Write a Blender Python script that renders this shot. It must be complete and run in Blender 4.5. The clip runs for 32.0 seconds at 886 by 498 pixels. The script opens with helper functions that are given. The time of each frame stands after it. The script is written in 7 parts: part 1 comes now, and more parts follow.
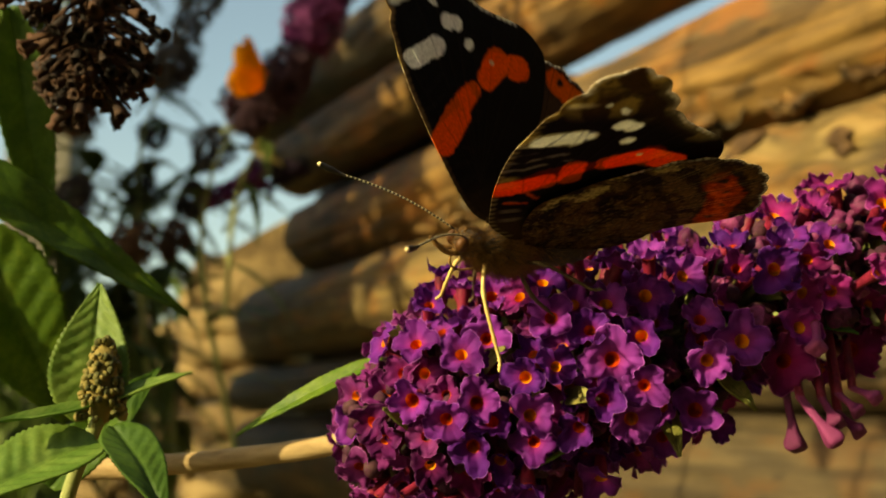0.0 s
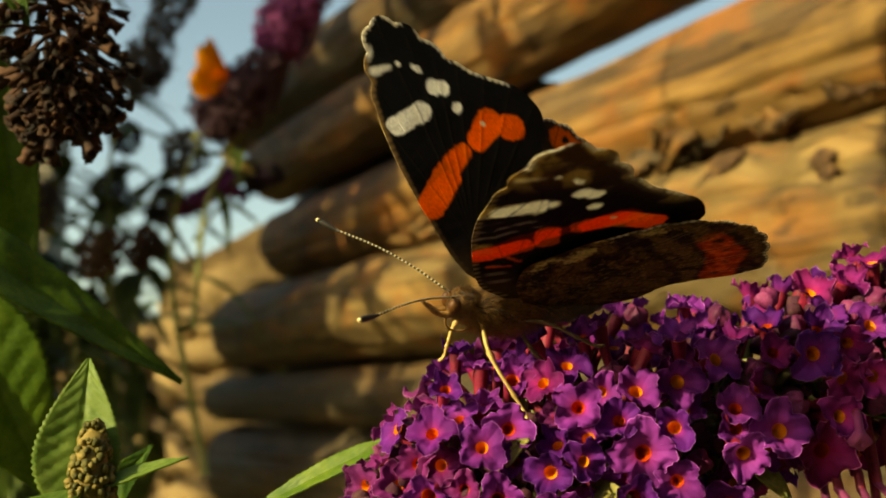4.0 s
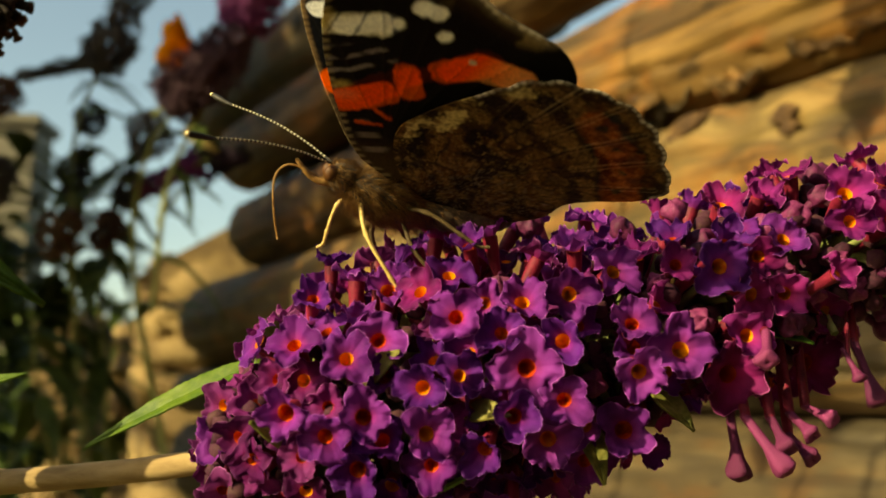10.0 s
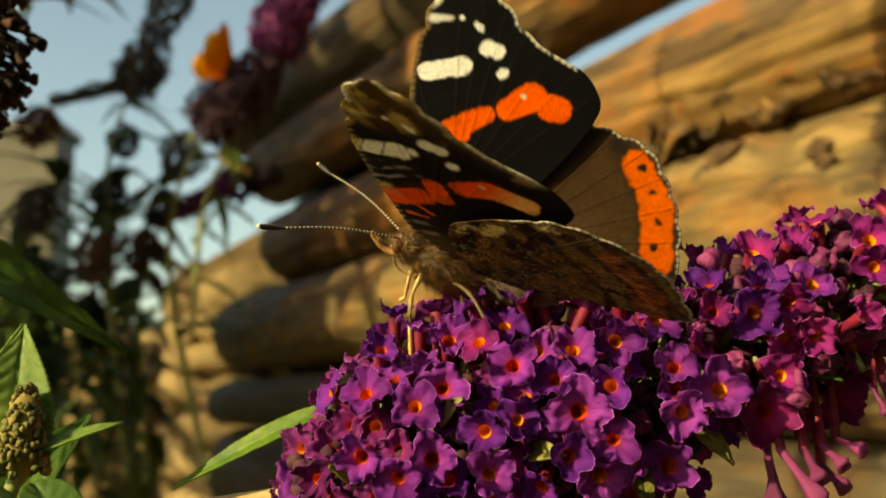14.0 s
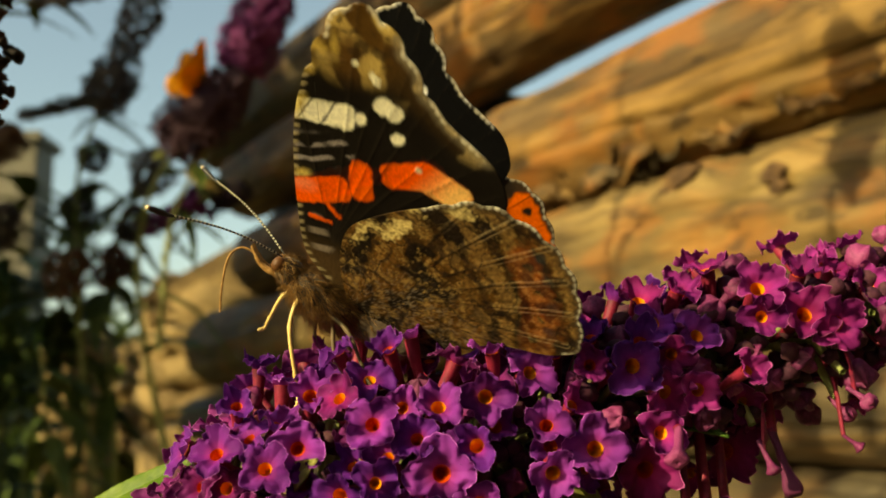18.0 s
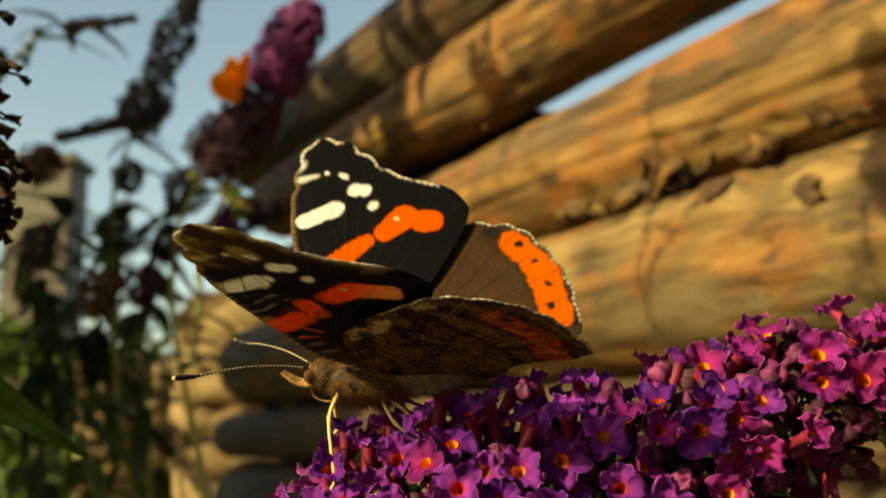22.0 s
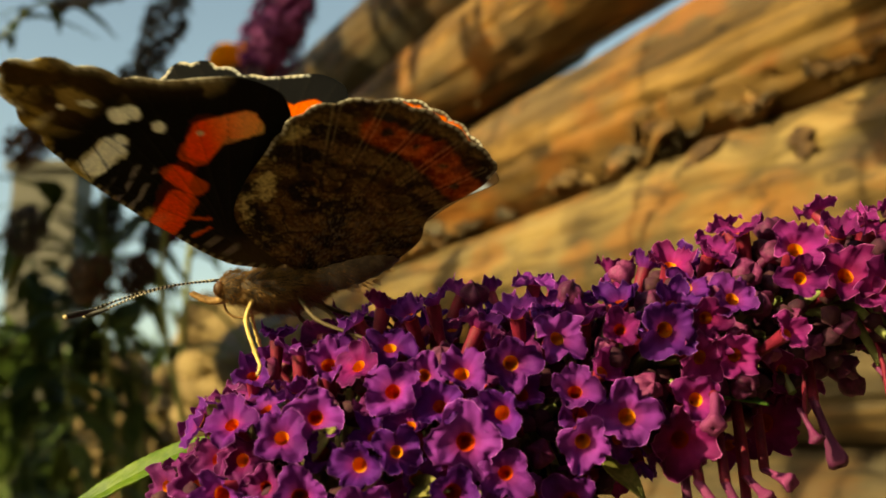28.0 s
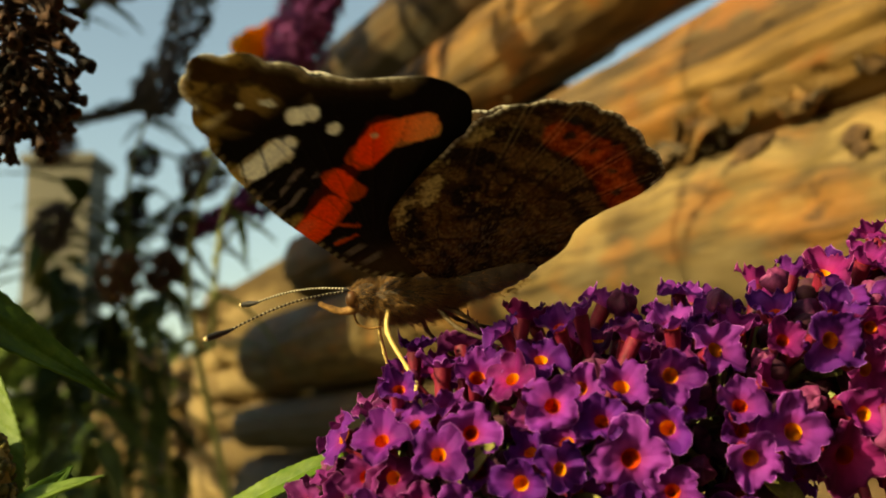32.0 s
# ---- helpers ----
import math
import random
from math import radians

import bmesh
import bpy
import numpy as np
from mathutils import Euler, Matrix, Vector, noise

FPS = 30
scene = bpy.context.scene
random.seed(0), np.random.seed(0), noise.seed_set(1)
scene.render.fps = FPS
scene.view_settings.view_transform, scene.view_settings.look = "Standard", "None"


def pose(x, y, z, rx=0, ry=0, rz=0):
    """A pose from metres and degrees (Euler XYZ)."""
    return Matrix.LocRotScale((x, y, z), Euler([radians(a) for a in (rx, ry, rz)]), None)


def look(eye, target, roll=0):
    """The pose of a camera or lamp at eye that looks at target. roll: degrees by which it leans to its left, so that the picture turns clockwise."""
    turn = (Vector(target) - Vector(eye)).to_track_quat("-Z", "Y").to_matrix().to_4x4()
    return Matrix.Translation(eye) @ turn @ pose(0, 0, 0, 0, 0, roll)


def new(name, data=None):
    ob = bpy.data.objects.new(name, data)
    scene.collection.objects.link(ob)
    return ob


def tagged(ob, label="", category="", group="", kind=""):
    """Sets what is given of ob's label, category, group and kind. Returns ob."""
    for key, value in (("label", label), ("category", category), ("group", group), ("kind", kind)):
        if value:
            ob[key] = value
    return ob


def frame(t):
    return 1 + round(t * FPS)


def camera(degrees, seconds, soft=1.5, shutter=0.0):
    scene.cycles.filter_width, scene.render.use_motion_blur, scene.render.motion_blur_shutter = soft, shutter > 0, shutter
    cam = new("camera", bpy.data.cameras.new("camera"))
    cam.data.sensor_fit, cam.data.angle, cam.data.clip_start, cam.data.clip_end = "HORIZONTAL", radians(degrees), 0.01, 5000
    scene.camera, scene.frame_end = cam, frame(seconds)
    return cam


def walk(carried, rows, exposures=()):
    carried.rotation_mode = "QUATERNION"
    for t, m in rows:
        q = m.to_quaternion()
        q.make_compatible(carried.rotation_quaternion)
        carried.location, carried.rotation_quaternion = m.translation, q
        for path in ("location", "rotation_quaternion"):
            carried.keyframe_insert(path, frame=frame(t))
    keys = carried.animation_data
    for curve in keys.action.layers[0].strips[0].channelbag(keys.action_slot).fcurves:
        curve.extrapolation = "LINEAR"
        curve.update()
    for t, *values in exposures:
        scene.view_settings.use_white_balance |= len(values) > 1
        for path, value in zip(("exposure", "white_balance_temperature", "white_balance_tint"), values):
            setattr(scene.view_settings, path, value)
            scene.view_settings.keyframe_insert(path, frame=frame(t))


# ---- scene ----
cam = camera(46.0, 32.0, soft=1.8)
PATH = [
    (0, (-0.0002, 0.0005, 1.2009), 0.01, 9.04, 0.01),
    (0.5, (0.0025, 0.0048, 1.2058), 0.19, 8.72, -0.16),
    (1, (0.0022, 0.0070, 1.2072), -0.02, 8.70, -0.01),
    (1.5, (0.0035, 0.0114, 1.2109), -0.04, 8.52, -0.08),
    (2, (0.0047, 0.0166, 1.2123), -0.06, 8.59, 0.03),
    (2.5, (0.0052, 0.0173, 1.2155), -0.15, 8.45, 0.06),
    (4.5, (0.0093, 0.0173, 1.2110), -0.80, 9.13, 0.49),
    (5, (0.0066, 0.0151, 1.2077), -1.19, 9.37, 0.43),
    (5.5, (0.0059, 0.0147, 1.2045), -1.23, 9.55, 0.44),
    (6, (0.0030, 0.0141, 1.2050), -1.25, 9.46, 0.30),
    (6.5, (0.0043, 0.0169, 1.2067), -0.93, 9.34, 0.21),
    (7, (0.0036, 0.0177, 1.2077), -0.71, 9.17, 0.13),
    (7.5, (0.0012, 0.0155, 1.2047), -0.80, 9.28, 0.23),
    (8, (0.0025, 0.0156, 1.2012), -0.78, 9.53, 0.38),
    (8.5, (0.0069, 0.0170, 1.2002), -0.73, 9.62, 0.56),
    (9, (0.0133, 0.0221, 1.1998), -0.72, 9.61, 0.64),
    (9.5, (0.0185, 0.0283, 1.1944), -1.06, 9.87, 0.90),
    (10, (0.0221, 0.0331, 1.1968), -1.26, 9.54, 0.76),
    (10.5, (0.0237, 0.0349, 1.2010), -1.37, 9.23, 0.44),
    (11, (0.0239, 0.0370, 1.2051), -1.31, 9.08, 0.33),
    (11.5, (0.0249, 0.0378, 1.2080), -1.05, 8.97, 0.07),
    (12, (0.0219, 0.0346, 1.2102), -0.90, 8.90, -0.16),
    (12.5, (0.0199, 0.0314, 1.2096), -0.62, 8.99, -0.19),
    (13, (0.0160, 0.0259, 1.2105), -0.48, 8.96, -0.35),
    (13.5, (0.0129, 0.0217, 1.2110), -0.30, 9.02, -0.40),
    (15.5, (0.0197, 0.0209, 1.2069), -0.31, 9.58, -0.23),
    (16, (0.0249, 0.0229, 1.2032), -0.58, 9.94, -0.13),
    (16.5, (0.0278, 0.0213, 1.2023), -1.04, 10.04, -0.16),
    (17, (0.0298, 0.0193, 1.2051), -1.42, 9.93, -0.30),
    (17.5, (0.0261, 0.0203, 1.2099), -1.43, 9.76, -0.51),
    (18, (0.0229, 0.0215, 1.2167), -1.12, 9.52, -0.49),
    (18.5, (0.0213, 0.0215, 1.2224), -0.91, 9.41, -0.62),
    (19, (0.0224, 0.0222, 1.2246), -0.64, 9.44, -0.79),
    (19.5, (0.0205, 0.0214, 1.2199), -0.70, 9.84, -0.84),
    (20, (0.0177, 0.0207, 1.2166), -0.57, 10.06, -0.95),
    (20.5, (0.0166, 0.0202, 1.2165), -0.36, 10.09, -1.00),
    (21, (0.0173, 0.0193, 1.2162), 0.03, 10.29, -0.87),
    (21.5, (0.0183, 0.0181, 1.2171), 0.25, 10.27, -0.90),
    (22, (0.0220, 0.0193, 1.2158), 0.54, 10.47, -0.72),
    (22.5, (0.0227, 0.0186, 1.2123), 0.40, 10.65, -0.79),
    (23, (0.0218, 0.0174, 1.2090), 0.24, 10.72, -0.90),
    (23.5, (0.0238, 0.0188, 1.2064), 0.29, 10.85, -0.90),
    (24, (0.0263, 0.0208, 1.2061), 0.40, 10.93, -0.75),
    (24.5, (0.0296, 0.0236, 1.2056), 0.60, 10.95, -0.78),
    (25, (0.0293, 0.0238, 1.2063), 0.66, 10.76, -0.95),
    (25.5, (0.0296, 0.0254, 1.2054), 0.69, 10.84, -0.92),
    (27.5, (0.0309, 0.0328, 1.2032), 0.99, 10.96, -0.93),
    (28, (0.0315, 0.0366, 1.2004), 1.04, 11.12, -0.82),
    (28.5, (0.0280, 0.0376, 1.1988), 0.83, 11.11, -0.83),
    (29, (0.0274, 0.0399, 1.1988), 0.94, 11.03, -0.85),
    (29.5, (0.0285, 0.0426, 1.2010), 1.34, 10.81, -0.85),
    (30, (0.0293, 0.0444, 1.2040), 1.78, 10.54, -0.93),
    (30.5, (0.0260, 0.0433, 1.2039), 1.76, 10.60, -0.98),
    (31, (0.0218, 0.0415, 1.2033), 1.57, 10.66, -1.03),
    (31.5, (0.0210, 0.0408, 1.2042), 1.58, 10.63, -0.93),
    (32, (0.0194, 0.0407, 1.2048), 1.62, 10.63, -0.86),
]
PIVOT = Vector((0.02, 0.13, 1.2))
SWAY = [  # seconds, shift, turns
    (0, -0.0040, -0.0153, 0.0031, 0.02, -0.01, 0.02),
    (0.5, -0.0031, -0.0145, 0.0075, -0.20, 0.03, 0.08),
    (1, -0.0037, -0.0160, 0.0073, -0.22, -0.04, 0.03),
    (1.5, -0.0007, -0.0143, 0.0081, -0.33, -0.19, 0.11),
    (2, 0.0029, -0.0106, 0.0071, -0.23, -0.37, 0.28),
    (2.5, 0.0046, -0.0099, 0.0072, -0.24, -0.65, 0.27),
    (4.5, 0.0057, -0.0036, 0.0054, -0.38, 0.09, 0.79),
    (5, 0.0018, -0.0069, 0.0047, -0.23, 0.15, 0.57),
    (5.5, 0.0001, -0.0090, 0.0039, -0.10, 0.25, 0.50),
    (6, -0.0020, -0.0107, 0.0047, -0.11, 0.19, 0.29),
    (6.5, 0.0003, -0.0091, 0.0057, -0.19, 0.19, 0.44),
    (7, 0.0013, -0.0096, 0.0060, -0.25, 0.20, 0.41),
    (7.5, -0.0004, -0.0135, 0.0032, -0.08, 0.16, 0.16),
    (8, 0.0005, -0.0143, -0.0005, 0.10, 0.16, 0.17),
    (8.5, 0.0032, -0.0129, -0.0026, 0.12, 0.24, 0.47),
    (9, 0.0068, -0.0084, -0.0023, 0.17, 0.29, 0.99),
    (9.5, 0.0086, -0.0036, -0.0043, 0.49, 0.26, 1.40),
    (10, 0.0102, 0.0003, -0.0017, 0.39, 0.24, 1.72),
    (10.5, 0.0095, 0.0018, 0.0019, 0.20, 0.18, 1.88),
    (11, 0.0087, 0.0037, 0.0055, 0.02, 0.18, 1.98),
    (11.5, 0.0085, 0.0053, 0.0092, -0.08, 0.16, 2.08),
    (12, 0.0056, 0.0036, 0.0110, -0.21, 0.14, 1.91),
    (12.5, 0.0043, 0.0011, 0.0112, -0.26, 0.14, 1.71),
    (13, 0.0025, -0.0022, 0.0108, -0.30, 0.14, 1.33),
    (13.5, 0.0028, -0.0035, 0.0094, -0.41, 0.17, 1.14),
    (15.5, 0.0109, -0.0012, 0.0013, -0.55, 0.77, 1.66),
    (16, 0.0119, -0.0004, -0.0011, -0.29, 0.58, 1.89),
    (16.5, 0.0101, -0.0033, -0.0017, -0.12, 0.31, 1.82),
    (17, 0.0089, -0.0055, 0.0007, -0.32, 0.31, 1.91),
    (17.5, 0.0061, -0.0064, 0.0045, -0.51, 0.30, 1.75),
    (18, 0.0034, -0.0073, 0.0090, -0.93, 0.45, 1.75),
    (18.5, 0.0013, -0.0075, 0.0125, -1.13, 0.43, 1.66),
    (19, 0.0019, -0.0061, 0.0148, -1.33, 0.55, 1.81),
    (19.5, 0.0005, -0.0062, 0.0118, -0.88, 0.32, 1.62),
    (20, -0.0001, -0.0071, 0.0088, -0.78, 0.36, 1.46),
    (20.5, 0.0005, -0.0070, 0.0073, -0.94, 0.61, 1.46),
    (21, 0.0027, -0.0061, 0.0053, -0.84, 0.55, 1.44),
    (21.5, 0.0041, -0.0052, 0.0051, -0.98, 0.56, 1.47),
    (22, 0.0071, -0.0023, 0.0038, -0.92, 0.65, 1.67),
    (22.5, 0.0068, -0.0023, 0.0022, -0.79, 0.64, 1.72),
    (23, 0.0057, -0.0031, 0.0009, -0.64, 0.58, 1.61),
    (23.5, 0.0061, -0.0018, 0.0003, -0.37, 0.35, 1.67),
    (24, 0.0075, -0.0001, 0.0001, -0.30, 0.36, 1.82),
    (24.5, 0.0091, 0.0018, 0.0009, -0.23, 0.32, 2.01),
    (25, 0.0085, 0.0010, 0.0024, -0.23, 0.29, 1.96),
    (25.5, 0.0080, 0.0011, 0.0021, -0.13, 0.29, 2.00),
    (27.5, 0.0093, 0.0023, 0.0001, -0.19, 0.24, 2.11),
    (28, 0.0105, 0.0034, -0.0020, -0.33, 0.24, 2.06),
    (28.5, 0.0089, 0.0027, -0.0034, -0.36, 0.28, 1.58),
    (29, 0.0098, 0.0038, -0.0035, -0.26, 0.28, 1.81),
    (29.5, 0.0124, 0.0060, -0.0015, -0.32, 0.24, 2.34),
    (30, 0.0147, 0.0077, 0.0008, -0.49, 0.25, 2.86),
    (30.5, 0.0133, 0.0069, 0.0005, -0.73, 0.24, 2.49),
    (31, 0.0107, 0.0054, -0.0002, -1.21, 0.22, 1.82),
    (31.5, 0.0106, 0.0046, 0.0002, -1.11, 0.26, 1.92),
    (32, 0.0105, 0.0039, 0.0000, -1.29, 0.25, 2.00),
]
walk(cam, [(t, pose(*eye, 90 + pitch, 0, yaw) @ pose(0, 0, 0, 0, 0, roll)) for t, eye, yaw, pitch, roll in PATH])
# the lens is close to the flower: the far things lie out of its depth of focus
cam.data.dof.use_dof = True
cam.data.dof.focus_distance = 0.098
cam.data.dof.aperture_fstop = 40.0

# ---- world, sun ----
SUN_TO = Vector((-0.74, -0.49, 0.435)).normalized()
world = bpy.data.worlds.new("sky")
scene.world = world
world.use_nodes = True
wn = world.node_tree.nodes
sky = wn.new("ShaderNodeTexSky")
sky.sky_type = 'NISHITA'
sky.sun_disc = False
sky.sun_elevation = math.asin(SUN_TO.z)
sky.sun_rotation = math.atan2(SUN_TO.x, SUN_TO.y)
sky.air_density, sky.dust_density, sky.ozone_density = 1.0, 1.8, 1.2
wn["Background"].inputs["Strength"].default_value = 0.150
world.node_tree.links.new(sky.outputs["Color"], wn["Background"].inputs["Color"])
sun = new("sun", bpy.data.lights.new("sun", 'SUN'))
sun.data.energy, sun.data.angle, sun.data.color = 5.0, radians(0.55), (1.0, 0.90, 0.62)
sun.matrix_world = look(SUN_TO * 10, (0, 0, 0))
scene.view_settings.exposure = 0.57
scene.view_settings.use_white_balance = True
scene.view_settings.white_balance_temperature = 9150
scene.view_settings.white_balance_tint = -3


# ---- materials ----
def ramp_mat(name, colors, scale=60.0, stretch=(1, 1, 1), rough=0.7, bump=0.3, fine=4.0, translucent=0.0, sheen=0.0, spec=0.3, rand=0.0, dist=0.0008, pigment=False, passing=False):
    """A surface of noise at two scales between the given colours; pigment: multiplies the mesh's own colour layer; passing: the layer that tints light coming through."""
    m = bpy.data.materials.new(name)
    m.use_nodes = True
    n, l = m.node_tree.nodes, m.node_tree.links
    n.clear()
    out, bsdf = n.new("ShaderNodeOutputMaterial"), n.new("ShaderNodeBsdfPrincipled")
    tc, mp = n.new("ShaderNodeTexCoord"), n.new("ShaderNodeMapping")
    mp.inputs["Scale"].default_value = stretch
    l.new(tc.outputs["Object"], mp.inputs["Vector"])
    big, small = n.new("ShaderNodeTexNoise"), n.new("ShaderNodeTexNoise")
    big.inputs["Scale"].default_value, big.inputs["Detail"].default_value = scale, 5
    small.inputs["Scale"].default_value, small.inputs["Detail"].default_value = scale * fine, 6
    small.inputs["Roughness"].default_value = 0.65
    for t in (big, small):
        l.new(mp.outputs["Vector"], t.inputs["Vector"])
    mix = n.new("ShaderNodeMath")
    mix.operation = 'MULTIPLY_ADD'
    mix.inputs[1].default_value = 0.45
    l.new(small.outputs["Fac"], mix.inputs[0])
    half = n.new("ShaderNodeMath")
    half.operation = 'MULTIPLY'
    half.inputs[1].default_value = 0.55
    l.new(big.outputs["Fac"], half.inputs[0])
    l.new(half.outputs[0], mix.inputs[2])
    value = mix.outputs[0]
    if rand:
        info = n.new("ShaderNodeObjectInfo")
        shift = n.new("ShaderNodeMath")
        shift.operation = 'MULTIPLY_ADD'
        shift.inputs[1].default_value = rand
        l.new(info.outputs["Random"], shift.inputs[0])
        back = n.new("ShaderNodeMath")
        back.operation = 'SUBTRACT'
        back.inputs[1].default_value = rand / 2
        l.new(value, back.inputs[0])
        l.new(back.outputs[0], shift.inputs[2])
        value = shift.outputs[0]
    cr = n.new("ShaderNodeValToRGB")
    cr.color_ramp.elements[0].position, cr.color_ramp.elements[1].position = 0.32, 0.68
    while len(cr.color_ramp.elements) < len(colors):
        cr.color_ramp.elements.new(0.5)
    for i, c in enumerate(colors):
        cr.color_ramp.elements[i].position = 0.32 + 0.36 * i / max(1, len(colors) - 1)
        cr.color_ramp.elements[i].color = (*c, 1)
    l.new(value, cr.inputs["Fac"])
    color = cr.outputs["Color"]
    if pigment:
        at = n.new("ShaderNodeAttribute")
        at.attribute_name = "pigment"
        mul = n.new("ShaderNodeMix")
        mul.data_type, mul.blend_type = 'RGBA', 'MULTIPLY'
        mul.inputs[0].default_value = 1.0
        l.new(at.outputs["Color"], mul.inputs[6])
        l.new(color, mul.inputs[7])
        color = mul.outputs[2]
    l.new(color, bsdf.inputs["Base Color"])
    bsdf.inputs["Roughness"].default_value = rough
    bsdf.inputs["Specular IOR Level"].default_value = spec
    if sheen:
        bsdf.inputs["Sheen Weight"].default_value = sheen
    bp = n.new("ShaderNodeBump")
    bp.inputs["Strength"].default_value, bp.inputs["Distance"].default_value = bump, dist
    l.new(mix.outputs[0], bp.inputs["Height"])
    l.new(bp.outputs["Normal"], bsdf.inputs["Normal"])
    if translucent:
        tr, ms = n.new("ShaderNodeBsdfTranslucent"), n.new("ShaderNodeMixShader")
        ms.inputs[0].default_value = translucent
        if passing:
            tint = n.new("ShaderNodeAttribute")
            tint.attribute_name = "passing"
            l.new(tint.outputs["Color"], tr.inputs["Color"])
        else:
            l.new(color, tr.inputs["Color"])
        l.new(bsdf.outputs[0], ms.inputs[1])
        l.new(tr.outputs[0], ms.inputs[2])
        l.new(ms.outputs[0], out.inputs["Surface"])
    else:
        l.new(bsdf.outputs[0], out.inputs["Surface"])
    return m


PETAL = ramp_mat("petal", [(0.55, 0.5, 0.62), (0.85, 0.85, 0.85), (1.0, 1.0, 1.0)], 300, rough=0.6, bump=0.5, fine=5, translucent=0.26, rand=0.4, dist=0.0002, spec=0.06, pigment=True)
THROAT = ramp_mat("throat", [(0.62, 0.05, 0.008), (0.88, 0.15, 0.010), (0.95, 0.30, 0.020)], 900, rough=0.6, bump=0.4, rand=0.6, dist=0.0001, translucent=0.3)
TUBE = ramp_mat("corolla_tube", [(0.09, 0.004, 0.018), (0.18, 0.008, 0.030), (0.26, 0.013, 0.045)], 500, rough=0.6, bump=0.3, rand=0.3, dist=0.0001)
BUD = ramp_mat("flower_bud", [(0.075, 0.008, 0.042), (0.15, 0.016, 0.080), (0.25, 0.036, 0.14)], 500, rough=0.65, bump=0.4, rand=0.35, dist=0.0002)
STEM = ramp_mat("stem_green", [(0.16, 0.2, 0.06), (0.26, 0.28, 0.10), (0.36, 0.36, 0.16)], 300, rough=0.7, bump=0.4, dist=0.0002)
TWIG = ramp_mat("twig_bark", [(0.24, 0.15, 0.07), (0.4, 0.27, 0.13), (0.5, 0.37, 0.2)], 240, stretch=(0.25, 1, 1), rough=0.8, bump=0.5, dist=0.0003)
LEAF = ramp_mat("leaf_green", [(0.05, 0.115, 0.010), (0.10, 0.19, 0.016), (0.19, 0.28, 0.03)], 180, rough=0.5, bump=0.6, fine=6, translucent=0.45, rand=0.3, dist=0.0003, spec=0.4)
LEAF_PALE = ramp_mat("leaf_pale_green", [(0.07, 0.15, 0.02), (0.12, 0.22, 0.035), (0.22, 0.32, 0.07)], 260, rough=0.5, bump=0.6, fine=5, translucent=0.45, rand=0.25, dist=0.0003, spec=0.4)
BRACT = ramp_mat("bract_olive", [(0.14, 0.15, 0.035), (0.25, 0.24, 0.06), (0.38, 0.34, 0.11)], 500, rough=0.6, bump=0.5, translucent=0.4, rand=0.3, dist=0.0002)
DRYLEAF = ramp_mat("dried_leaf", [(0.5, 0.38, 0.16), (0.65, 0.52, 0.26)], 200, rough=0.7, bump=0.4, translucent=0.45, dist=0.0003)
LEAF_FAR = ramp_mat("leaf_far", [(0.046, 0.076, 0.016), (0.082, 0.128, 0.026), (0.15, 0.19, 0.048)], 40, rough=0.55, bump=0.3, fine=6, translucent=0.35, rand=0.3)
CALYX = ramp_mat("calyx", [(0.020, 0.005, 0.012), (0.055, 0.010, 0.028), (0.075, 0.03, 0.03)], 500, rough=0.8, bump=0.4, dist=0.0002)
BUDGREEN = ramp_mat("bud_green", [(0.05, 0.05, 0.012), (0.12, 0.105, 0.025), (0.22, 0.16, 0.045)], 900, rough=0.75, bump=0.5, rand=0.4, dist=0.0001)
SEED = ramp_mat("dry_seed", [(0.008, 0.004, 0.003), (0.026, 0.011, 0.006), (0.07, 0.028, 0.012)], 300, rough=0.8, bump=0.5, rand=0.4, dist=0.0003)
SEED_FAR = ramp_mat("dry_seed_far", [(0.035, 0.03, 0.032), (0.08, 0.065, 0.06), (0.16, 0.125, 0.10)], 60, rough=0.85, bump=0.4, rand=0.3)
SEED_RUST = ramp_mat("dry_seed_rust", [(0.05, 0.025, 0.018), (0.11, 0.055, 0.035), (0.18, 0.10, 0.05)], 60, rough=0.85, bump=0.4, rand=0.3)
BLOOM_DULL = ramp_mat("faded_bloom", [(0.014, 0.005, 0.012), (0.036, 0.010, 0.030), (0.058, 0.024, 0.036)], 60, rough=0.7, bump=0.3, rand=0.3)
BLOOM_FAR = ramp_mat("far_bloom", [(0.11, 0.016, 0.11), (0.22, 0.036, 0.18), (0.32, 0.08, 0.25)], 60, rough=0.6, bump=0.3, translucent=0.3, rand=0.3)


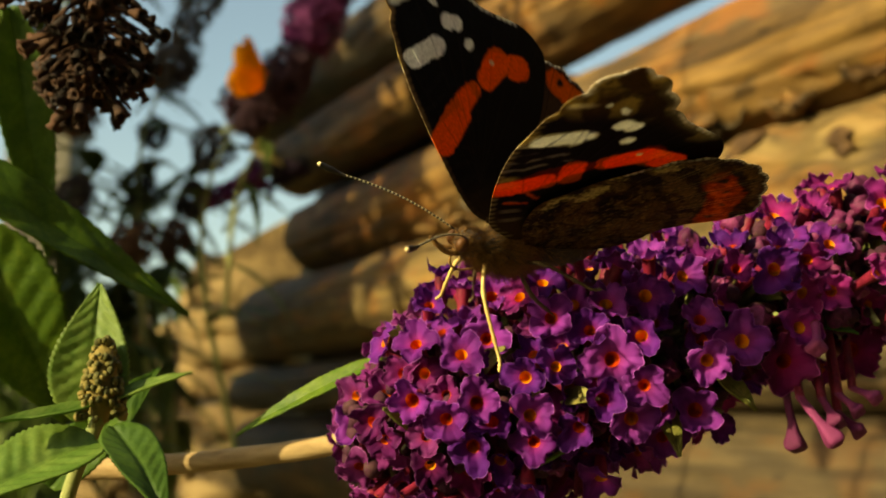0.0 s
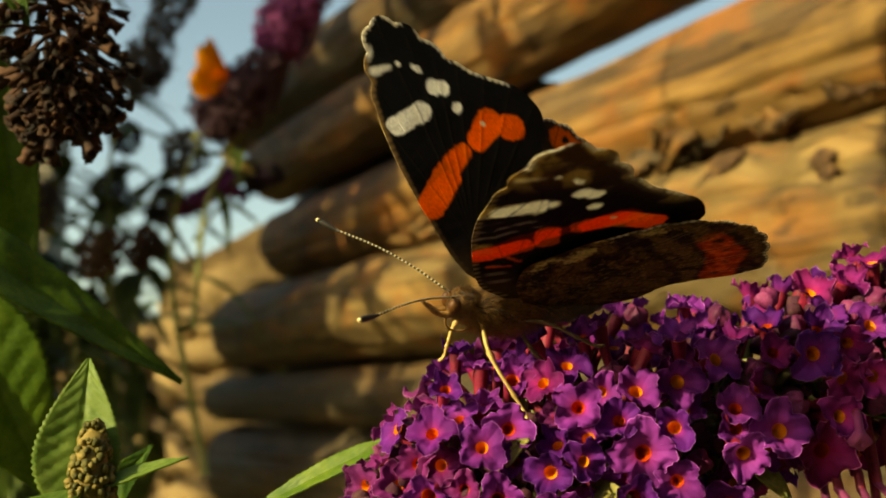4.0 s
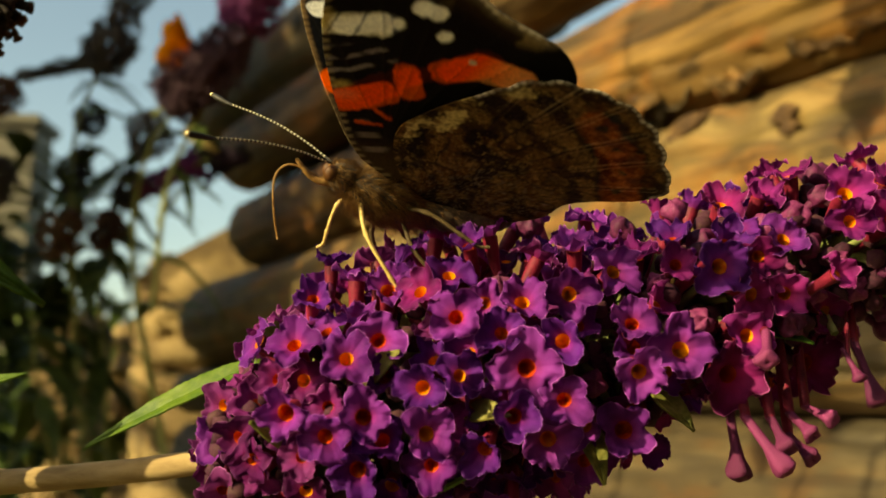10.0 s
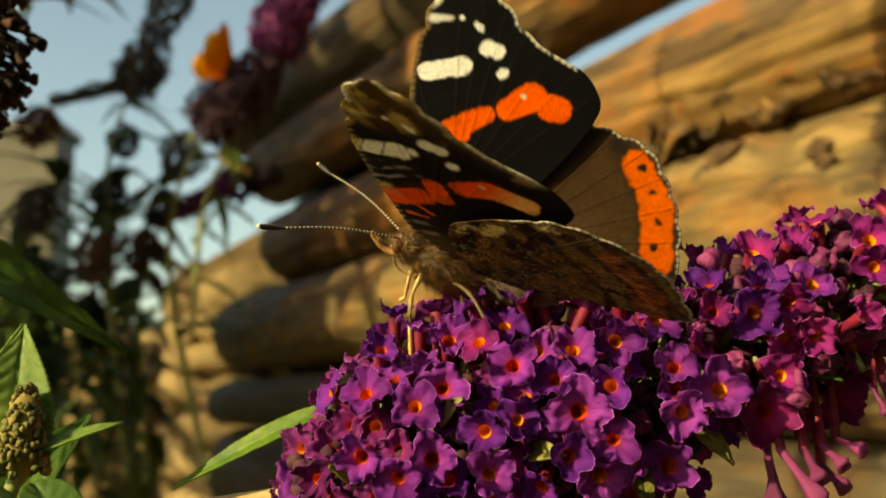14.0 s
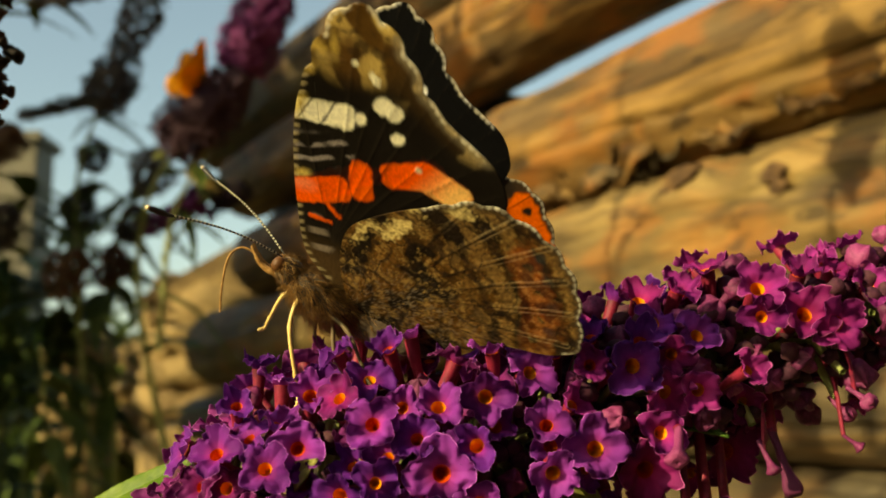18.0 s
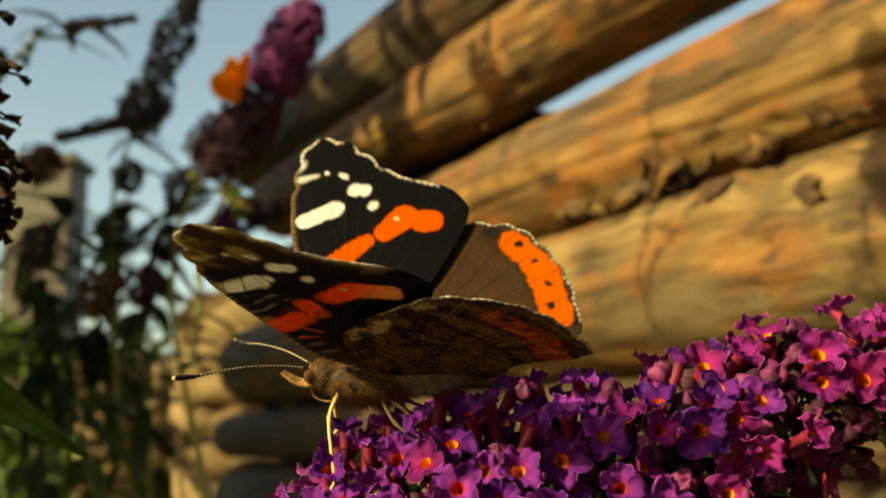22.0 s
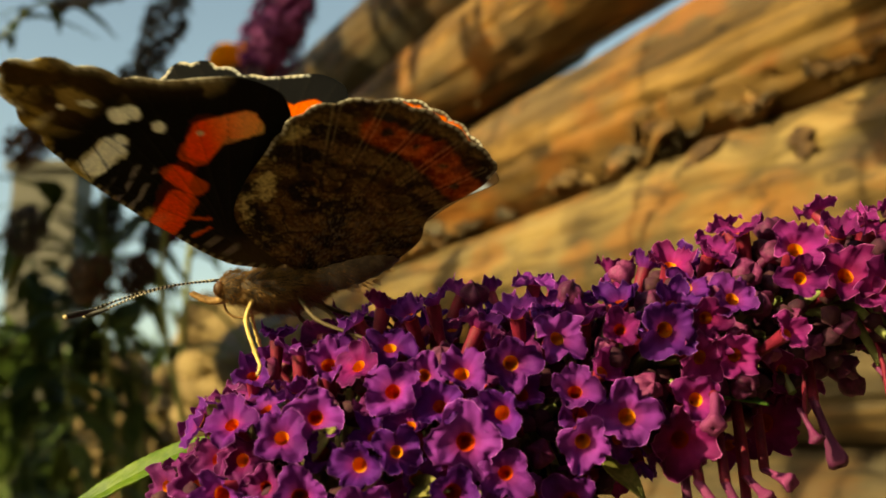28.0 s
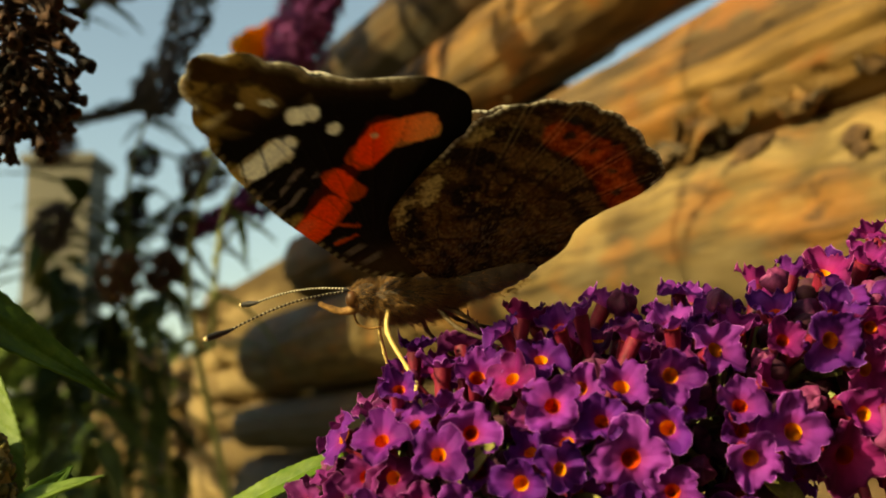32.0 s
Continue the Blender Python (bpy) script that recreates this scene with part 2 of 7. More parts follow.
def wood_mat(name, dark, tan, pale, orange, seed):
    """Weathered peeled wood: long streaks and cracks along x, stained patches, resin-orange areas and dark knots."""
    m = ramp_mat(name, [dark, tan, pale], 16, (0.3, 1.3, 1.3), 0.7, 0.8, 5, rand=0.1, dist=0.006)
    n, l = m.node_tree.nodes, m.node_tree.links
    bsdf = next(x for x in n if x.type == 'BSDF_PRINCIPLED')
    base = next(x for x in n if x.type == 'VALTORGB').outputs["Color"]
    tc = next(x for x in n if x.type == 'TEX_COORD')
    info = n.new("ShaderNodeObjectInfo")
    add = n.new("ShaderNodeVectorMath")
    add.operation = 'MULTIPLY_ADD'
    add.inputs[1].default_value = (7, 13, 5)
    l.new(info.outputs["Random"], add.inputs[0])
    l.new(tc.outputs["Object"], add.inputs[2])

    def layer(scale, stretch, lo, hi, color, amount, detail=4, mode='MIX'):
        nonlocal base
        mp, tx, mr, mx = n.new("ShaderNodeMapping"), n.new("ShaderNodeTexNoise"), n.new("ShaderNodeMapRange"), n.new("ShaderNodeMix")
        mp.inputs["Scale"].default_value, mp.inputs["Location"].default_value = stretch, (seed, seed * 2, 0)
        tx.inputs["Scale"].default_value, tx.inputs["Detail"].default_value = scale, detail
        mr.inputs[1].default_value, mr.inputs[2].default_value, mr.inputs[4].default_value = lo, hi, amount
        mx.data_type, mx.blend_type = 'RGBA', mode
        mx.inputs[7].default_value = (*color, 1)
        l.new(add.outputs[0], mp.inputs["Vector"])
        l.new(mp.outputs[0], tx.inputs["Vector"])
        l.new(tx.outputs["Fac"], mr.inputs[0])
        l.new(mr.outputs[0], mx.inputs[0])
        l.new(base, mx.inputs[6])
        base = mx.outputs[2]

    layer(7, (0.5, 1.6, 1.6), 0.50, 0.68, orange, 0.42)
    layer(5, (0.8, 1.5, 1.5), 0.52, 0.66, tuple(c * 0.85 for c in (tan[0] * 0.85, tan[1], tan[2] * 1.1)), 0.6)
    layer(11, (0.22, 1.4, 1.4), 0.50, 0.63, tuple(c * 1.3 for c in dark), 0.62)
    layer(24, (0.10, 1.6, 1.6), 0.53, 0.70, pale, 0.7)
    layer(38, (0.06, 1.3, 1.3), 0.56, 0.64, dark, 0.8)
    layer(110, (0.035, 1.2, 1.2), 0.60, 0.67, tuple(c * 0.45 for c in dark), 0.8)
    layer(20, (0.6, 1.0, 1.0), 0.56, 0.66, tuple(c * 0.7 for c in dark), 0.8)
    layer(26, (0.45, 1.0, 1.0), 0.54, 0.68, tuple(c * q for c, q in zip(orange, (1.2, 1.1, 1.0))), 0.55, 8)
    layer(60, (0.35, 1.0, 1.0), 0.50, 0.62, tuple(c * 0.8 for c in dark), 0.45, 8)
    layer(90, (0.3, 1.0, 1.0), 0.55, 0.66, pale, 0.5, 8)
    layer(34, (0.16, 1.0, 1.0), 0.52, 0.62, tuple(0.5 * c + d for c, d in zip(pale, (0.02, 0.025, 0.025))), 0.55, 6)
    layer(48, (0.55, 1.0, 1.0), 0.53, 0.62, tuple(c * q for c, q in zip(orange, (0.75, 0.62, 0.6))), 0.55, 8)
    layer(170, (0.07, 1.0, 1.0), 0.53, 0.63, tuple(c * 0.7 for c in dark), 0.55, 5)
    layer(75, (0.5, 1.0, 1.0), 0.62, 0.69, tuple(c * 0.5 for c in dark), 0.75)
    l.new(base, bsdf.inputs["Base Color"])
    return m


WOOD = wood_mat("weathered_log", (0.046, 0.027, 0.010), (0.160, 0.102, 0.035), (0.29, 0.190, 0.074), (0.30, 0.135, 0.030), 1.0)
WOOD_BROWN = wood_mat("brown_log", (0.046, 0.024, 0.008), (0.172, 0.089, 0.026), (0.280, 0.158, 0.050), (0.32, 0.125, 0.024), 2.5)
# darker grey copy of the wood: the shade on little-lit logs is in its colour
WOOD_GREY_SHADED = wood_mat("grey_shaded_log", (0.030, 0.020, 0.010), (0.068, 0.044, 0.020), (0.118, 0.080, 0.037), (0.12, 0.062, 0.018), 4.0)
KNOT = ramp_mat("knot_wood", [(0.03, 0.015, 0.007), (0.07, 0.035, 0.014), (0.15, 0.08, 0.03)], 160, rough=0.8, bump=0.7, dist=0.003)
ENDGRAIN = ramp_mat("end_grain", [(0.2, 0.11, 0.045), (0.36, 0.22, 0.1), (0.45, 0.31, 0.16)], 40, rough=0.8, bump=0.5, dist=0.003)
STONE = ramp_mat("beige_stone", [(0.12, 0.075, 0.032), (0.24, 0.16, 0.07), (0.36, 0.25, 0.115)], 18, rough=0.85, bump=0.6, fine=4, dist=0.006, rand=0.3)
SLATE = ramp_mat("grey_cap", [(0.08, 0.08, 0.08), (0.14, 0.14, 0.14)], 15, rough=0.75, bump=0.4, dist=0.003)
GROUND = ramp_mat("earth", [(0.05, 0.05, 0.02), (0.09, 0.075, 0.03), (0.07, 0.11, 0.03)], 1.5, rough=0.9, bump=0.5, dist=0.03)
PAINT = ramp_mat("pale_board", [(0.075, 0.066, 0.048), (0.125, 0.112, 0.082)], 6, rough=0.6, bump=0.2, dist=0.002)
CHITIN = ramp_mat("brown_fur", [(0.025, 0.014, 0.007), (0.06, 0.034, 0.016), (0.11, 0.066, 0.032)], 700, rough=0.7, bump=0.6, dist=0.0002, sheen=0.3)
HAIR = ramp_mat("body_hair", [(0.10, 0.048, 0.014), (0.26, 0.130, 0.040), (0.42, 0.235, 0.085)], 900, rough=0.6, bump=0.2, dist=0.0001)
LEG = ramp_mat("leg_straw", [(0.42, 0.27, 0.08), (0.6, 0.42, 0.16), (0.7, 0.52, 0.22)], 900, rough=0.5, bump=0.3, dist=0.0001)
DARKLEG = ramp_mat("leg_dark", [(0.05, 0.03, 0.015), (0.12, 0.08, 0.035)], 900, rough=0.55, bump=0.3, dist=0.0001)
EYE = ramp_mat("eye_brown", [(0.05, 0.02, 0.006), (0.11, 0.04, 0.010)], 1500, rough=0.5, bump=0.15, dist=0.0001, spec=0.25)
CLUB = ramp_mat("antenna_black", [(0.012, 0.010, 0.008), (0.025, 0.02, 0.016)], 900, rough=0.5, bump=0.2, dist=0.0001)
RINGS = ramp_mat("antenna_pale", [(0.40, 0.34, 0.22), (0.55, 0.48, 0.33)], 900, rough=0.5, bump=0.2, dist=0.0001)
TIP = ramp_mat("antenna_tip", [(0.8, 0.62, 0.3), (0.85, 0.7, 0.4)], 900, rough=0.5, bump=0.2, dist=0.0001)
WING = ramp_mat("wing_scales", [(0.88, 0.88, 0.88), (1.0, 1.0, 1.0)], 900, rough=0.55, bump=0.35, fine=3, translucent=0.38, dist=0.00008, spec=0.05, pigment=True, passing=True)
ORANGE = ramp_mat("orange_wing", [(0.90, 0.30, 0.008), (0.95, 0.42, 0.02), (0.75, 0.22, 0.01)], 90, rough=0.55, bump=0.2, translucent=0.45)


# ---- mesh tools ----
def mesh(name, verts, faces, mats, idx=None, smooth=True):
    me = bpy.data.meshes.new(name)
    me.from_pydata([tuple(v) for v in verts], [], [tuple(f) for f in faces])
    for m in mats:
        me.materials.append(m)
    if idx is not None:
        me.polygons.foreach_set("material_index", list(idx))
    if smooth:
        me.polygons.foreach_set("use_smooth", [True] * len(me.polygons))
    me.update()
    return me


def piece(name, me, parent, m=None, label=""):
    ob = new(name, me)
    ob.parent = parent
    if m is not None:
        ob.matrix_basis = m
    return tagged(ob, label) if label else ob


def thing(name, label, category, group="", m=None, kind=""):
    ob = new(name)
    ob.empty_display_size = 0.01
    if m is not None:
        ob.matrix_basis = m
    return tagged(ob, label, category, group, kind)


def joined(lots):
    """One list of verts and faces from several."""
    vs, fs, k = [], [], 0
    for v, f in lots:
        vs += [tuple(p) for p in v]
        fs += [tuple(i + k for i in q) for q in f]
        k = len(vs)
    return vs, fs


def tube(points, radii, segs=8, cap=True):
    """A round tube along points."""
    pts = [Vector(p) for p in points]
    radii = radii if hasattr(radii, "__len__") else [radii] * len(pts)
    vs, fs = [], []
    up = Vector((0.13, 0.21, 0.97))
    for i, p in enumerate(pts):
        d = (pts[min(i + 1, len(pts) - 1)] - pts[max(i - 1, 0)]).normalized()
        if abs(d.dot(up)) > 0.95:
            up = Vector((0.9, 0.3, 0.1))
        x = d.cross(up).normalized()
        y = d.cross(x)
        vs += [p + radii[i] * (math.cos(2 * math.pi * k / segs) * x + math.sin(2 * math.pi * k / segs) * y) for k in range(segs)]
    for i in range(len(pts) - 1):
        for k in range(segs):
            a, b = i * segs + k, i * segs + (k + 1) % segs
            fs.append((a, b, b + segs, a + segs))
    if cap:
        fs.append(tuple(range(segs)))
        fs.append(tuple(range((len(pts) - 1) * segs, len(pts) * segs))[::-1])
    return vs, fs


def bent(points, n=12):
    """A smooth line (Catmull-Rom) through points."""
    p = [Vector(q) for q in points]
    p = [2 * p[0] - p[1]] + p + [2 * p[-1] - p[-2]]
    out = []
    for i in range(1, len(p) - 2):
        for k in range(n):
            t = k / n
            out.append(0.5 * (2 * p[i] + (p[i + 1] - p[i - 1]) * t + (2 * p[i - 1] - 5 * p[i] + 4 * p[i + 1] - p[i + 2]) * t * t
                              + (3 * p[i] - p[i - 1] - 3 * p[i + 1] + p[i + 2]) * t ** 3))
    return out + [p[-2]]


def blob(center, size, rings=8, segs=12, rough=0.0, seed=0.0):
    vs, fs = [], []
    c = Vector(center)
    for i in range(rings + 1):
        a = math.pi * i / rings
        for k in range(segs):
            b = 2 * math.pi * k / segs
            d = Vector((math.sin(a) * math.cos(b), math.sin(a) * math.sin(b), math.cos(a)))
            r = 1 + rough * noise.noise(d * 2.3 + Vector((seed, seed * 1.7, 0)))
            vs.append(c + Vector((d.x * size[0], d.y * size[1], d.z * size[2])) * r)
    for i in range(rings):
        for k in range(segs):
            a, b = i * segs + k, i * segs + (k + 1) % segs
            fs.append((a, a + segs, b + segs, b))
    return vs, fs


def sheet(grid, thick):
    """A slab from a grid of points (rows of equal length): two sheets and a rim."""
    n, m = len(grid), len(grid[0])
    vs = []
    nor = []
    for i in range(n):
        for k in range(m):
            du = grid[min(i + 1, n - 1)][k] - grid[max(i - 1, 0)][k]
            dv = grid[i][min(k + 1, m - 1)] - grid[i][max(k - 1, 0)]
            c = du.cross(dv)
            nor.append(c.normalized() if c.length > 1e-12 else Vector((0, 0, 1)))
    flat = [p for row in grid for p in row]
    vs = [p + q * thick / 2 for p, q in zip(flat, nor)] + [p - q * thick / 2 for p, q in zip(flat, nor)]
    fs, h = [], n * m
    for i in range(n - 1):
        for k in range(m - 1):
            a = i * m + k
            fs += [(a, a + m, a + m + 1, a + 1), (a + h, a + h + 1, a + h + m + 1, a + h + m)]
    edge = [k for k in range(m)] + [i * m + m - 1 for i in range(1, n)] + [(n - 1) * m + k for k in range(m - 2, -1, -1)] + [i * m for i in range(n - 2, 0, -1)]
    for i, a in enumerate(edge):
        b = edge[(i + 1) % len(edge)]
        fs.append((a, b, b + h, a + h))
    return vs, fs


def leaf_shape(length, width, droop=0.2, fold=0.25, crinkle=0.03, n=26, m=13, seed=0.0, tooth=0.03, thick=0.00022):
    """A lance-shaped leaf from the origin along +x, with midrib, side veins, a folded blade and a toothed margin."""
    grid = []
    for i in range(n):
        t = i / (n - 1)
        w = width / 2 * (math.sin(math.pi * min(1, t * 0.96 + 0.03) ** 0.75) ** 0.9) * (1 - 0.25 * t) + width * 0.012
        w *= 1 + tooth * ((i % 2) * 2 - 1)
        row = []
        for k in range(m):
            s = 2 * k / (m - 1) - 1
            x = t * length
            z = -droop * length * t * t + fold * abs(s) * w
            vein = math.cos((t * 9 + abs(s) * 1.6) * 2 * math.pi)
            z += crinkle * width * 0.5 * vein * (1 - (2 * abs(s) - 1) ** 2) - 0.02 * width * math.exp(-(s * 9) ** 2)
            z += 0.05 * width * noise.noise(Vector((x / width * 1.5, s * 1.2, seed)))
            row.append(Vector((x, s * w, z)))
        grid.append(row)
    return sheet(grid, thick)


def aim(base, tip, up=(0, 0, 1)):
    """A pose at base whose +x points to tip, with +z towards up."""
    x = (Vector(tip) - Vector(base)).normalized()
    y = Vector(up).cross(x).normalized()
    z = x.cross(y)
    return Matrix.Translation(base) @ Matrix((x, y, z)).transposed().to_4x4()


def lattice(x, y, seed=0):
    """Smooth noise over arrays, about -1 to 1."""
    xi, yi = np.floor(x).astype(np.int64), np.floor(y).astype(np.int64)
    fx, fy = x - xi, y - yi
    fx, fy = fx * fx * (3 - 2 * fx), fy * fy * (3 - 2 * fy)

    def h(a, b):
        v = (a * 374761393 + b * 668265263 + seed * 974711) & 0x7fffffff
        v = ((v ^ (v >> 13)) * 1274126177) & 0x7fffffff
        return ((v ^ (v >> 16)) & 0xffff) / 32767.5 - 1
    return (h(xi, yi) * (1 - fx) + h(xi + 1, yi) * fx) * (1 - fy) + (h(xi, yi + 1) * (1 - fx) + h(xi + 1, yi + 1) * fx) * fy


# ---- ground and far distance ----
def build_ground():
    vs, fs, n = [], [], 60
    for i in range(n + 1):
        for k in range(n + 1):
            u, v = 2 * i / n - 1, 2 * k / n - 1
            x, y = 400 * u * abs(u) ** 2, 400 * v * abs(v) ** 2
            vs.append((x, y + 1, 0.03 * noise.noise(Vector((x, y, 0)) * 0.7) - 0.02))
    for i in range(n):
        for k in range(n):
            a = i * (n + 1) + k
            fs.append((a, a + n + 1, a + n + 2, a + 1))
    tagged(new("ground", mesh("ground", vs, fs, [GROUND])), "bare earth and grass of a garden", "ground", kind="structure")


build_ground()

# ---- the log wall ----
WALL_AT, WALL_WAY = Vector((0.1610, 0.4144, 0)), Vector((-0.4799, 0.8773, 0))
WALL_OUT = Vector((-0.8773, -0.4799, 0))


def log_shape(length, r0, r1, seed, knots, fine):
    """A peeled log along +x: uneven, with knots, long shakes, torn strips and rounded ends."""
    n, segs = (330, 84) if fine else (120, 32)
    x = np.repeat(np.linspace(0, length, n + 1), segs)
    a = np.tile(np.arange(segs) * 2 * math.pi / segs, n + 1)
    r = r0 + (r1 - r0) * x / length
    k = int(seed * 17)
    b = (a + math.pi) % (2 * math.pi) - math.pi              # 0 faces out of the wall, up is positive

    def wave(fx, fa, q):
        return lattice(x * fx + 31 * q, (b + 4) * fa, k + q)
    h = 1 + 0.050 * wave(6, 1.0, 1) + 0.028 * wave(16, 3.0, 2) + 0.024 * wave(40, 7.0, 3)
    if fine:
        h += 0.016 * wave(9, 16.0, 4)
        rag = wave(11, 4.0, 5) + 0.5 * wave(45, 9.0, 6)
        h -= 0.035 * np.clip((rag - 0.35) * 3, 0, 1)          # strips torn away
        for q, at in enumerate((0.95, 0.25, -0.55)):              # long drying cracks
            line = at + 0.25 * lattice(x * 2.2, x * 0, k + 20 + q) + 0.05 * lattice(x * 17, x * 0, k + 30 + q)
            h -= 0.13 * np.exp(-((b - line) * 26) ** 2) * np.clip(0.7 + 1.2 * lattice(x * 2.6, x * 0 + 3, k + 40 + q), 0.1, 1)
    for kx, ka, kr, kh in knots:
        d = np.hypot(x - kx, r * ((a - ka + math.pi) % (2 * math.pi) - math.pi)) / kr
        h += kh * (np.exp(-d * d) - 1.6 * np.exp(-(2.4 * d) ** 2))
    e = np.minimum(x, length - x)
    h *= 1 - 0.16 * np.clip(1 - e / 0.012, 0, 1) ** 2
    bow = 0.0036 * np.sin(x * 2.1 + seed) * r / 0.035
    vs = list(zip(x.tolist(), (r * h * np.cos(a)).tolist(), (r * h * np.sin(a) + bow).tolist()))
    fs = [(i * segs + q, i * segs + (q + 1) % segs, (i + 1) * segs + (q + 1) % segs, (i + 1) * segs + q) for i in range(n) for q in range(segs)]
    return vs, fs, segs, n


def build_log(start, end, z, r, mat, seed, label, knots=(), out=0.0, tilt=0.0, taper=0.97, fine=True, holes=()):
    """A log of the wall from start to end metres along it."""
    base = WALL_AT + WALL_WAY * start + WALL_OUT * out + Vector((0, 0, z))
    length = end - start
    log = thing("log", label, "log", "stacked logs of the wall", aim(base, base + WALL_WAY + Vector((0, 0, tilt))))
    vs, fs, segs, n = log_shape(length, r, r * taper, seed, knots, fine)
    piece("trunk", mesh("trunk", vs, fs, [mat]), log)
    for x, a, q in holes:
        c = Vector((x, 0.955 * r * math.cos(a), 0.955 * r * math.sin(a)))
        m = Matrix.Translation(c) @ Vector((0, math.cos(a), math.sin(a))).to_track_quat("Z", "X").to_matrix().to_4x4()
        piece("knot", mesh("knot", *blob((0, 0, 0), (q, q * 1.35, q * 0.35), 8, 16, 0.5, x * 40), [KNOT]), log, m, "dark knot in the wood")
    for x, m, sgn in ((0.0, 0, -1), (length, n * segs, 1)):
        ring = [Vector(vs[m + k]) for k in range(segs)]
        c = sum(ring, Vector()) / segs
        v = [c + Vector((sgn * 0.017, 0, 0))]
        f = []
        for j, q in enumerate((0.33, 0.66, 0.90, 1.0)):
            v += [c + (p - c) * q + Vector((sgn * ((0.016, 0.013, 0.008, 0.0)[j] + 0.0015 * noise.noise(p * 90 + Vector((j, 0, 0)))), 0, 0)) for p in ring]
        for k in range(segs):
            f.append((0, 1 + k, 1 + (k + 1) % segs))
            for j in range(3):
                a, b = 1 + j * segs + k, 1 + j * segs + (k + 1) % segs
                f.append((a, a + segs, b + segs, b))
        piece("cut_end", mesh("cut_end", v, f, [ENDGRAIN]), log)
    return log


build_log(-0.75, 0.70, 1.4580, 0.0285, WOOD_GREY_SHADED, 1.0, "grey-brown weathered log at the top of the stacked wall", taper=1.18, tilt=0.028, out=0.004)
build_log(-0.75, 0.635, 1.4355, 0.0310, WOOD_BROWN, 2.0, "tan weathered log in the stacked wall, lit by the sun", taper=0.95, knots=((1.0, 0.3, 0.02, 0.08), (0.93, -0.4, 0.012, 0.06)))
build_log(-0.75, 0.575, 1.3565, 0.0360, WOOD_BROWN, 3.0, "golden-brown weathered log with a long crack in the stacked wall", knots=((0.80, -0.55, 0.016, 0.10), (0.86, -0.8, 0.014, 0.09), (0.90, -0.3, 0.03, 0.06), (0.74, -0.7, 0.010, 0.09)), taper=0.88)
build_log(-0.75, 0.685, 1.2855, 0.0405, WOOD, 4.0, "thick tan log with a dark knot in the stacked wall", knots=((0.767, 0.72, 0.014, 0.22), (0.70, 0.75, 0.02, 0.10), (0.9, 0.2, 0.02, 0.06), (0.81, 0.85, 0.012, 0.14), (0.64, 0.5, 0.012, 0.14), (0.716, 0.34, 0.015, 0.13), (0.742, -0.42, 0.010, 0.10), (0.690, -0.35, 0.012, 0.09), (0.728, -0.15, 0.008, 0.08)), holes=((0.767, 0.72, 0.0062), (0.772, 0.50, 0.0042), (0.645, 0.5, 0.004), (0.716, 0.40, 0.0042), (0.713, 0.24, 0.0030)), out=0.004, taper=0.85)
# the low logs get the darker wood, with their shade in the colour
build_log(-0.75, 0.72, 1.2215, 0.0205, WOOD_GREY_SHADED, 5.0, "thin tan pole in the stacked wall", out=0.012)
build_log(-0.75, 0.70, 1.162, 0.038, WOOD_GREY_SHADED, 6.0, "tan weathered log low in the stacked wall")
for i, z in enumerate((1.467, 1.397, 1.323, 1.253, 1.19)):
    build_log((0.24, 0.26, -0.75, -0.75, -0.75)[i], 0.66, z, 0.033, WOOD_GREY_SHADED, 40.0 + i, "dark log in the back row of the wall", fine=False, out=-0.058)
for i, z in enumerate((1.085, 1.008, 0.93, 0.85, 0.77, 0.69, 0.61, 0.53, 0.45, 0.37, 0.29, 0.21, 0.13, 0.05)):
    build_log(-0.75, 0.68, z, 0.04, WOOD_GREY_SHADED, 7.0 + i, "grey-brown log low in the stacked wall", fine=False)


# torn bark and splinters along the seam between the logs
def build_flakes():
    rr = random.Random(31)
    for i in range(44):
        low = i < 40
        s = rr.uniform(-0.16, 0.34)
        z = 1.3255 + rr.uniform(-0.005, 0.004) if low else 1.4060 + rr.uniform(-0.002, 0.002)
        size = rr.uniform(0.012, 0.034) * (1.0 if low else 0.6)
        grid = []
        for u in range(7):
            t = u / 6
            w = size * rr.uniform(0.08, 0.17) * (math.sin(math.pi * (0.12 + 0.8 * t)))
            grid.append([Vector((size * (t - 0.5), w * (v / 2 - 1) + 0.002 * rr.uniform(-1, 1), 0.0035 * math.sin(t * 5 + i) + 0.0015 * rr.uniform(-1, 1))) for v in range(5)])
        base = WALL_AT + WALL_WAY * s + WALL_OUT * (rr.uniform(0.020, 0.029) if low else rr.uniform(0.002, 0.012)) + Vector((0, 0, z))
        m = aim(base, base + WALL_WAY + Vector((0, 0, rr.uniform(-0.35, 0.35))), WALL_OUT + Vector((0, 0, rr.uniform(-0.5, 0.8))))
        flake = new("bark_flake", mesh("bark_flake", *sheet(grid, 0.0012), [WOOD_BROWN if i % 3 else WOOD_GREY_SHADED]))
        flake.matrix_basis = m
        tagged(flake, "curled torn strip of bark between two logs", "bark", "bark strips between the logs")


build_flakes()


# ---- the flower spike ----
RINGS_AT = (0.0, 0.10, 0.22, 0.36, 0.50, 0.64, 0.78, 0.90, 0.965, 1.0)
SEGS = 64


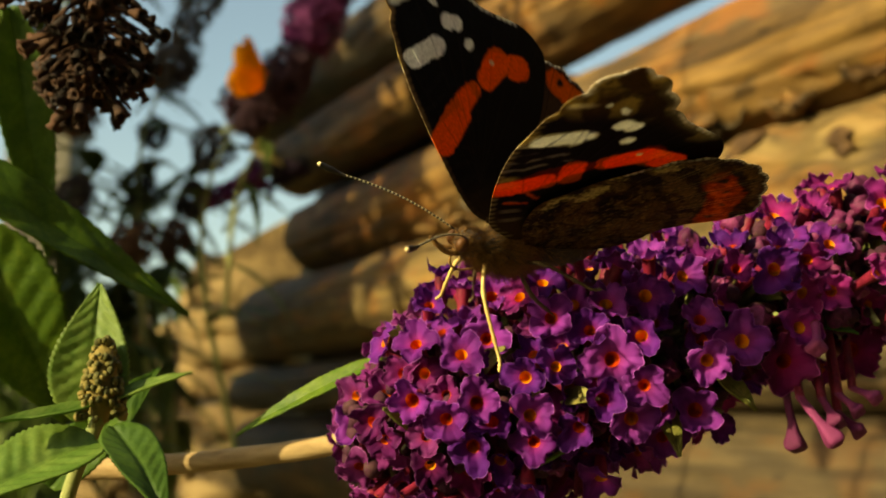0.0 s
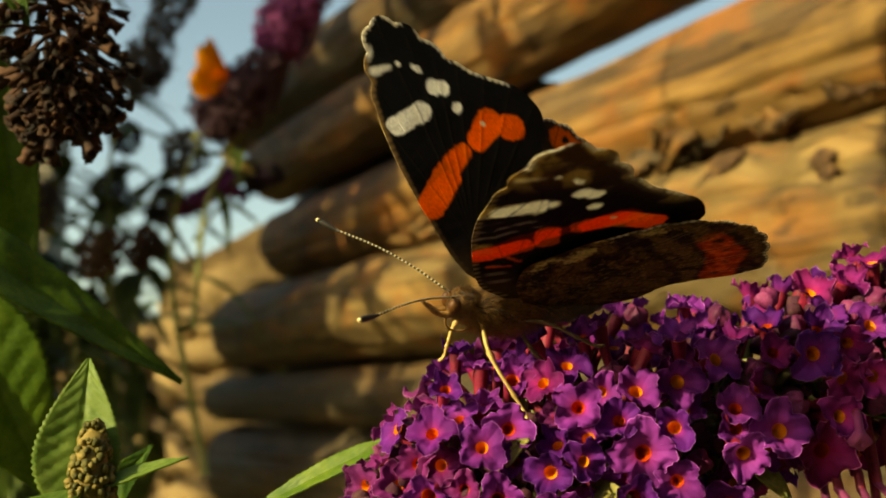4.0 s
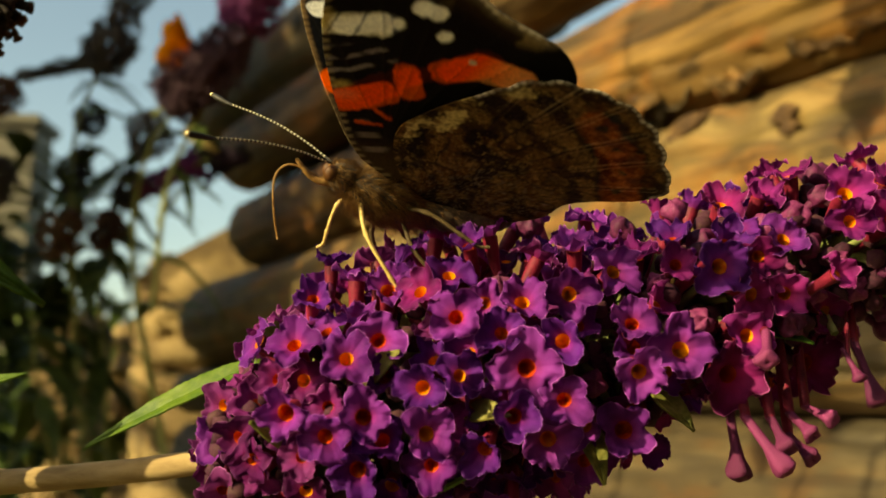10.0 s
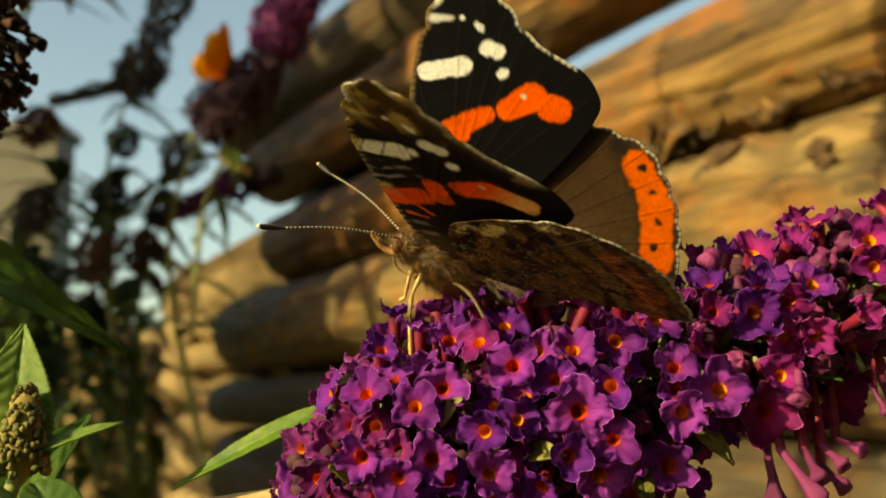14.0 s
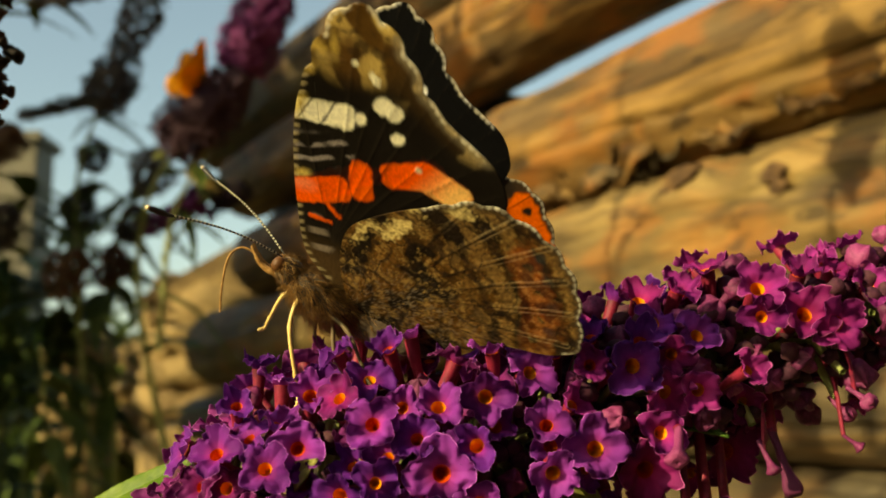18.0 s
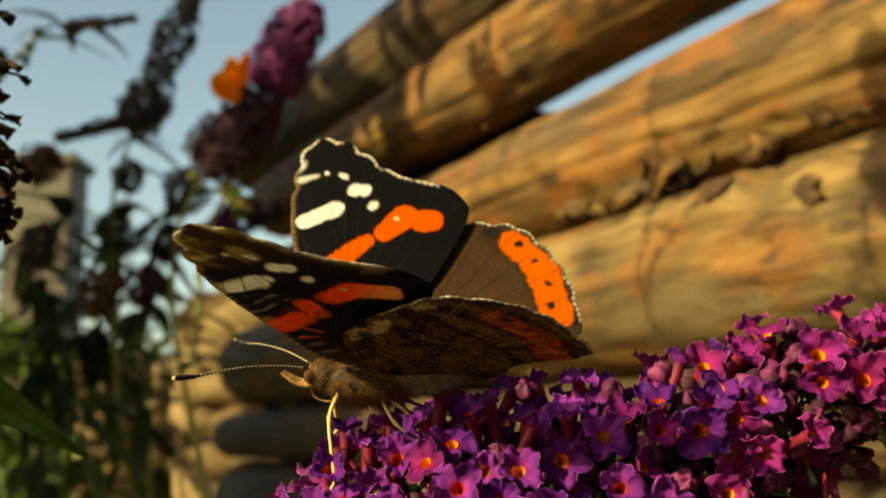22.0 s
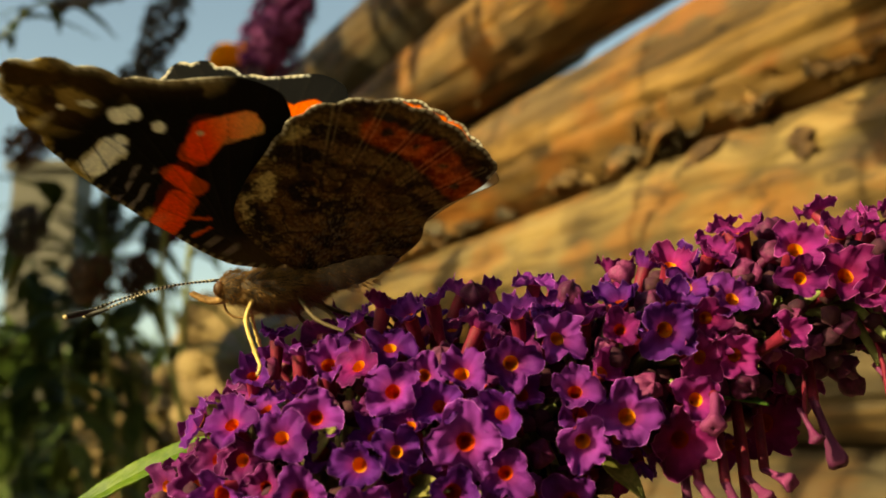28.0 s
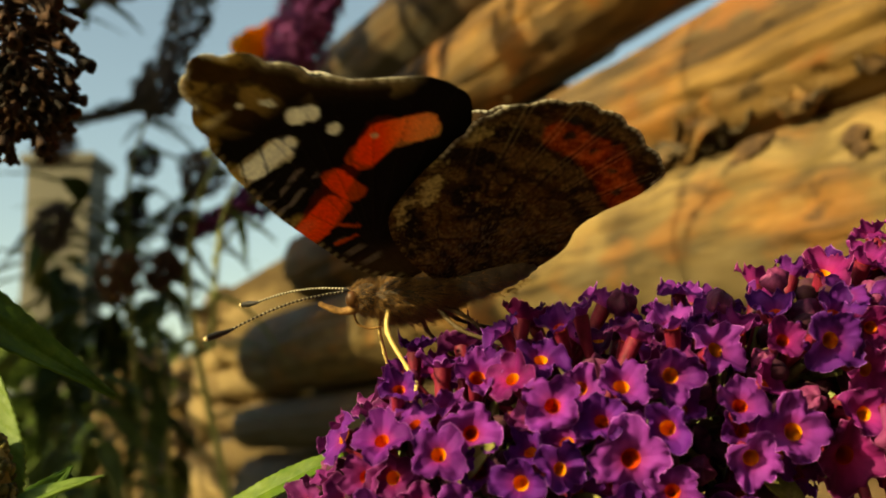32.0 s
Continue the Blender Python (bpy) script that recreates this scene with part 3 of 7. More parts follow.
def floret_shape(cup, seed, size=0.003):
    """A four-lobed corolla that looks along +z, its throat at the origin, with the tube below: round lobes that stand up round the throat like a bowl."""
    vs, fs = [], []
    rr = random.Random(seed)
    tilt = [rr.uniform(-0.9, 0.8) for _ in range(4)]
    wide = [rr.uniform(0.44, 0.52) for _ in range(4)]
    long = [rr.uniform(0.90, 1.08) for _ in range(4)]
    roll = [rr.uniform(-0.3, 1.3) for _ in range(4)]
    for t in RINGS_AT:
        for k in range(SEGS):
            a = 2 * math.pi * (k + 0.5) / SEGS
            lobe = int(((a + math.pi / 4) % (2 * math.pi)) // (math.pi / 2))
            da = ((a + math.pi / 4) % (math.pi / 2)) - math.pi / 4
            c, q = 0.53 * long[lobe], wide[lobe]
            edge = size * (c * math.cos(da) + math.sqrt(max(0.0004, q * q - (c * math.sin(da)) ** 2)))
            edge *= 1 + (0.07 * noise.noise(Vector((math.cos(a) * 8, math.sin(a) * 8, seed))) + 0.08 * noise.noise(Vector((math.cos(a) * 22, math.sin(a) * 22, seed)))) * t ** 3
            near = math.sqrt(max(0.0, math.cos(2 * da)))
            slope = (cup + tilt[lobe] * near) * (1 - 0.30 * t)
            r = 0.00066 + (edge - 0.00066) * t
            z = (r - 0.00066) * slope / math.sqrt(1 + slope * slope)
            z -= 0.42 * size * roll[lobe] * max(0.0, t - 0.60) ** 1.6
            z += 0.12 * size * t * (da / 0.785) ** 2 - 0.09 * size * t * math.exp(-(da / 0.13) ** 2) + 0.38 * size * t * t * noise.noise(Vector((math.cos(a) * 2.4 * t, math.sin(a) * 2.4 * t, seed + 5)))
            z += 0.17 * size * t ** 4 * noise.noise(Vector((math.cos(a) * 13, math.sin(a) * 13, seed + 3)))
            flat = 0.00066 + (r - 0.00066) / math.sqrt(1 + slope * slope)
            vs.append((flat * math.cos(a), flat * math.sin(a), z))
    for i in range(len(RINGS_AT) - 1):
        for k in range(SEGS):
            a, b = i * SEGS + k, i * SEGS + (k + 1) % SEGS
            fs.append((a, b, b + SEGS, a + SEGS))
    idx = [0] * len(fs)
    # tube
    tv, tf = tube([(0, 0, 0.0), (0, 0, -0.0012), (0.0001, 0, -0.003), (0.0002, 0.0001, -0.0050), (0.0002, 0.0002, -0.0072)], [0.00086, 0.00078, 0.00062, 0.0005, 0.00055], 8, False)
    k = len(vs)
    vs += tv
    fs += [tuple(i + k for i in f) for f in tf]
    idx += [1] * len(tf)
    return vs, fs, idx


def floret_mesh(cup, seed, tones):
    """The corolla with its own colours: warm at the throat, violet on the lobes, deeper towards the pale crinkled rim."""
    vs, fs, idx = floret_shape(cup, seed)
    me = mesh("floret", vs, fs, [PETAL, TUBE], idx)
    inner, lobe, margin = (Vector(c) for c in tones)
    at = me.color_attributes.new("pigment", 'FLOAT_COLOR', 'POINT')
    for i, v in enumerate(vs):
        ring = RINGS_AT[min(i // SEGS, len(RINGS_AT) - 1)]
        c = inner.lerp(lobe, min(1, ring * 2.4)) if ring < 0.55 else lobe.lerp(margin, (ring - 0.55) / 0.45)
        if ring == 1.0:
            c = lobe * 1.8 + Vector((0.16, 0.10, 0.16))
        c = c * (1.05 + 0.45 * noise.noise(Vector(v) * 800 + Vector((seed, 0, 0))))
        at.data[i].color = (*(max(0.004, q) for q in c), 1)
    return me


def knob_shape(seed):
    """A flower not yet open: a crumpled four-lobed knob on a short tube, along +z."""
    vs, fs = blob((0, 0, -0.0012), (0.00155, 0.00155, 0.00145), 9, 16, 0.0)
    vs = [v + (v - Vector((0, 0, -0.0012))) * (0.22 * math.cos(4 * math.atan2(v.y, v.x)) * (1 if v.z > -0.0014 else 0.2) + 0.30 * noise.noise(v * 900 + Vector((seed, 0, 0)))) for v in (Vector(q) for q in vs)]
    return joined([(vs, fs), tube([(0, 0, -0.002), (0, 0.0001, -0.004), (0.0002, 0, -0.006)], [0.0007, 0.0005, 0.00045], 8, False)])


def throat_shape():
    vs, fs, segs = [(0, 0, -0.0014)], [], 14
    rings = ((0.00024, -0.00130), (0.00038, -0.00100), (0.00052, -0.00045), (0.00068, 0.00004))
    for r, z in rings:
        vs += [(r * math.cos(2 * math.pi * k / segs), r * math.sin(2 * math.pi * k / segs), z) for k in range(segs)]
    for k in range(segs):
        fs.append((0, 1 + k, 1 + (k + 1) % segs))
        for i in range(3):
            a, b = 1 + i * segs + k, 1 + i * segs + (k + 1) % segs
            fs.append((a, a + segs, b + segs, b))
    return vs, fs


def bud_shape(seed, length=0.007):
    """A closed flower: a slim tube with a swollen four-lobed tip, along +z."""
    vs, fs, segs = [], [], 12
    prof = ((0.0, 0.00038), (0.3, 0.0004), (0.6, 0.00048), (0.78, 0.0007), (0.88, 0.0011), (0.95, 0.0011), (1.0, 0.0006), (1.01, 0.0001))
    for t, r in prof:
        for k in range(segs):
            a = 2 * math.pi * k / segs
            q = 1 + (0.16 * math.cos(4 * a) if t > 0.75 else 0) + 0.1 * noise.noise(Vector((math.cos(a), math.sin(a), t * 3 + seed)))
            vs.append((r * q * math.cos(a) + 0.0008 * t * t * math.sin(seed), r * q * math.sin(a), (t - 1) * length))
    n = len(prof)
    for i in range(n - 1):
        for k in range(segs):
            a, b = i * segs + k, i * segs + (k + 1) % segs
            fs.append((a, b, b + segs, a + segs))
    return vs, fs


def trumpet_shape(seed):
    """A stout closed flower of length 1 along +z from the origin: a thick tube that widens to a blunt, creased tip."""
    vs, fs, segs = [], [], 14
    prof = ((0.0, 0.085), (0.3, 0.080), (0.55, 0.090), (0.72, 0.125), (0.86, 0.185), (0.95, 0.195), (1.0, 0.14), (1.01, 0.06), (0.97, 0.01))
    for t, r in prof:
        for k in range(segs):
            a = 2 * math.pi * k / segs
            q = 1 + (0.16 * math.cos(4 * a) if t > 0.7 else 0) + 0.22 * noise.noise(Vector((math.cos(a), math.sin(a), t * 3 + seed)))
            vs.append((r * q * math.cos(a) + 0.05 * math.sin(seed) * t * t, r * q * math.sin(a), t))
    for i in range(len(prof) - 1):
        for k in range(segs):
            a, b = i * segs + k, i * segs + (k + 1) % segs
            fs.append((a, b, b + segs, a + segs))
    return vs, fs


def place_leaf(parent, base, tip, width, up, seed, mat, name="leaf", droop=0.12, fold=0.25, label=""):
    length = (Vector(tip) - Vector(base)).length
    v, f = leaf_shape(length * 1.02, width, droop, fold, 0.020, 48, 21, seed)
    m = aim(base, tip, up) @ pose(0, 0, 0, 0, -math.degrees(droop), 0)
    return piece(name, mesh(name, v, f, [mat]), parent, m, label)


HANGING = [((0.0407, 0.1291, 1.2003), (0.0406, 0.1260, 1.1933)), ((0.0413, 0.1271, 1.1999), (0.0444, 0.1239, 1.1941)), ((0.0440, 0.1280, 1.1997), (0.0446, 0.1249, 1.1967)),
           ((0.0463, 0.1294, 1.2002), (0.0476, 0.1264, 1.1980)), ((0.0484, 0.1309, 1.2008), (0.0500, 0.1278, 1.1995)), ((0.0463, 0.1299, 1.1983), (0.0474, 0.1268, 1.1959)),
           ((0.0538, 0.1317, 1.2072), (0.0551, 0.1286, 1.2001)), ((0.0425, 0.1241, 1.2072), (0.0416, 0.1211, 1.2042))]


SPIKE_AXIS = [((-0.0075, 0.1315, 1.1950), 0.0040), ((-0.0035, 0.1318, 1.1962), 0.0095), ((0.003, 0.1322, 1.1980), 0.0122), ((0.015, 0.1328, 1.2010), 0.0132),
              ((0.027, 0.1338, 1.2050), 0.0122), ((0.040, 0.1345, 1.2110), 0.0108), ((0.055, 0.1355, 1.2165), 0.0098), ((0.070, 0.1365, 1.2210), 0.0090), ((0.090, 0.1375, 1.2260), 0.0075)]


def axis_at(x):
    for (p, r), (q, s) in zip(SPIKE_AXIS, SPIKE_AXIS[1:]):
        if x <= q[0] or q is SPIKE_AXIS[-1][0]:
            t = (x - p[0]) / (q[0] - p[0])
            return Vector(p).lerp(Vector(q), t), r + (s - r) * t


# open florets that stand out: place along the spike, degrees up round it, size in mm, and how far the flower looks aside and up
MIDDLE = [(0.0082, 30, 2.9, 0, 0), (0.0007, 10, 3.3, -0.4, 0), (0.0041, -4, 2.9, -0.35, -0.1), (0.0071, 0, 3.1, 0, 0), (0.0123, -11, 2.9, 0.1, 0), (0.0068, -21, 3.1, 0, -0.1), (0.0120, 6, 2.8, -0.2, 0.2),
          (0.0150, 7, 2.4, 0.2, 0.2), (0.0207, 2, 3.6, 0, 0.05), (0.0196, -14, 3.0, 0, 0), (0.0229, -31, 3.2, 0, -0.1), (0.0240, -15, 2.8, -0.1, 0.1), (0.0306, -16, 3.0, -0.1, 0), (0.0298, -41, 3.5, 0, 0),
          (0.0348, -18, 3.4, 0, 0.2), (0.0129, -26, 2.7, 0, -0.2), (0.0269, -56, 3.0, 0.1, -0.3), (0.0334, -70, 2.8, 0.3, -0.3)]
CREST = [(0.0056, 23, 2.7, -0.1, 0.6), (0.0089, 57, 3.1, 0, 0.8), (0.0147, 29, 2.9, -0.3, 0.4), (0.0205, 30, 3.0, 0, 0.7), (0.0248, 30, 3.0, -0.1, 0.3), (0.0238, 8, 2.9, -0.3, 0.45), (0.0186, 19, 2.6, -0.1, 0.6),
         (0.0143, 55, 2.6, 0, 0.9), (0.0384, 14, 3.2, 0.1, 0.2), (0.0397, 27, 3.1, 0, 0.8), (0.0302, 5, 2.8, -0.2, 0.7), (0.0452, 19, 2.8, 0.2, 0.6), (0.0173, 37, 2.5, -0.2, 0.3)]
OLD_TIP = [(0.0019, 27, 2.6, -0.4, 0.3), (0.0041, 9, 2.2, -0.2, 0.3), (0.0021, -12, 2.4, -0.3, 0.3), (-0.0021, -8, 2.3, -0.5, 0), (-0.0035, 7, 2.5, -0.6, 0), (-0.0004, 34, 2.5, -0.5, 0.3), (-0.0055, 50, 2.4, -0.8, 0.1),
           (-0.0016, -18, 2.5, -0.4, -0.2), (0.0025, -29, 2.5, -0.2, -0.3)]
ROSY_END = [(0.0400, -46, 3.7, 0.1, -0.1), (0.0448, -12, 2.8, 0.1, 0), (0.0410, -25, 2.8, 0.1, 0.1), (0.0499, -84, 4.0, 0.2, -0.2), (0.0345, 24, 2.4, -0.1, 0.2), (0.0515, 32, 3.2, 0, 0.5), (0.0559, 8, 3.4, 0.1, 0.3),
            (0.0587, -3, 3.2, 0.2, 0.1), (0.0514, 15, 2.6, -0.1, 0.3), (0.0424, 13, 2.5, -0.1, 0), (0.0462, -83, 2.6, 0.2, -0.4)]
BRACTS = [(0.0108, -8, 0.7), (0.0158, -10, 0.1), (0.0068, 20, 0.4), (0.0212, -34, 1.2), (0.0268, -42, -1.2), (0.0333, -44, -0.5), (0.0008, -4, 2.6)]
# long-tubed florets that rise above the others: throat, and the way that they look
RISING = [((0.0480, 0.1312, 1.2230), (-0.25, -0.35, 1)), ((0.0406, 0.1298, 1.2196), (0.1, -0.8, 0.8)), ((0.0447, 0.1308, 1.2208), (0.2, -0.6, 0.9)),
          ((0.0572, 0.1308, 1.2226), (0.1, -0.7, 0.9)), ((0.0610, 0.1318, 1.2232), (0.3, -0.5, 1))]


def build_spike():
    rr = random.Random(11)
    spike = thing("flower_spike", "purple butterfly-bush flower spike with orange-throated florets, on its twig", "flower")
    stem = tube([p for p, _ in SPIKE_AXIS], [0.0012] * 9, 10)
    piece("stem", mesh("stem", *stem, [STEM]), spike, label="pale green flower stem")
    violet = [((0.40, 0.040, 0.26), (0.25, 0.036, 0.32), (0.17, 0.022, 0.25)), ((0.46, 0.040, 0.27), (0.31, 0.044, 0.34), (0.20, 0.026, 0.25)),
              ((0.34, 0.026, 0.24), (0.18, 0.025, 0.27), (0.11, 0.014, 0.19)), ((0.50, 0.05, 0.30), (0.36, 0.055, 0.38), (0.24, 0.034, 0.28)),
              ((0.38, 0.030, 0.22), (0.22, 0.025, 0.25), (0.14, 0.015, 0.17))]
    rosy = [((0.54, 0.035, 0.22), (0.38, 0.032, 0.25), (0.21, 0.018, 0.15)), ((0.44, 0.022, 0.15), (0.30, 0.020, 0.17), (0.16, 0.012, 0.10)), ((0.52, 0.03, 0.24), (0.36, 0.034, 0.27), (0.22, 0.02, 0.18))]
    violet = [tuple((r * 0.69, g * 0.62, b * 0.79) for r, g, b in tones) for tones in violet]
    rosy = [tuple((r * 0.79, g * 0.66, b * 0.76) for r, g, b in tones) for tones in rosy]
    cups = (1.1, 0.7, 1.7, 0.9, 0.55, 1.3, 2.1, 1.0)
    open_me = [floret_mesh(cups[i % 8], 20 + i, violet[i % 5]) for i in range(24)]
    wide_me = floret_mesh(0.35, 120, violet[3])
    pink_me = [floret_mesh(0.85 + 0.2 * (i % 4), 50 + i, rosy[i % 3]) for i in range(9)]
    old_me = [floret_mesh(0.6 + 0.25 * (i % 3), 70 + i, tones) for i, tones in enumerate((((0.26, 0.015, 0.11), (0.17, 0.016, 0.13), (0.10, 0.010, 0.08)), ((0.22, 0.013, 0.09), (0.13, 0.012, 0.10), (0.08, 0.008, 0.06)),
                                                                                       ((0.28, 0.018, 0.14), (0.20, 0.021, 0.16), (0.12, 0.012, 0.10)), ((0.25, 0.024, 0.12), (0.18, 0.024, 0.15), (0.15, 0.022, 0.12))))]
    throat_me = mesh("throat", *throat_shape(), [THROAT])
    bud_me = [mesh("bud", *bud_shape(i * 1.3, 0.0045 + 0.0006 * i), [BUD]) for i in range(5)] + [mesh("bud", *knob_shape(i * 2.1), [BUD]) for i in range(4)]
    used = []

    def put(me, p, d, s, spin, eye):
        z = Vector(d).normalized()
        x = z.cross(Vector((math.cos(spin), 0.3, math.sin(spin)))).normalized()
        m = Matrix.Translation(p) @ Matrix((x, z.cross(x), z)).transposed().to_4x4() @ Matrix.Scale(s, 4)
        ob = piece("bud" if not eye and me in bud_me else "floret", me, spike, m)
        if eye:
            piece("throat", throat_me, ob)
        used.append(Vector(p))

    def crown(x):
        """How much higher the florets stand along the top of the spike."""
        return float(np.interp(x, (-0.007, -0.003, 0.001, 0.006, 0.011, 0.024, 0.034), (0.0, 0.0006, 0.0024, 0.0030, 0.0021, 0.0019, 0.0)))

    def round_at(x, degrees, out):
        c, r = axis_at(x)
        return c + Vector((0, -math.cos(radians(degrees)), math.sin(radians(degrees)))) * (r + out)

    for rows, lot in ((MIDDLE, open_me), (CREST, open_me), (OLD_TIP, old_me), (ROSY_END, pink_me)):
        for i, (x, degrees, size, aside, up) in enumerate(rows):
            me = wide_me if size == 3.6 else lot[(i * 5 + 1) % len(lot)]
            put(me, round_at(x, degrees, rr.uniform(-0.0010, 0.0004) - (0.0016 if rows is OLD_TIP else 0.0016 - crown(x) if up > 0.5 else 0.0)), Vector((aside + rr.uniform(-0.15, 0.15), -1, up - 0.16 + rr.uniform(-0.15, 0.15))), size / 3.0 * 1.0, rr.uniform(0, 6.28), True)
    for i, (p, d) in enumerate(RISING):
        put(pink_me[i % 9], p, d, 0.95, rr.uniform(0, 6.28), True)
    count = 0
    for tries in range(9000):
        x = rr.uniform(-0.0085, 0.088)
        c, r = axis_at(x)
        a = rr.uniform(-0.75 * math.pi, 0.62 * math.pi)  # 0: towards the lens, up is positive
        n = Vector((0, -math.cos(a), math.sin(a)))
        lift = rr.uniform(-0.0036, 0.0004)
        late = max(0.0, min(1.0, (x - 0.040) / 0.03))
        if x > 0.036 and a < -0.4 and rr.random() < 0.7:
            continue
        p = c + n * (r + lift + crown(x) * max(0.0, 2 * math.sin(a) - 1))
        gap = (0.0036 if lift > -0.0012 else 0.0030) * (1 + 0.25 * late)
        if any((p - q).length < gap for q in used):
            continue
        lean = Vector((-0.35 if x < 0.004 else 0.06, 0, 0.15))
        if x < 0.0:
            lean.x -= 0.7
        d = n * 1.5 + lean + Vector((rr.uniform(-1.0, 1.0), rr.uniform(-0.5, 0.5), rr.uniform(-0.8, 0.9)))
        k = rr.random()
        if x < 0.002 and rr.random() < 0.8:
            put(rr.choice(old_me), p, d, rr.uniform(0.75, 0.95), rr.uniform(0, 6.28), True)
        elif late > 0.1 and rr.random() < 0.5 * late + 0.25:
            put(bud_me[5 + rr.randrange(4)], p, d, rr.uniform(0.65, 0.95), rr.uniform(0, 6.28), False)
        elif k < 0.58 - 0.45 * late - (0.15 if x > 0.03 else 0.0):
            put(rr.choice(open_me), p, d, rr.uniform(0.80, 1.0), rr.uniform(0, 6.28), True)
        elif k < 0.82 - 0.2 * late:
            put(rr.choice(pink_me if x > 0.028 else old_me + pink_me[:3] + open_me[2:5]), p, d, rr.uniform(0.75, 1.0), rr.uniform(0, 6.28), True)
        else:
            put(bud_me[rr.randrange(4 if x > 0.045 else 5, 9)], p + d.normalized() * 0.0004, d, rr.uniform(0.6, 0.9), rr.uniform(0, 6.28), False)
        count += 1
        if count >= 262:
            break
    # the crest of the spike, where the florets stand higher
    for i in range(260):
        x = rr.uniform(-0.003, 0.036)
        c, r = axis_at(x)
        a = rr.uniform((0.18 if x < 0.009 else 0.30) * math.pi, 0.62 * math.pi)
        n = Vector((0, -math.cos(a), math.sin(a)))
        p = c + n * (r + crown(x) * max(0.0, 2 * math.sin(a) - 1) + rr.uniform(-0.0016, 0.0002))
        if any((p - q).length < 0.0031 for q in used):
            continue
        d = n + Vector((rr.uniform(-0.6, 0.6) - (0.5 if x < 0.005 else 0.0), rr.uniform(-1.0, 0.0), rr.uniform(-0.3, 0.4)))
        put(rr.choice(open_me + old_me), p, d, rr.uniform(0.75, 0.95), rr.uniform(0, 6.28), True)
    # flowers and buds that hang from the under side, and short-stalked clusters further along
    hung = []
    for i in range(15):
        x = rr.uniform(0.050, 0.078)
        c, r = axis_at(x)
        p = c + Vector((rr.uniform(0, 0.004), -rr.uniform(0.002, 0.012), -r - rr.uniform(-0.0015, 0.0045)))
        if any((p - q).length < 0.003 for q in used):
            continue
        d = Vector((rr.uniform(-0.1, 1.4), rr.uniform(-0.9, 0.1), -rr.uniform(0.2, 1)))
        s = rr.uniform(0.42, 0.66)
        put(rr.choice(bud_me), p, d, s, rr.uniform(0, 6.28), False)
        hung.append((c, p - d.normalized() * 0.0042 * s))
    for i, (base, tip) in enumerate(HANGING):
        base, tip = Vector(base), Vector(tip)
        z = tip - base
        length = z.length * (1.0 if z.length < 0.005 else 0.88)
        thick = min(length, 0.0046)
        m = Matrix.Translation(base) @ z.to_track_quat("Z", "Y").to_matrix().to_4x4() @ Matrix.Diagonal((thick * 1.15, thick * 1.15, length, 1))
        piece("bud", mesh("bud", *trumpet_shape(i * 1.7), [BUD]), spike, m)
        c, r = axis_at(base.x)
        piece("pedicel", mesh("pedicel", *tube([c, c.lerp(base, 0.5) + Vector((0.0004, 0, 0.0004)), base.lerp(tip, 0.05)], [0.0006, 0.00048, 0.0005], 7, False), [TUBE]), spike)
    # pale bracts between the florets
    for i, (x, degrees, turn) in enumerate(BRACTS):
        base = round_at(x, degrees, -0.0034)
        tip = round_at(x, degrees, -0.0002) + Vector((0.0034 * math.cos(turn), -0.0002, 0.0034 * math.sin(turn)))
        place_leaf(spike, base, tip, 0.0026, (0.2, -0.9, 0.4), 90.0 + i, BRACT, name="bract", label="pale green bract")
    # little stalks that carry the florets
    for c, q in hung:
        piece("pedicel", mesh("pedicel", *tube(bent([c, c.lerp(q, 0.5) + Vector((0.0008, -0.0006, 0.0004)), q], 5), 0.00022, 6, False), [TUBE]), spike)
    lots = []
    for q in used:
        c, r = axis_at(max(-0.007, q.x - 0.002))
        d = (q - c)
        lots.append(tube([c, c + d * 0.35, c + d * 0.6], [0.0007, 0.0005, 0.0004], 5, False))
    tagged(piece("stalk", mesh("stalk", *joined(lots), [STEM]), spike), "pale green flower stalks", kind="stuff")
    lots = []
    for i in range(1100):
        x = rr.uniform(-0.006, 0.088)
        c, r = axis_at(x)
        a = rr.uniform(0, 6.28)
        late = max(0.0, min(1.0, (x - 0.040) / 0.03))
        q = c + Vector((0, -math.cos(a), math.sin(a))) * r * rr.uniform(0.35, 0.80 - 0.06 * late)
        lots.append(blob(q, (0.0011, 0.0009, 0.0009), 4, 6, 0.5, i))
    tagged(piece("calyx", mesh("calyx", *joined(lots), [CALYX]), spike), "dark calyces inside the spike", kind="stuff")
    return spike


SPIKE = build_spike()


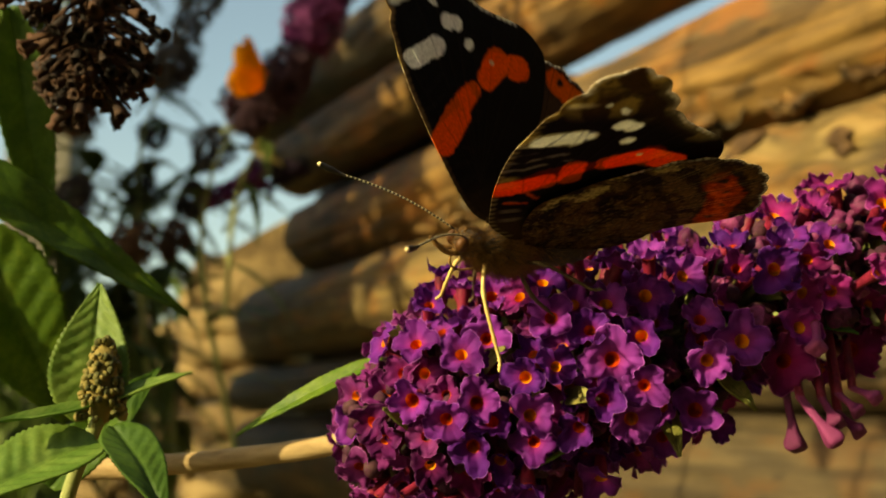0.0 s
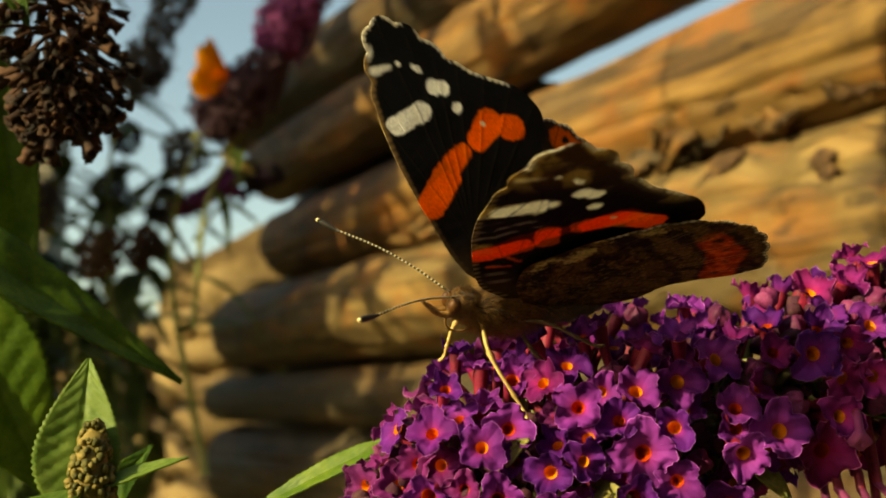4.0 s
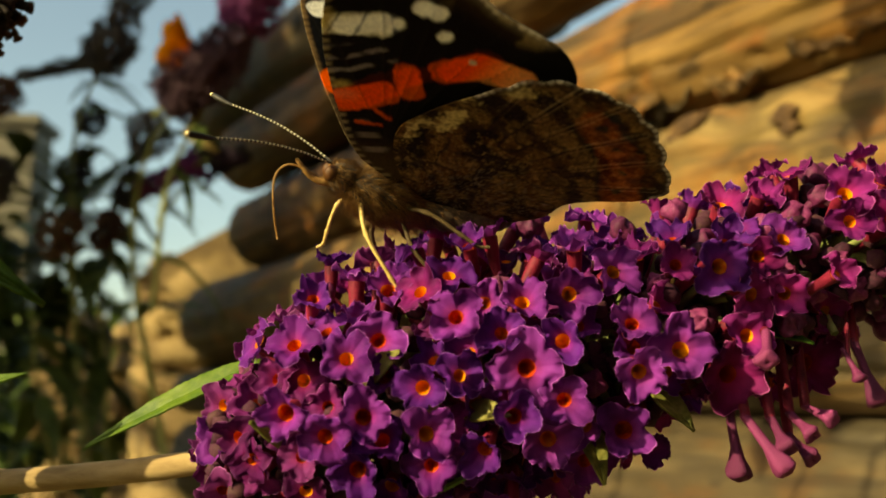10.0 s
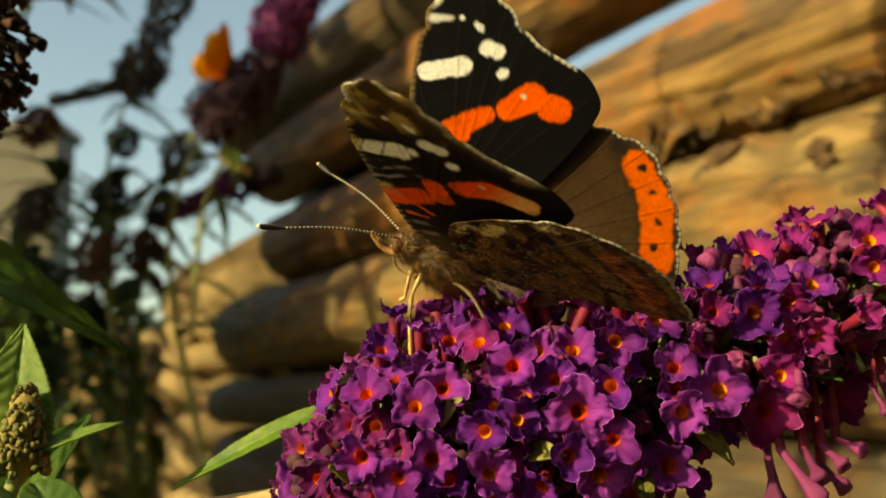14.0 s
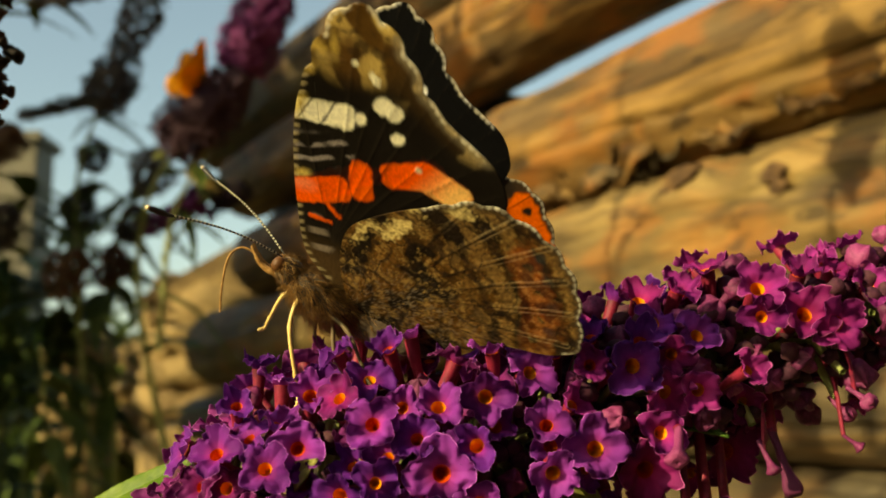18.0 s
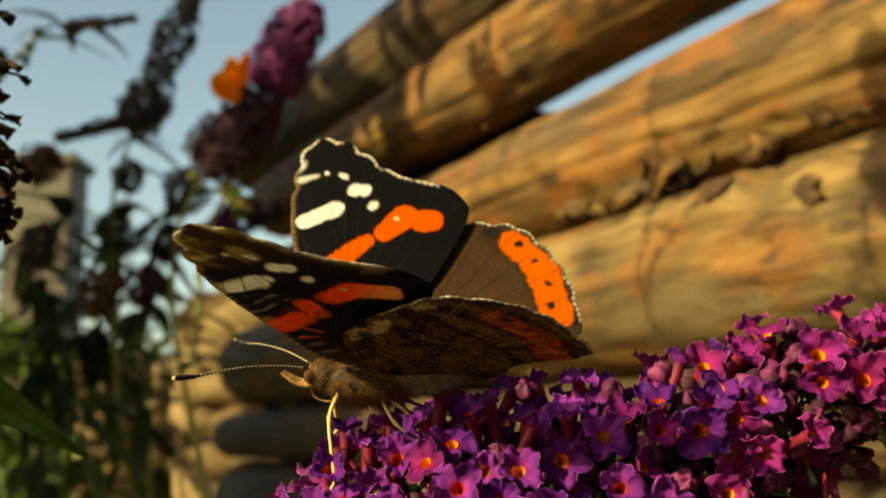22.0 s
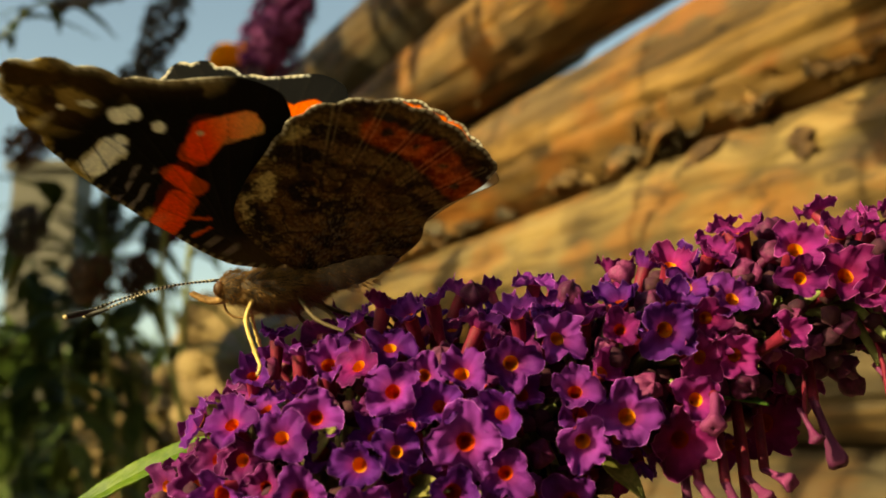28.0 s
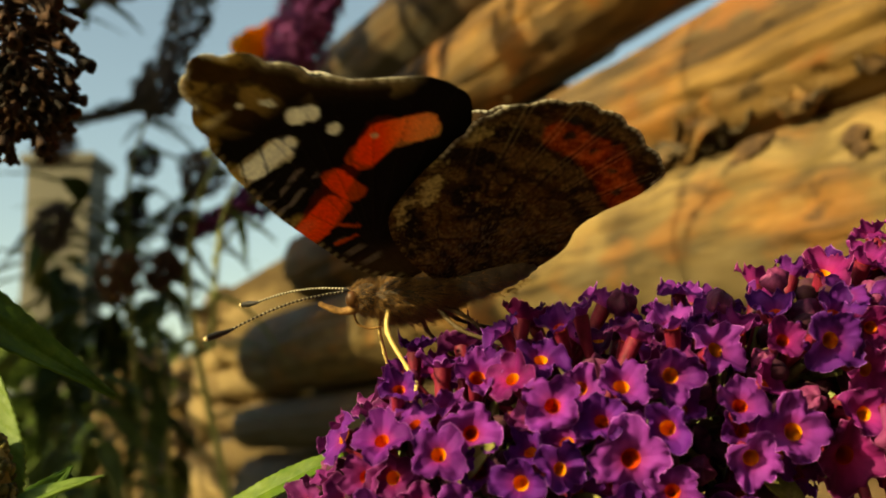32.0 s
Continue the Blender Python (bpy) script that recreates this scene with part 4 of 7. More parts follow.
# ---- the leafy shoot and the twig beside the spike ----
def build_shoot():
    shoot = thing("leafy_shoot", "green shoot with a young flower bud and crinkled leaves", "shoot")
    piece("stem", mesh("stem", *tube(bent([(-0.0390, 0.1320, 1.178), (-0.0365, 0.1306, 1.189), (-0.0347, 0.1298, 1.1939), (-0.0329, 0.1293, 1.1980)]), 0.0008, 10), [STEM]), shoot)
    bud = piece("flower_bud", mesh("flower_bud", *blob((0, 0, 0.0040), (0.0017, 0.0017, 0.0042), 10, 14, 0.15, 3.0), [BUDGREEN]), shoot, pose(-0.0329, 0.1292, 1.1973), "knobbly green flower bud")
    rr = random.Random(4)
    knob = mesh("knob", *blob((0, 0, 0), (0.00036, 0.00036, 0.00055), 5, 7, 0.4, 1.0), [BUDGREEN])
    for i in range(190):
        t = rr.random() ** 0.9
        a = i * 2.399
        r = 0.0022 * math.sqrt(max(0.02, 1 - (t * 1.02 - 0.1) ** 2)) * (1.1 - 0.35 * t)
        piece("knob", knob, bud, pose(r * math.cos(a), r * math.sin(a), 0.0085 * t, rr.uniform(0, 90), rr.uniform(0, 90), 0) @ Matrix.Scale(rr.uniform(0.7, 1.25), 4))
    place_leaf(shoot, (-0.0350, 0.1312, 1.1970), (-0.0348, 0.1325, 1.2120), 0.0092, (0.1, -1, 0.1), 1.0, LEAF_PALE)
    place_leaf(shoot, (-0.0318, 0.1290, 1.1995), (-0.0238, 0.1305, 1.2023), 0.0022, (0, -0.6, 0.9), 2.0, LEAF_PALE, droop=0.1)
    place_leaf(shoot, (-0.0335, 0.1280, 1.1989), (-0.0408, 0.1205, 1.1972), 0.0030, (0, -0.4, 0.9), 3.0, LEAF_PALE, droop=-0.1)
    place_leaf(shoot, (-0.0310, 0.1274, 1.1966), (-0.0240, 0.1225, 1.1880), 0.0062, (0.55, -0.75, 0.5), 4.0, LEAF_PALE, droop=0.25)
    place_leaf(shoot, (-0.0320, 0.1262, 1.1950), (-0.0425, 0.1170, 1.1890), 0.0110, (-0.1, -0.6, 0.8), 5.0, LEAF_PALE, droop=0.12)
    place_leaf(shoot, (-0.0592, 0.1341, 1.2304), (-0.0298, 0.1504, 1.2110), 0.0082, (0.45, -0.75, 0.45), 6.0, LEAF, droop=0.03, label="large crinkled green leaf")
    place_leaf(shoot, (-0.0565, 0.1457, 1.2214), (-0.0462, 0.1555, 1.1974), 0.0150, (0.2, -1, 0.25), 7.0, LEAF, droop=0.06, label="large dark green leaf")
    place_leaf(shoot, (-0.0587, 0.1584, 1.2559), (-0.0549, 0.1689, 1.2214), 0.0085, (0.5, -1, 0.0), 8.0, LEAF_PALE, droop=0.03, label="yellowish green leaf")
    place_leaf(shoot, (-0.0390, 0.1320, 1.1900), (-0.0300, 0.1400, 1.2030), 0.0060, (0.2, -0.9, 0.4), 9.0, LEAF, droop=0.1)
    return shoot


SHOOT = build_shoot()


def build_twig():
    twig = thing("twig", "pale brown twig that bears the flower spike", "twig")
    line = bent([(-0.085, 0.1455, 1.1885), (-0.0561, 0.1435, 1.1904), (-0.0282, 0.1402, 1.1921), (-0.0082, 0.1370, 1.1946), (0.004, 0.1325, 1.1985)], 10)
    piece("bark", mesh("bark", *tube(line, [0.00125 + 0.00012 * noise.noise(Vector((i * 0.6, 0, 0))) + (0.0003 if i in (18, 19, 31) else 0) for i in range(len(line))], 12), [TWIG]), twig)
    place_leaf(twig, (-0.0030, 0.1340, 1.2040), (-0.0192, 0.1356, 1.1957), 0.0030, (-0.2, -0.7, 0.7), 12.0, LEAF, droop=0.1, label="narrow bright green leaf")
    place_leaf(twig, (0.0040, 0.1290, 1.1930), (0.0060, 0.1240, 1.2000), 0.0045, (0.2, -0.9, 0.1), 13.0, LEAF_PALE)
    place_leaf(twig, (0.0120, 0.1290, 1.1920), (0.0180, 0.1235, 1.1950), 0.0045, (0.2, -0.7, 0.7), 14.0, LEAF_PALE)
    place_leaf(twig, (0.0420, 0.1330, 1.2080), (0.0480, 0.1275, 1.2065), 0.0030, (0.2, -0.7, 0.7), 15.0, LEAF_PALE)
    return twig


TWIG_THING = build_twig()


# ---- the red-banded butterfly ----
def step(v, edge=0.0, soft=0.15):
    t = np.clip((edge - v) / soft * 0.5 + 0.5, 0, 1)
    return t * t * (3 - 2 * t)


def spot(a, b, ca, cb, ra, rb, turn=0.0):
    """Distance in millimetres outside an oval spot."""
    c, s = math.cos(turn), math.sin(turn)
    u, v = (a - ca) * c + (b - cb) * s, -(a - ca) * s + (b - cb) * c
    return (np.sqrt((u / ra) ** 2 + (v / rb) ** 2) - 1) * min(ra, rb)


def strip(a, b, p, q, r0, r1):
    """Distance outside a bar from p to q whose half width goes from r0 to r1."""
    d = (q[0] - p[0], q[1] - p[1])
    t = np.clip(((a - p[0]) * d[0] + (b - p[1]) * d[1]) / (d[0] ** 2 + d[1] ** 2), 0, 1)
    return np.hypot(a - p[0] - t * d[0], b - p[1] - t * d[1]) - (r0 + (r1 - r0) * t)


def slab(a, b, p, q, w0, w1, soft=0.75):
    """Distance outside a bar from p to q with blunt, rounded ends."""
    n = math.hypot(q[0] - p[0], q[1] - p[1])
    d = ((q[0] - p[0]) / n, (q[1] - p[1]) / n)
    along, across = (a - p[0]) * d[0] + (b - p[1]) * d[1], (b - p[1]) * d[0] - (a - p[0]) * d[1]
    x, y = np.abs(across) - (w0 + (w1 - w0) * along / n) + soft, np.abs(along - n / 2) - n / 2 + soft
    return np.hypot(np.maximum(x, 0), np.maximum(y, 0)) + np.minimum(np.maximum(x, y), 0) - soft


def over(col, fac, rgb):
    return col + fac[:, None] * (np.array(rgb) - col)


# outlines in millimetres: forwards, outwards; the fore wing from its front edge round the tip to the body, then the hind wing
FORE = [(0.9, 0.3), (4.0, 0.9), (7.0, 3.6), (10.1, 7.2), (12.7, 10.9), (14.6, 14.8), (16.0, 19.3), (16.6, 22.6), (16.3, 24.9), (14.5, 26.1), (12.2, 26.0), (9.6, 25.2),
        (6.8, 23.8), (4.0, 23.1), (1.2, 23.1), (-1.4, 23.0), (-3.4, 22.0), (-4.7, 20.3), (-4.6, 16.0), (-3.4, 10.0), (-2.2, 5.0), (-1.0, 0.6)]
# the near hind wing bends round the body, the far one lies open
HIND_NEAR = [(-1.9, 0.4), (0.8, 4.0), (1.9, 8.0), (0.6, 11.5), (-2.2, 15.6), (-4.6, 19.0), (-6.8, 20.7), (-10.0, 21.4), (-13.0, 21.1), (-15.2, 20.1), (-17.2, 18.5), (-19.2, 15.9), (-20.9, 13.4), (-20.0, 11.0),
             (-18.2, 9.2), (-16.0, 7.6), (-14.5, 5.8), (-13.7, 3.2), (-11.2, 0.5), (-7.9, -0.7), (-5.0, -1.2), (-3.0, -0.3)]
HIND_FAR = [(-1.9, 0.4), (0.8, 4.0), (1.7, 8.0), (0.4, 11.5), (-2.2, 15.4), (-4.8, 18.6), (-8.7, 19.6), (-12.3, 19.6), (-15.8, 17.3), (-18.7, 14.0), (-20.2, 10.8), (-20.8, 9.4), (-20.9, 8.0), (-19.2, 7.2),
            (-16.5, 5.8), (-13.0, 3.2), (-9.0, -0.3), (-5.0, -1.2), (-3.0, -0.3)]


def wing_line(points, n, first, last, waves, size):
    """A smooth closed margin with scallops between two places on it."""
    line = bent([(p[0], p[1], 0) for p in points], 24)
    xy = np.array([(v.x, v.y) for v in line])
    seg = np.r_[0, np.cumsum(np.hypot(*np.diff(xy, axis=0).T))]
    s = np.linspace(0, seg[-1], n)
    out = np.stack([np.interp(s, seg, xy[:, 0]), np.interp(s, seg, xy[:, 1])], 1)
    f = (s / seg[-1] - first) / (last - first)
    inside = (f > 0) & (f < 1)
    tan = np.gradient(out, axis=0)
    tan /= np.linalg.norm(tan, axis=1)[:, None]
    nor = np.stack([-tan[:, 1], tan[:, 0]], 1)
    cen = out.mean(0)
    nor *= np.sign(((out - cen) * nor).sum(1))[:, None]
    wave = (np.abs(np.sin(f * math.pi * waves)) - 0.6) * size * np.clip(np.minimum(f, 1 - f) * 8, 0, 1)
    out += nor * np.where(inside, wave, 0)[:, None]
    return out, inside


def margin_distance(a, b, line):
    best = np.full(len(a), 1e9)
    for p in line[:: 4]:
        best = np.minimum(best, (a - p[0]) ** 2 + (b - p[1]) ** 2)
    return np.sqrt(best)


def veins(a, b, hub, ends, r=0.09):
    d = np.full(len(a), 1e9)
    for q in ends:
        d = np.minimum(d, strip(a, b, hub, q, r, r * 0.6))
    return d


FORE_ENDS = [(15.6, 25.6), (12.6, 26.0), (9.4, 25.0), (6.2, 23.5), (2.8, 23.1), (-0.6, 23.1), (-3.6, 21.8), (14.0, 13.9)]
HIND_ENDS = [(-5.4, 20.0), (-9.0, 21.2), (-12.6, 20.7), (-15.6, 18.8), (-18.0, 16.0), (-19.8, 12.6), (-19.4, 9.0), (-15.5, 4.6)]


def fore_pigment(a, b, edge, under):
    w1, w2 = lattice(a * 2.3, b * 2.3, 3) * 0.11, lattice(a * 2.3, b * 2.3, 9) * 0.11
    u, v = a + w1, b + w2
    black, brown = ((0.011, 0.008, 0.006), (0.09, 0.052, 0.022)) if under else ((0.007, 0.0065, 0.0065), (0.045, 0.024, 0.011))
    col = np.tile(black, (len(a), 1)).astype(float)
    col = over(col, step(v + 0.45 * np.maximum(u, 0), 4.6, 2.2) * 0.8, brown)
    cream = (0.94, 0.87, 0.63) if under else (0.95, 0.94, 0.90)
    red = (0.95, 0.115, 0.014) if under else (0.96, 0.125, 0.004)
    if under:
        n, fine = lattice(a * 0.9, b * 0.9, 5), lattice(a * 2.2, b * 2.2, 6)
        # the brown outer margin, streaked, that widens to a golden tip
        field = step(strip(u, v, (2.0, 24.6), (13.0, 26.0), 3.0, 4.2), 0, 1.2)
        tip = step(np.hypot((u - 15.6) / 5.6, (v - 24.0) / 5.2), 1.0, 0.35)
        ray = np.sin(np.arctan2(b - 4.0, a - 3.2) * 34 + 1.4 * n)
        row = np.sin((v - 0.35 * u) * 1.5 + 1.2 * n)
        col = over(col, field * 0.85, (0.055, 0.030, 0.011))
        col = over(col, field * step(-row - 0.6 * ray, -0.55, 0.4) * 0.85, (0.60, 0.42, 0.18))
        col = over(col, tip, (0.11, 0.052, 0.013))
        col = over(col, tip * step(-row - 0.7 * ray, -0.5, 0.6) * 0.85, (0.88, 0.60, 0.20))
        col = over(col, tip * step(spot(u, v, 13.9, 22.0, 2.2, 1.2, 0.7), 0, 0.9) * 0.6, (0.12, 0.055, 0.016))
        col = over(col, tip * step(n + 0.8 * fine, -0.50, 0.25) * 0.75, (0.05, 0.028, 0.012))
        col = over(col, step(np.minimum.reduce([spot(u, v, 15.7, 19.9, 0.8, 0.6), spot(u, v, 14.9, 21.0, 1.0, 0.3, 0.9), spot(u, v, 15.2, 17.6, 0.35, 0.5)]), 0, 0.4) * 0.85, (0.74, 0.50, 0.13))
        col = over(col, step(edge, 0.8, 0.5) * 0.6 * (v > 20.5) * (u < 12), (0.36, 0.29, 0.19))
        # pale scribbles between the band and the white patch
        zone = step(strip(u, v, (11.3, 9.9), (8.7, 12.9), 1.7, 1.3), 0, 0.6)
        rows = np.sin((0.8 * a + 0.6 * b) * 4.6 + 0.9 * n)
        col = over(col, zone * step(-rows, -0.5, 0.3) * step(-lattice(a * 0.9 + 7, b * 0.9, 21), 0.25, 0.3) * 0.8, (0.40, 0.34, 0.33))
        # stripes near the base of the front edge
        base = step(strip(u, v, (3.6, 3.0), (5.6, 4.6), 1.0, 0.8), 0, 0.5)
        col = over(col, base * step(-np.sin((a * 0.8 + b) * 2.6), -0.35, 0.3) * 0.6, (0.38, 0.30, 0.24))
        # checks on the very front edge
        col = over(col, step(edge, 0.5, 0.25) * (v < 18) * step(-np.sin((a + b) * 5.2), -0.1, 0.3) * 0.8, (0.46, 0.36, 0.20))
    else:
        col = over(col, step(edge, 0.45, 0.3) * (v < 22) * 0.7 * step(-v, -4, 6), (0.36, 0.22, 0.10))
    third, fourth = slab(u, v, (4.5, 14.0), (1.4, 17.9), 1.1, 1.4), slab(u, v, (2.2, 17.0), (-2.2, 18.3), 1.35, 1.2)
    band = np.minimum.reduce([slab(u, v, (9.3, 5.4), (5.7, 10.2), 1.2, 1.2), slab(u, v, (6.7, 13.4), (4.2, 10.4), 0.9, 1.0), third, fourth])
    if not under:
        third, fourth = strip(u, v, (3.4, 15.1), (2.0, 17.7), 1.05, 1.5), strip(u, v, (-0.3, 17.8), (-1.0, 18.1), 1.35, 1.3)
        band = np.minimum.reduce([strip(u, v, (8.2, 6.8), (6.6, 10.4), 1.3, 1.35), strip(u, v, (6.2, 11.6), (5.0, 13.4), 1.05, 0.8), third, fourth])
    col = over(col, step(band, 0.12, 0.14), red)
    if under:
        col = over(col, step(np.minimum(third, fourth), 0.12, 0.14) * np.clip((2.4 - u) / 3.2, 0, 1), (0.94, 0.60, 0.20))
        col = over(col, step(np.minimum(strip(u, v, (6.2, 7.2), (4.4, 7.0), 0.22, 0.16), strip(u, v, (6.4, 4.8), (4.6, 5.8), 0.2, 0.14)), 0, 0.15), red)
        pink = step(strip(u, v, (9.6, 6.6), (8.6, 7.4), 0.7, 0.7), 0, 0.8) * step(band, 0, 0.22)
        col = over(col, pink * 0.5, (0.85, 0.36, 0.20))
        white = np.minimum(slab(u, v, (14.6, 12.7), (9.7, 16.6), 1.0, 1.35), spot(u, v, 9.3, 17.0, 0.5, 0.6))
        white = np.maximum(white, 0.10 - np.minimum(strip(u, v, (13.2, 11.5), (13.4, 16.0), 0.0, 0.0), strip(u, v, (11.3, 12.5), (11.9, 18.0), 0.0, 0.0)))
    else:
        white = strip(u, v, (12.7, 14.0), (9.9, 16.5), 0.95, 1.05)
    white = np.minimum.reduce([white, spot(u, v, 8.7, 19.7, 0.80, 0.95), spot(u, v, 7.7, 19.95, 0.82, 0.88), spot(u, v, 5.9, 18.2, 0.62, 0.62), spot(u, v, 10.7, 21.25, 0.62, 0.38, 0.3), spot(u, v, 12.8, 21.15, 0.3, 0.28)])
    col = over(col, step(white, 0, 0.13), cream)
    if not under:
        col = over(col, step(np.minimum(strip(u, v, (15.3, 19.4), (13.7, 20.5), 0.5, 0.3), spot(u, v, 15.9, 21.4, 0.3, 0.7)), 0, 0.25), (0.80, 0.78, 0.72))
        col = over(col, step(edge, 0.35, 0.2) * (v > 21) * step(-np.sin((a - b) * 1.9), 0.1, 0.4), (0.75, 0.72, 0.65))
    else:
        col = over(col, step(spot(u, v, 14.0, 13.6, 0.6, 1.2), 0, 0.4) * 0.8, (0.84, 0.60, 0.14))
        col = over(col, step(spot(u, v, 9.6, 8.0, 0.4, 0.7, 0.6), 0, 0.3) * 0.8, (0.80, 0.56, 0.16))
    col = over(col, step(spot(a, b, 2.8, 17.3, 0.32, 0.28), 0, 0.12), (0.86, 0.74, 0.5))
    # dark lines along the veins
    col = over(col, step(veins(a, b, (3.2, 4.0), FORE_ENDS, 0.05), 0, 0.07) * (0.42 if under else 0.45), (0.03, 0.022, 0.016))
    col = over(col, step(edge, 0.42, 0.14) * (v > 20.0) * step(-np.sin((a - 0.5 * b) * 1.75), 0.15, 0.4) * 0.9, (0.80, 0.72, 0.56))
    return col * (0.90 + 0.16 * lattice(a * 6, b * 6, 31)[:, None])


def hind_pigment(a, b, edge, outer, under):
    w1, w2 = lattice(a * 1.9, b * 1.9, 13) * 0.25, lattice(a * 1.9, b * 1.9, 19) * 0.25
    u, v = a + w1, b + w2
    if under:
        n1, n2, n3 = lattice(a * 0.45, b * 0.45, 41), lattice(a * 1.1, b * 1.1, 43), lattice(a * 2.7, b * 2.7, 47)
        col = np.tile((0.040, 0.021, 0.008), (len(a), 1)).astype(float)
        col = over(col, step(-(n1 + 0.6 * n2), -0.05, 0.5) * 0.7, (0.19, 0.082, 0.018))
        col = over(col, step(n2 + 0.8 * n1, -0.40, 0.18) * 0.9, (0.013, 0.009, 0.006))
        col = over(col, step(np.abs(n2 + 0.5 * n3), 0.07, 0.05) * 0.55, (0.42, 0.26, 0.09))
        col = over(col, step(-n3 - 0.5 * n2, -0.55, 0.15) * 0.45, (0.52, 0.33, 0.12))
        # bars between the veins towards the margin, in rows that follow it
        out = np.hypot(a + 3.4, b - 2.5)
        rows = np.sin(out * 1.9 + 1.6 * n1 + 0.8 * n2)
        field = np.clip((out - 9.5) / 2.5, 0, 1)
        col = over(col, field * step(-rows, -0.25, 0.35) * 0.6, (0.30, 0.165, 0.055))
        col = over(col, field * step(rows, -0.55, 0.30) * 0.7, (0.022, 0.013, 0.008))
        low = step(np.hypot((u + 9) / 8, (v - 2.5) / 5.5), 1.0, 0.5)
        col = over(col, low * step(np.abs(n3), 0.12, 0.1) * 0.7, (0.28, 0.22, 0.16))
        col = over(col, step(np.abs(lattice(a * 0.62 + 0.8 * n2, b * 0.62, 61)), 0.12, 0.06) * 0.8, (0.018, 0.012, 0.009))
        # backlit upper orange band, its light coming through painted into the under side
        shine_through = step(strip(u, v, (-11.6, 18.7), (-17.8, 13.0), 1.0, 1.3), 0, 1.1)
        col = over(col, shine_through * np.clip(0.25 + 0.3 * n2, 0, 1), (0.40, 0.10, 0.018))
        col = over(col, shine_through * step(n2 + 0.6 * n3, -0.15, 0.2) * 0.8, (0.035, 0.02, 0.012))
        for k in ((-12.6, 19.2), (-14.6, 17.6), (-16.4, 15.4), (-17.8, 12.6)):
            col = over(col, step(spot(u, v, k[0], k[1], 0.6, 0.5), 0, 0.25) * 0.85, (0.035, 0.035, 0.03))
        cream = np.minimum.reduce([strip(u, v, (-1.3, 10.9), (-1.8, 12.6), 0.85, 0.7), spot(u, v, -1.8, 14.9, 0.7, 0.45), strip(u, v, (0.8, 10.5), (-0.9, 10.4), 0.35, 0.4), strip(u, v, (1.0, 7.6), (0.9, 9.6), 0.3, 0.35), spot(u, v, -4.8, 18.0, 0.7, 1.1, 0.9)])
        col = over(col, step(cream + 0.45 * n3, 0, 0.25), (0.78, 0.58, 0.24))
        col = over(col, step(edge, 0.7, 0.3) * outer * 0.7, (0.045, 0.03, 0.02))
        col = over(col, step(edge, 0.3, 0.15) * outer * 0.6, (0.42, 0.36, 0.27))
        col = over(col, step(veins(a, b, (-3.4, 2.5), HIND_ENDS, 0.07), 0, 0.07) * 0.75 * np.clip((out - 5) / 6, 0, 1), (0.030, 0.020, 0.012))
        # glints on the vein ridges of the outer half, painted as pale lines
        col = over(col, step(np.abs(veins(a, b, (-3.4, 2.5), HIND_ENDS, 0.0) - 0.26), 0.06, 0.07) * 0.45 * np.clip((out - 12) / 4, 0, 1), (0.66, 0.48, 0.26))
    else:
        col = np.tile((0.075, 0.040, 0.018), (len(a), 1)).astype(float)
        col = over(col, step(strip(u, v, (-4.0, 4.0), (-12.0, 6.0), 3.0, 4.0), 0, 3.0) * 0.6, (0.11, 0.062, 0.028))
        band = np.minimum(strip(u, v, (-11.7, 17.6), (-15.5, 14.9), 1.75, 2.1), strip(u, v, (-15.5, 14.9), (-18.2, 9.6), 2.1, 2.0))
        col = over(col, step(np.minimum(band, spot(u, v, -9.3, 18.6, 1.3, 1.5)), -0.05, 0.9) * 0.85, (0.02, 0.015, 0.012))
        col = over(col, step(band, -0.3, 0.25) * step(-edge, -0.35, 0.2), (0.96, 0.15, 0.004))
        for k in ((-12.5, 17.6), (-14.5, 15.7), (-16.4, 13.3), (-17.4, 10.6)):
            col = over(col, step(spot(u, v, k[0], k[1], 0.42, 0.36), 0, 0.15), (0.02, 0.015, 0.012))
        for p in ((-13.8, 18.7), (-16.3, 16.6), (-18.5, 14.0), (-19.8, 11.4), (-20.3, 9.2)):
            col = over(col, step(spot(a, b, p[0], p[1], 0.45, 0.3, -0.8), 0, 0.15), (0.02, 0.015, 0.012))
        col = over(col, step(np.minimum(spot(u, v, -18.9, 7.4, 1.1, 0.7), spot(u, v, -17.6, 8.0, 0.5, 0.4)), 0, 0.3), (0.38, 0.42, 0.50))
        col = over(col, step(edge, 0.28, 0.12) * outer * 0.6, (0.62, 0.55, 0.42))
        col = over(col, step(veins(a, b, (-3.4, 2.5), HIND_ENDS, 0.07), 0, 0.08) * 0.75, (0.02, 0.014, 0.010))
    col = over(col, step(edge, 0.30, 0.10) * outer * step(-np.sin((a - b) * 1.55), 0.25, 0.4) * 0.85, (0.78, 0.72, 0.58))
    return col * ((0.80 if under else 0.93) + (0.48 if under else 0.10) * lattice(a * 5, b * 5, 33)[:, None])


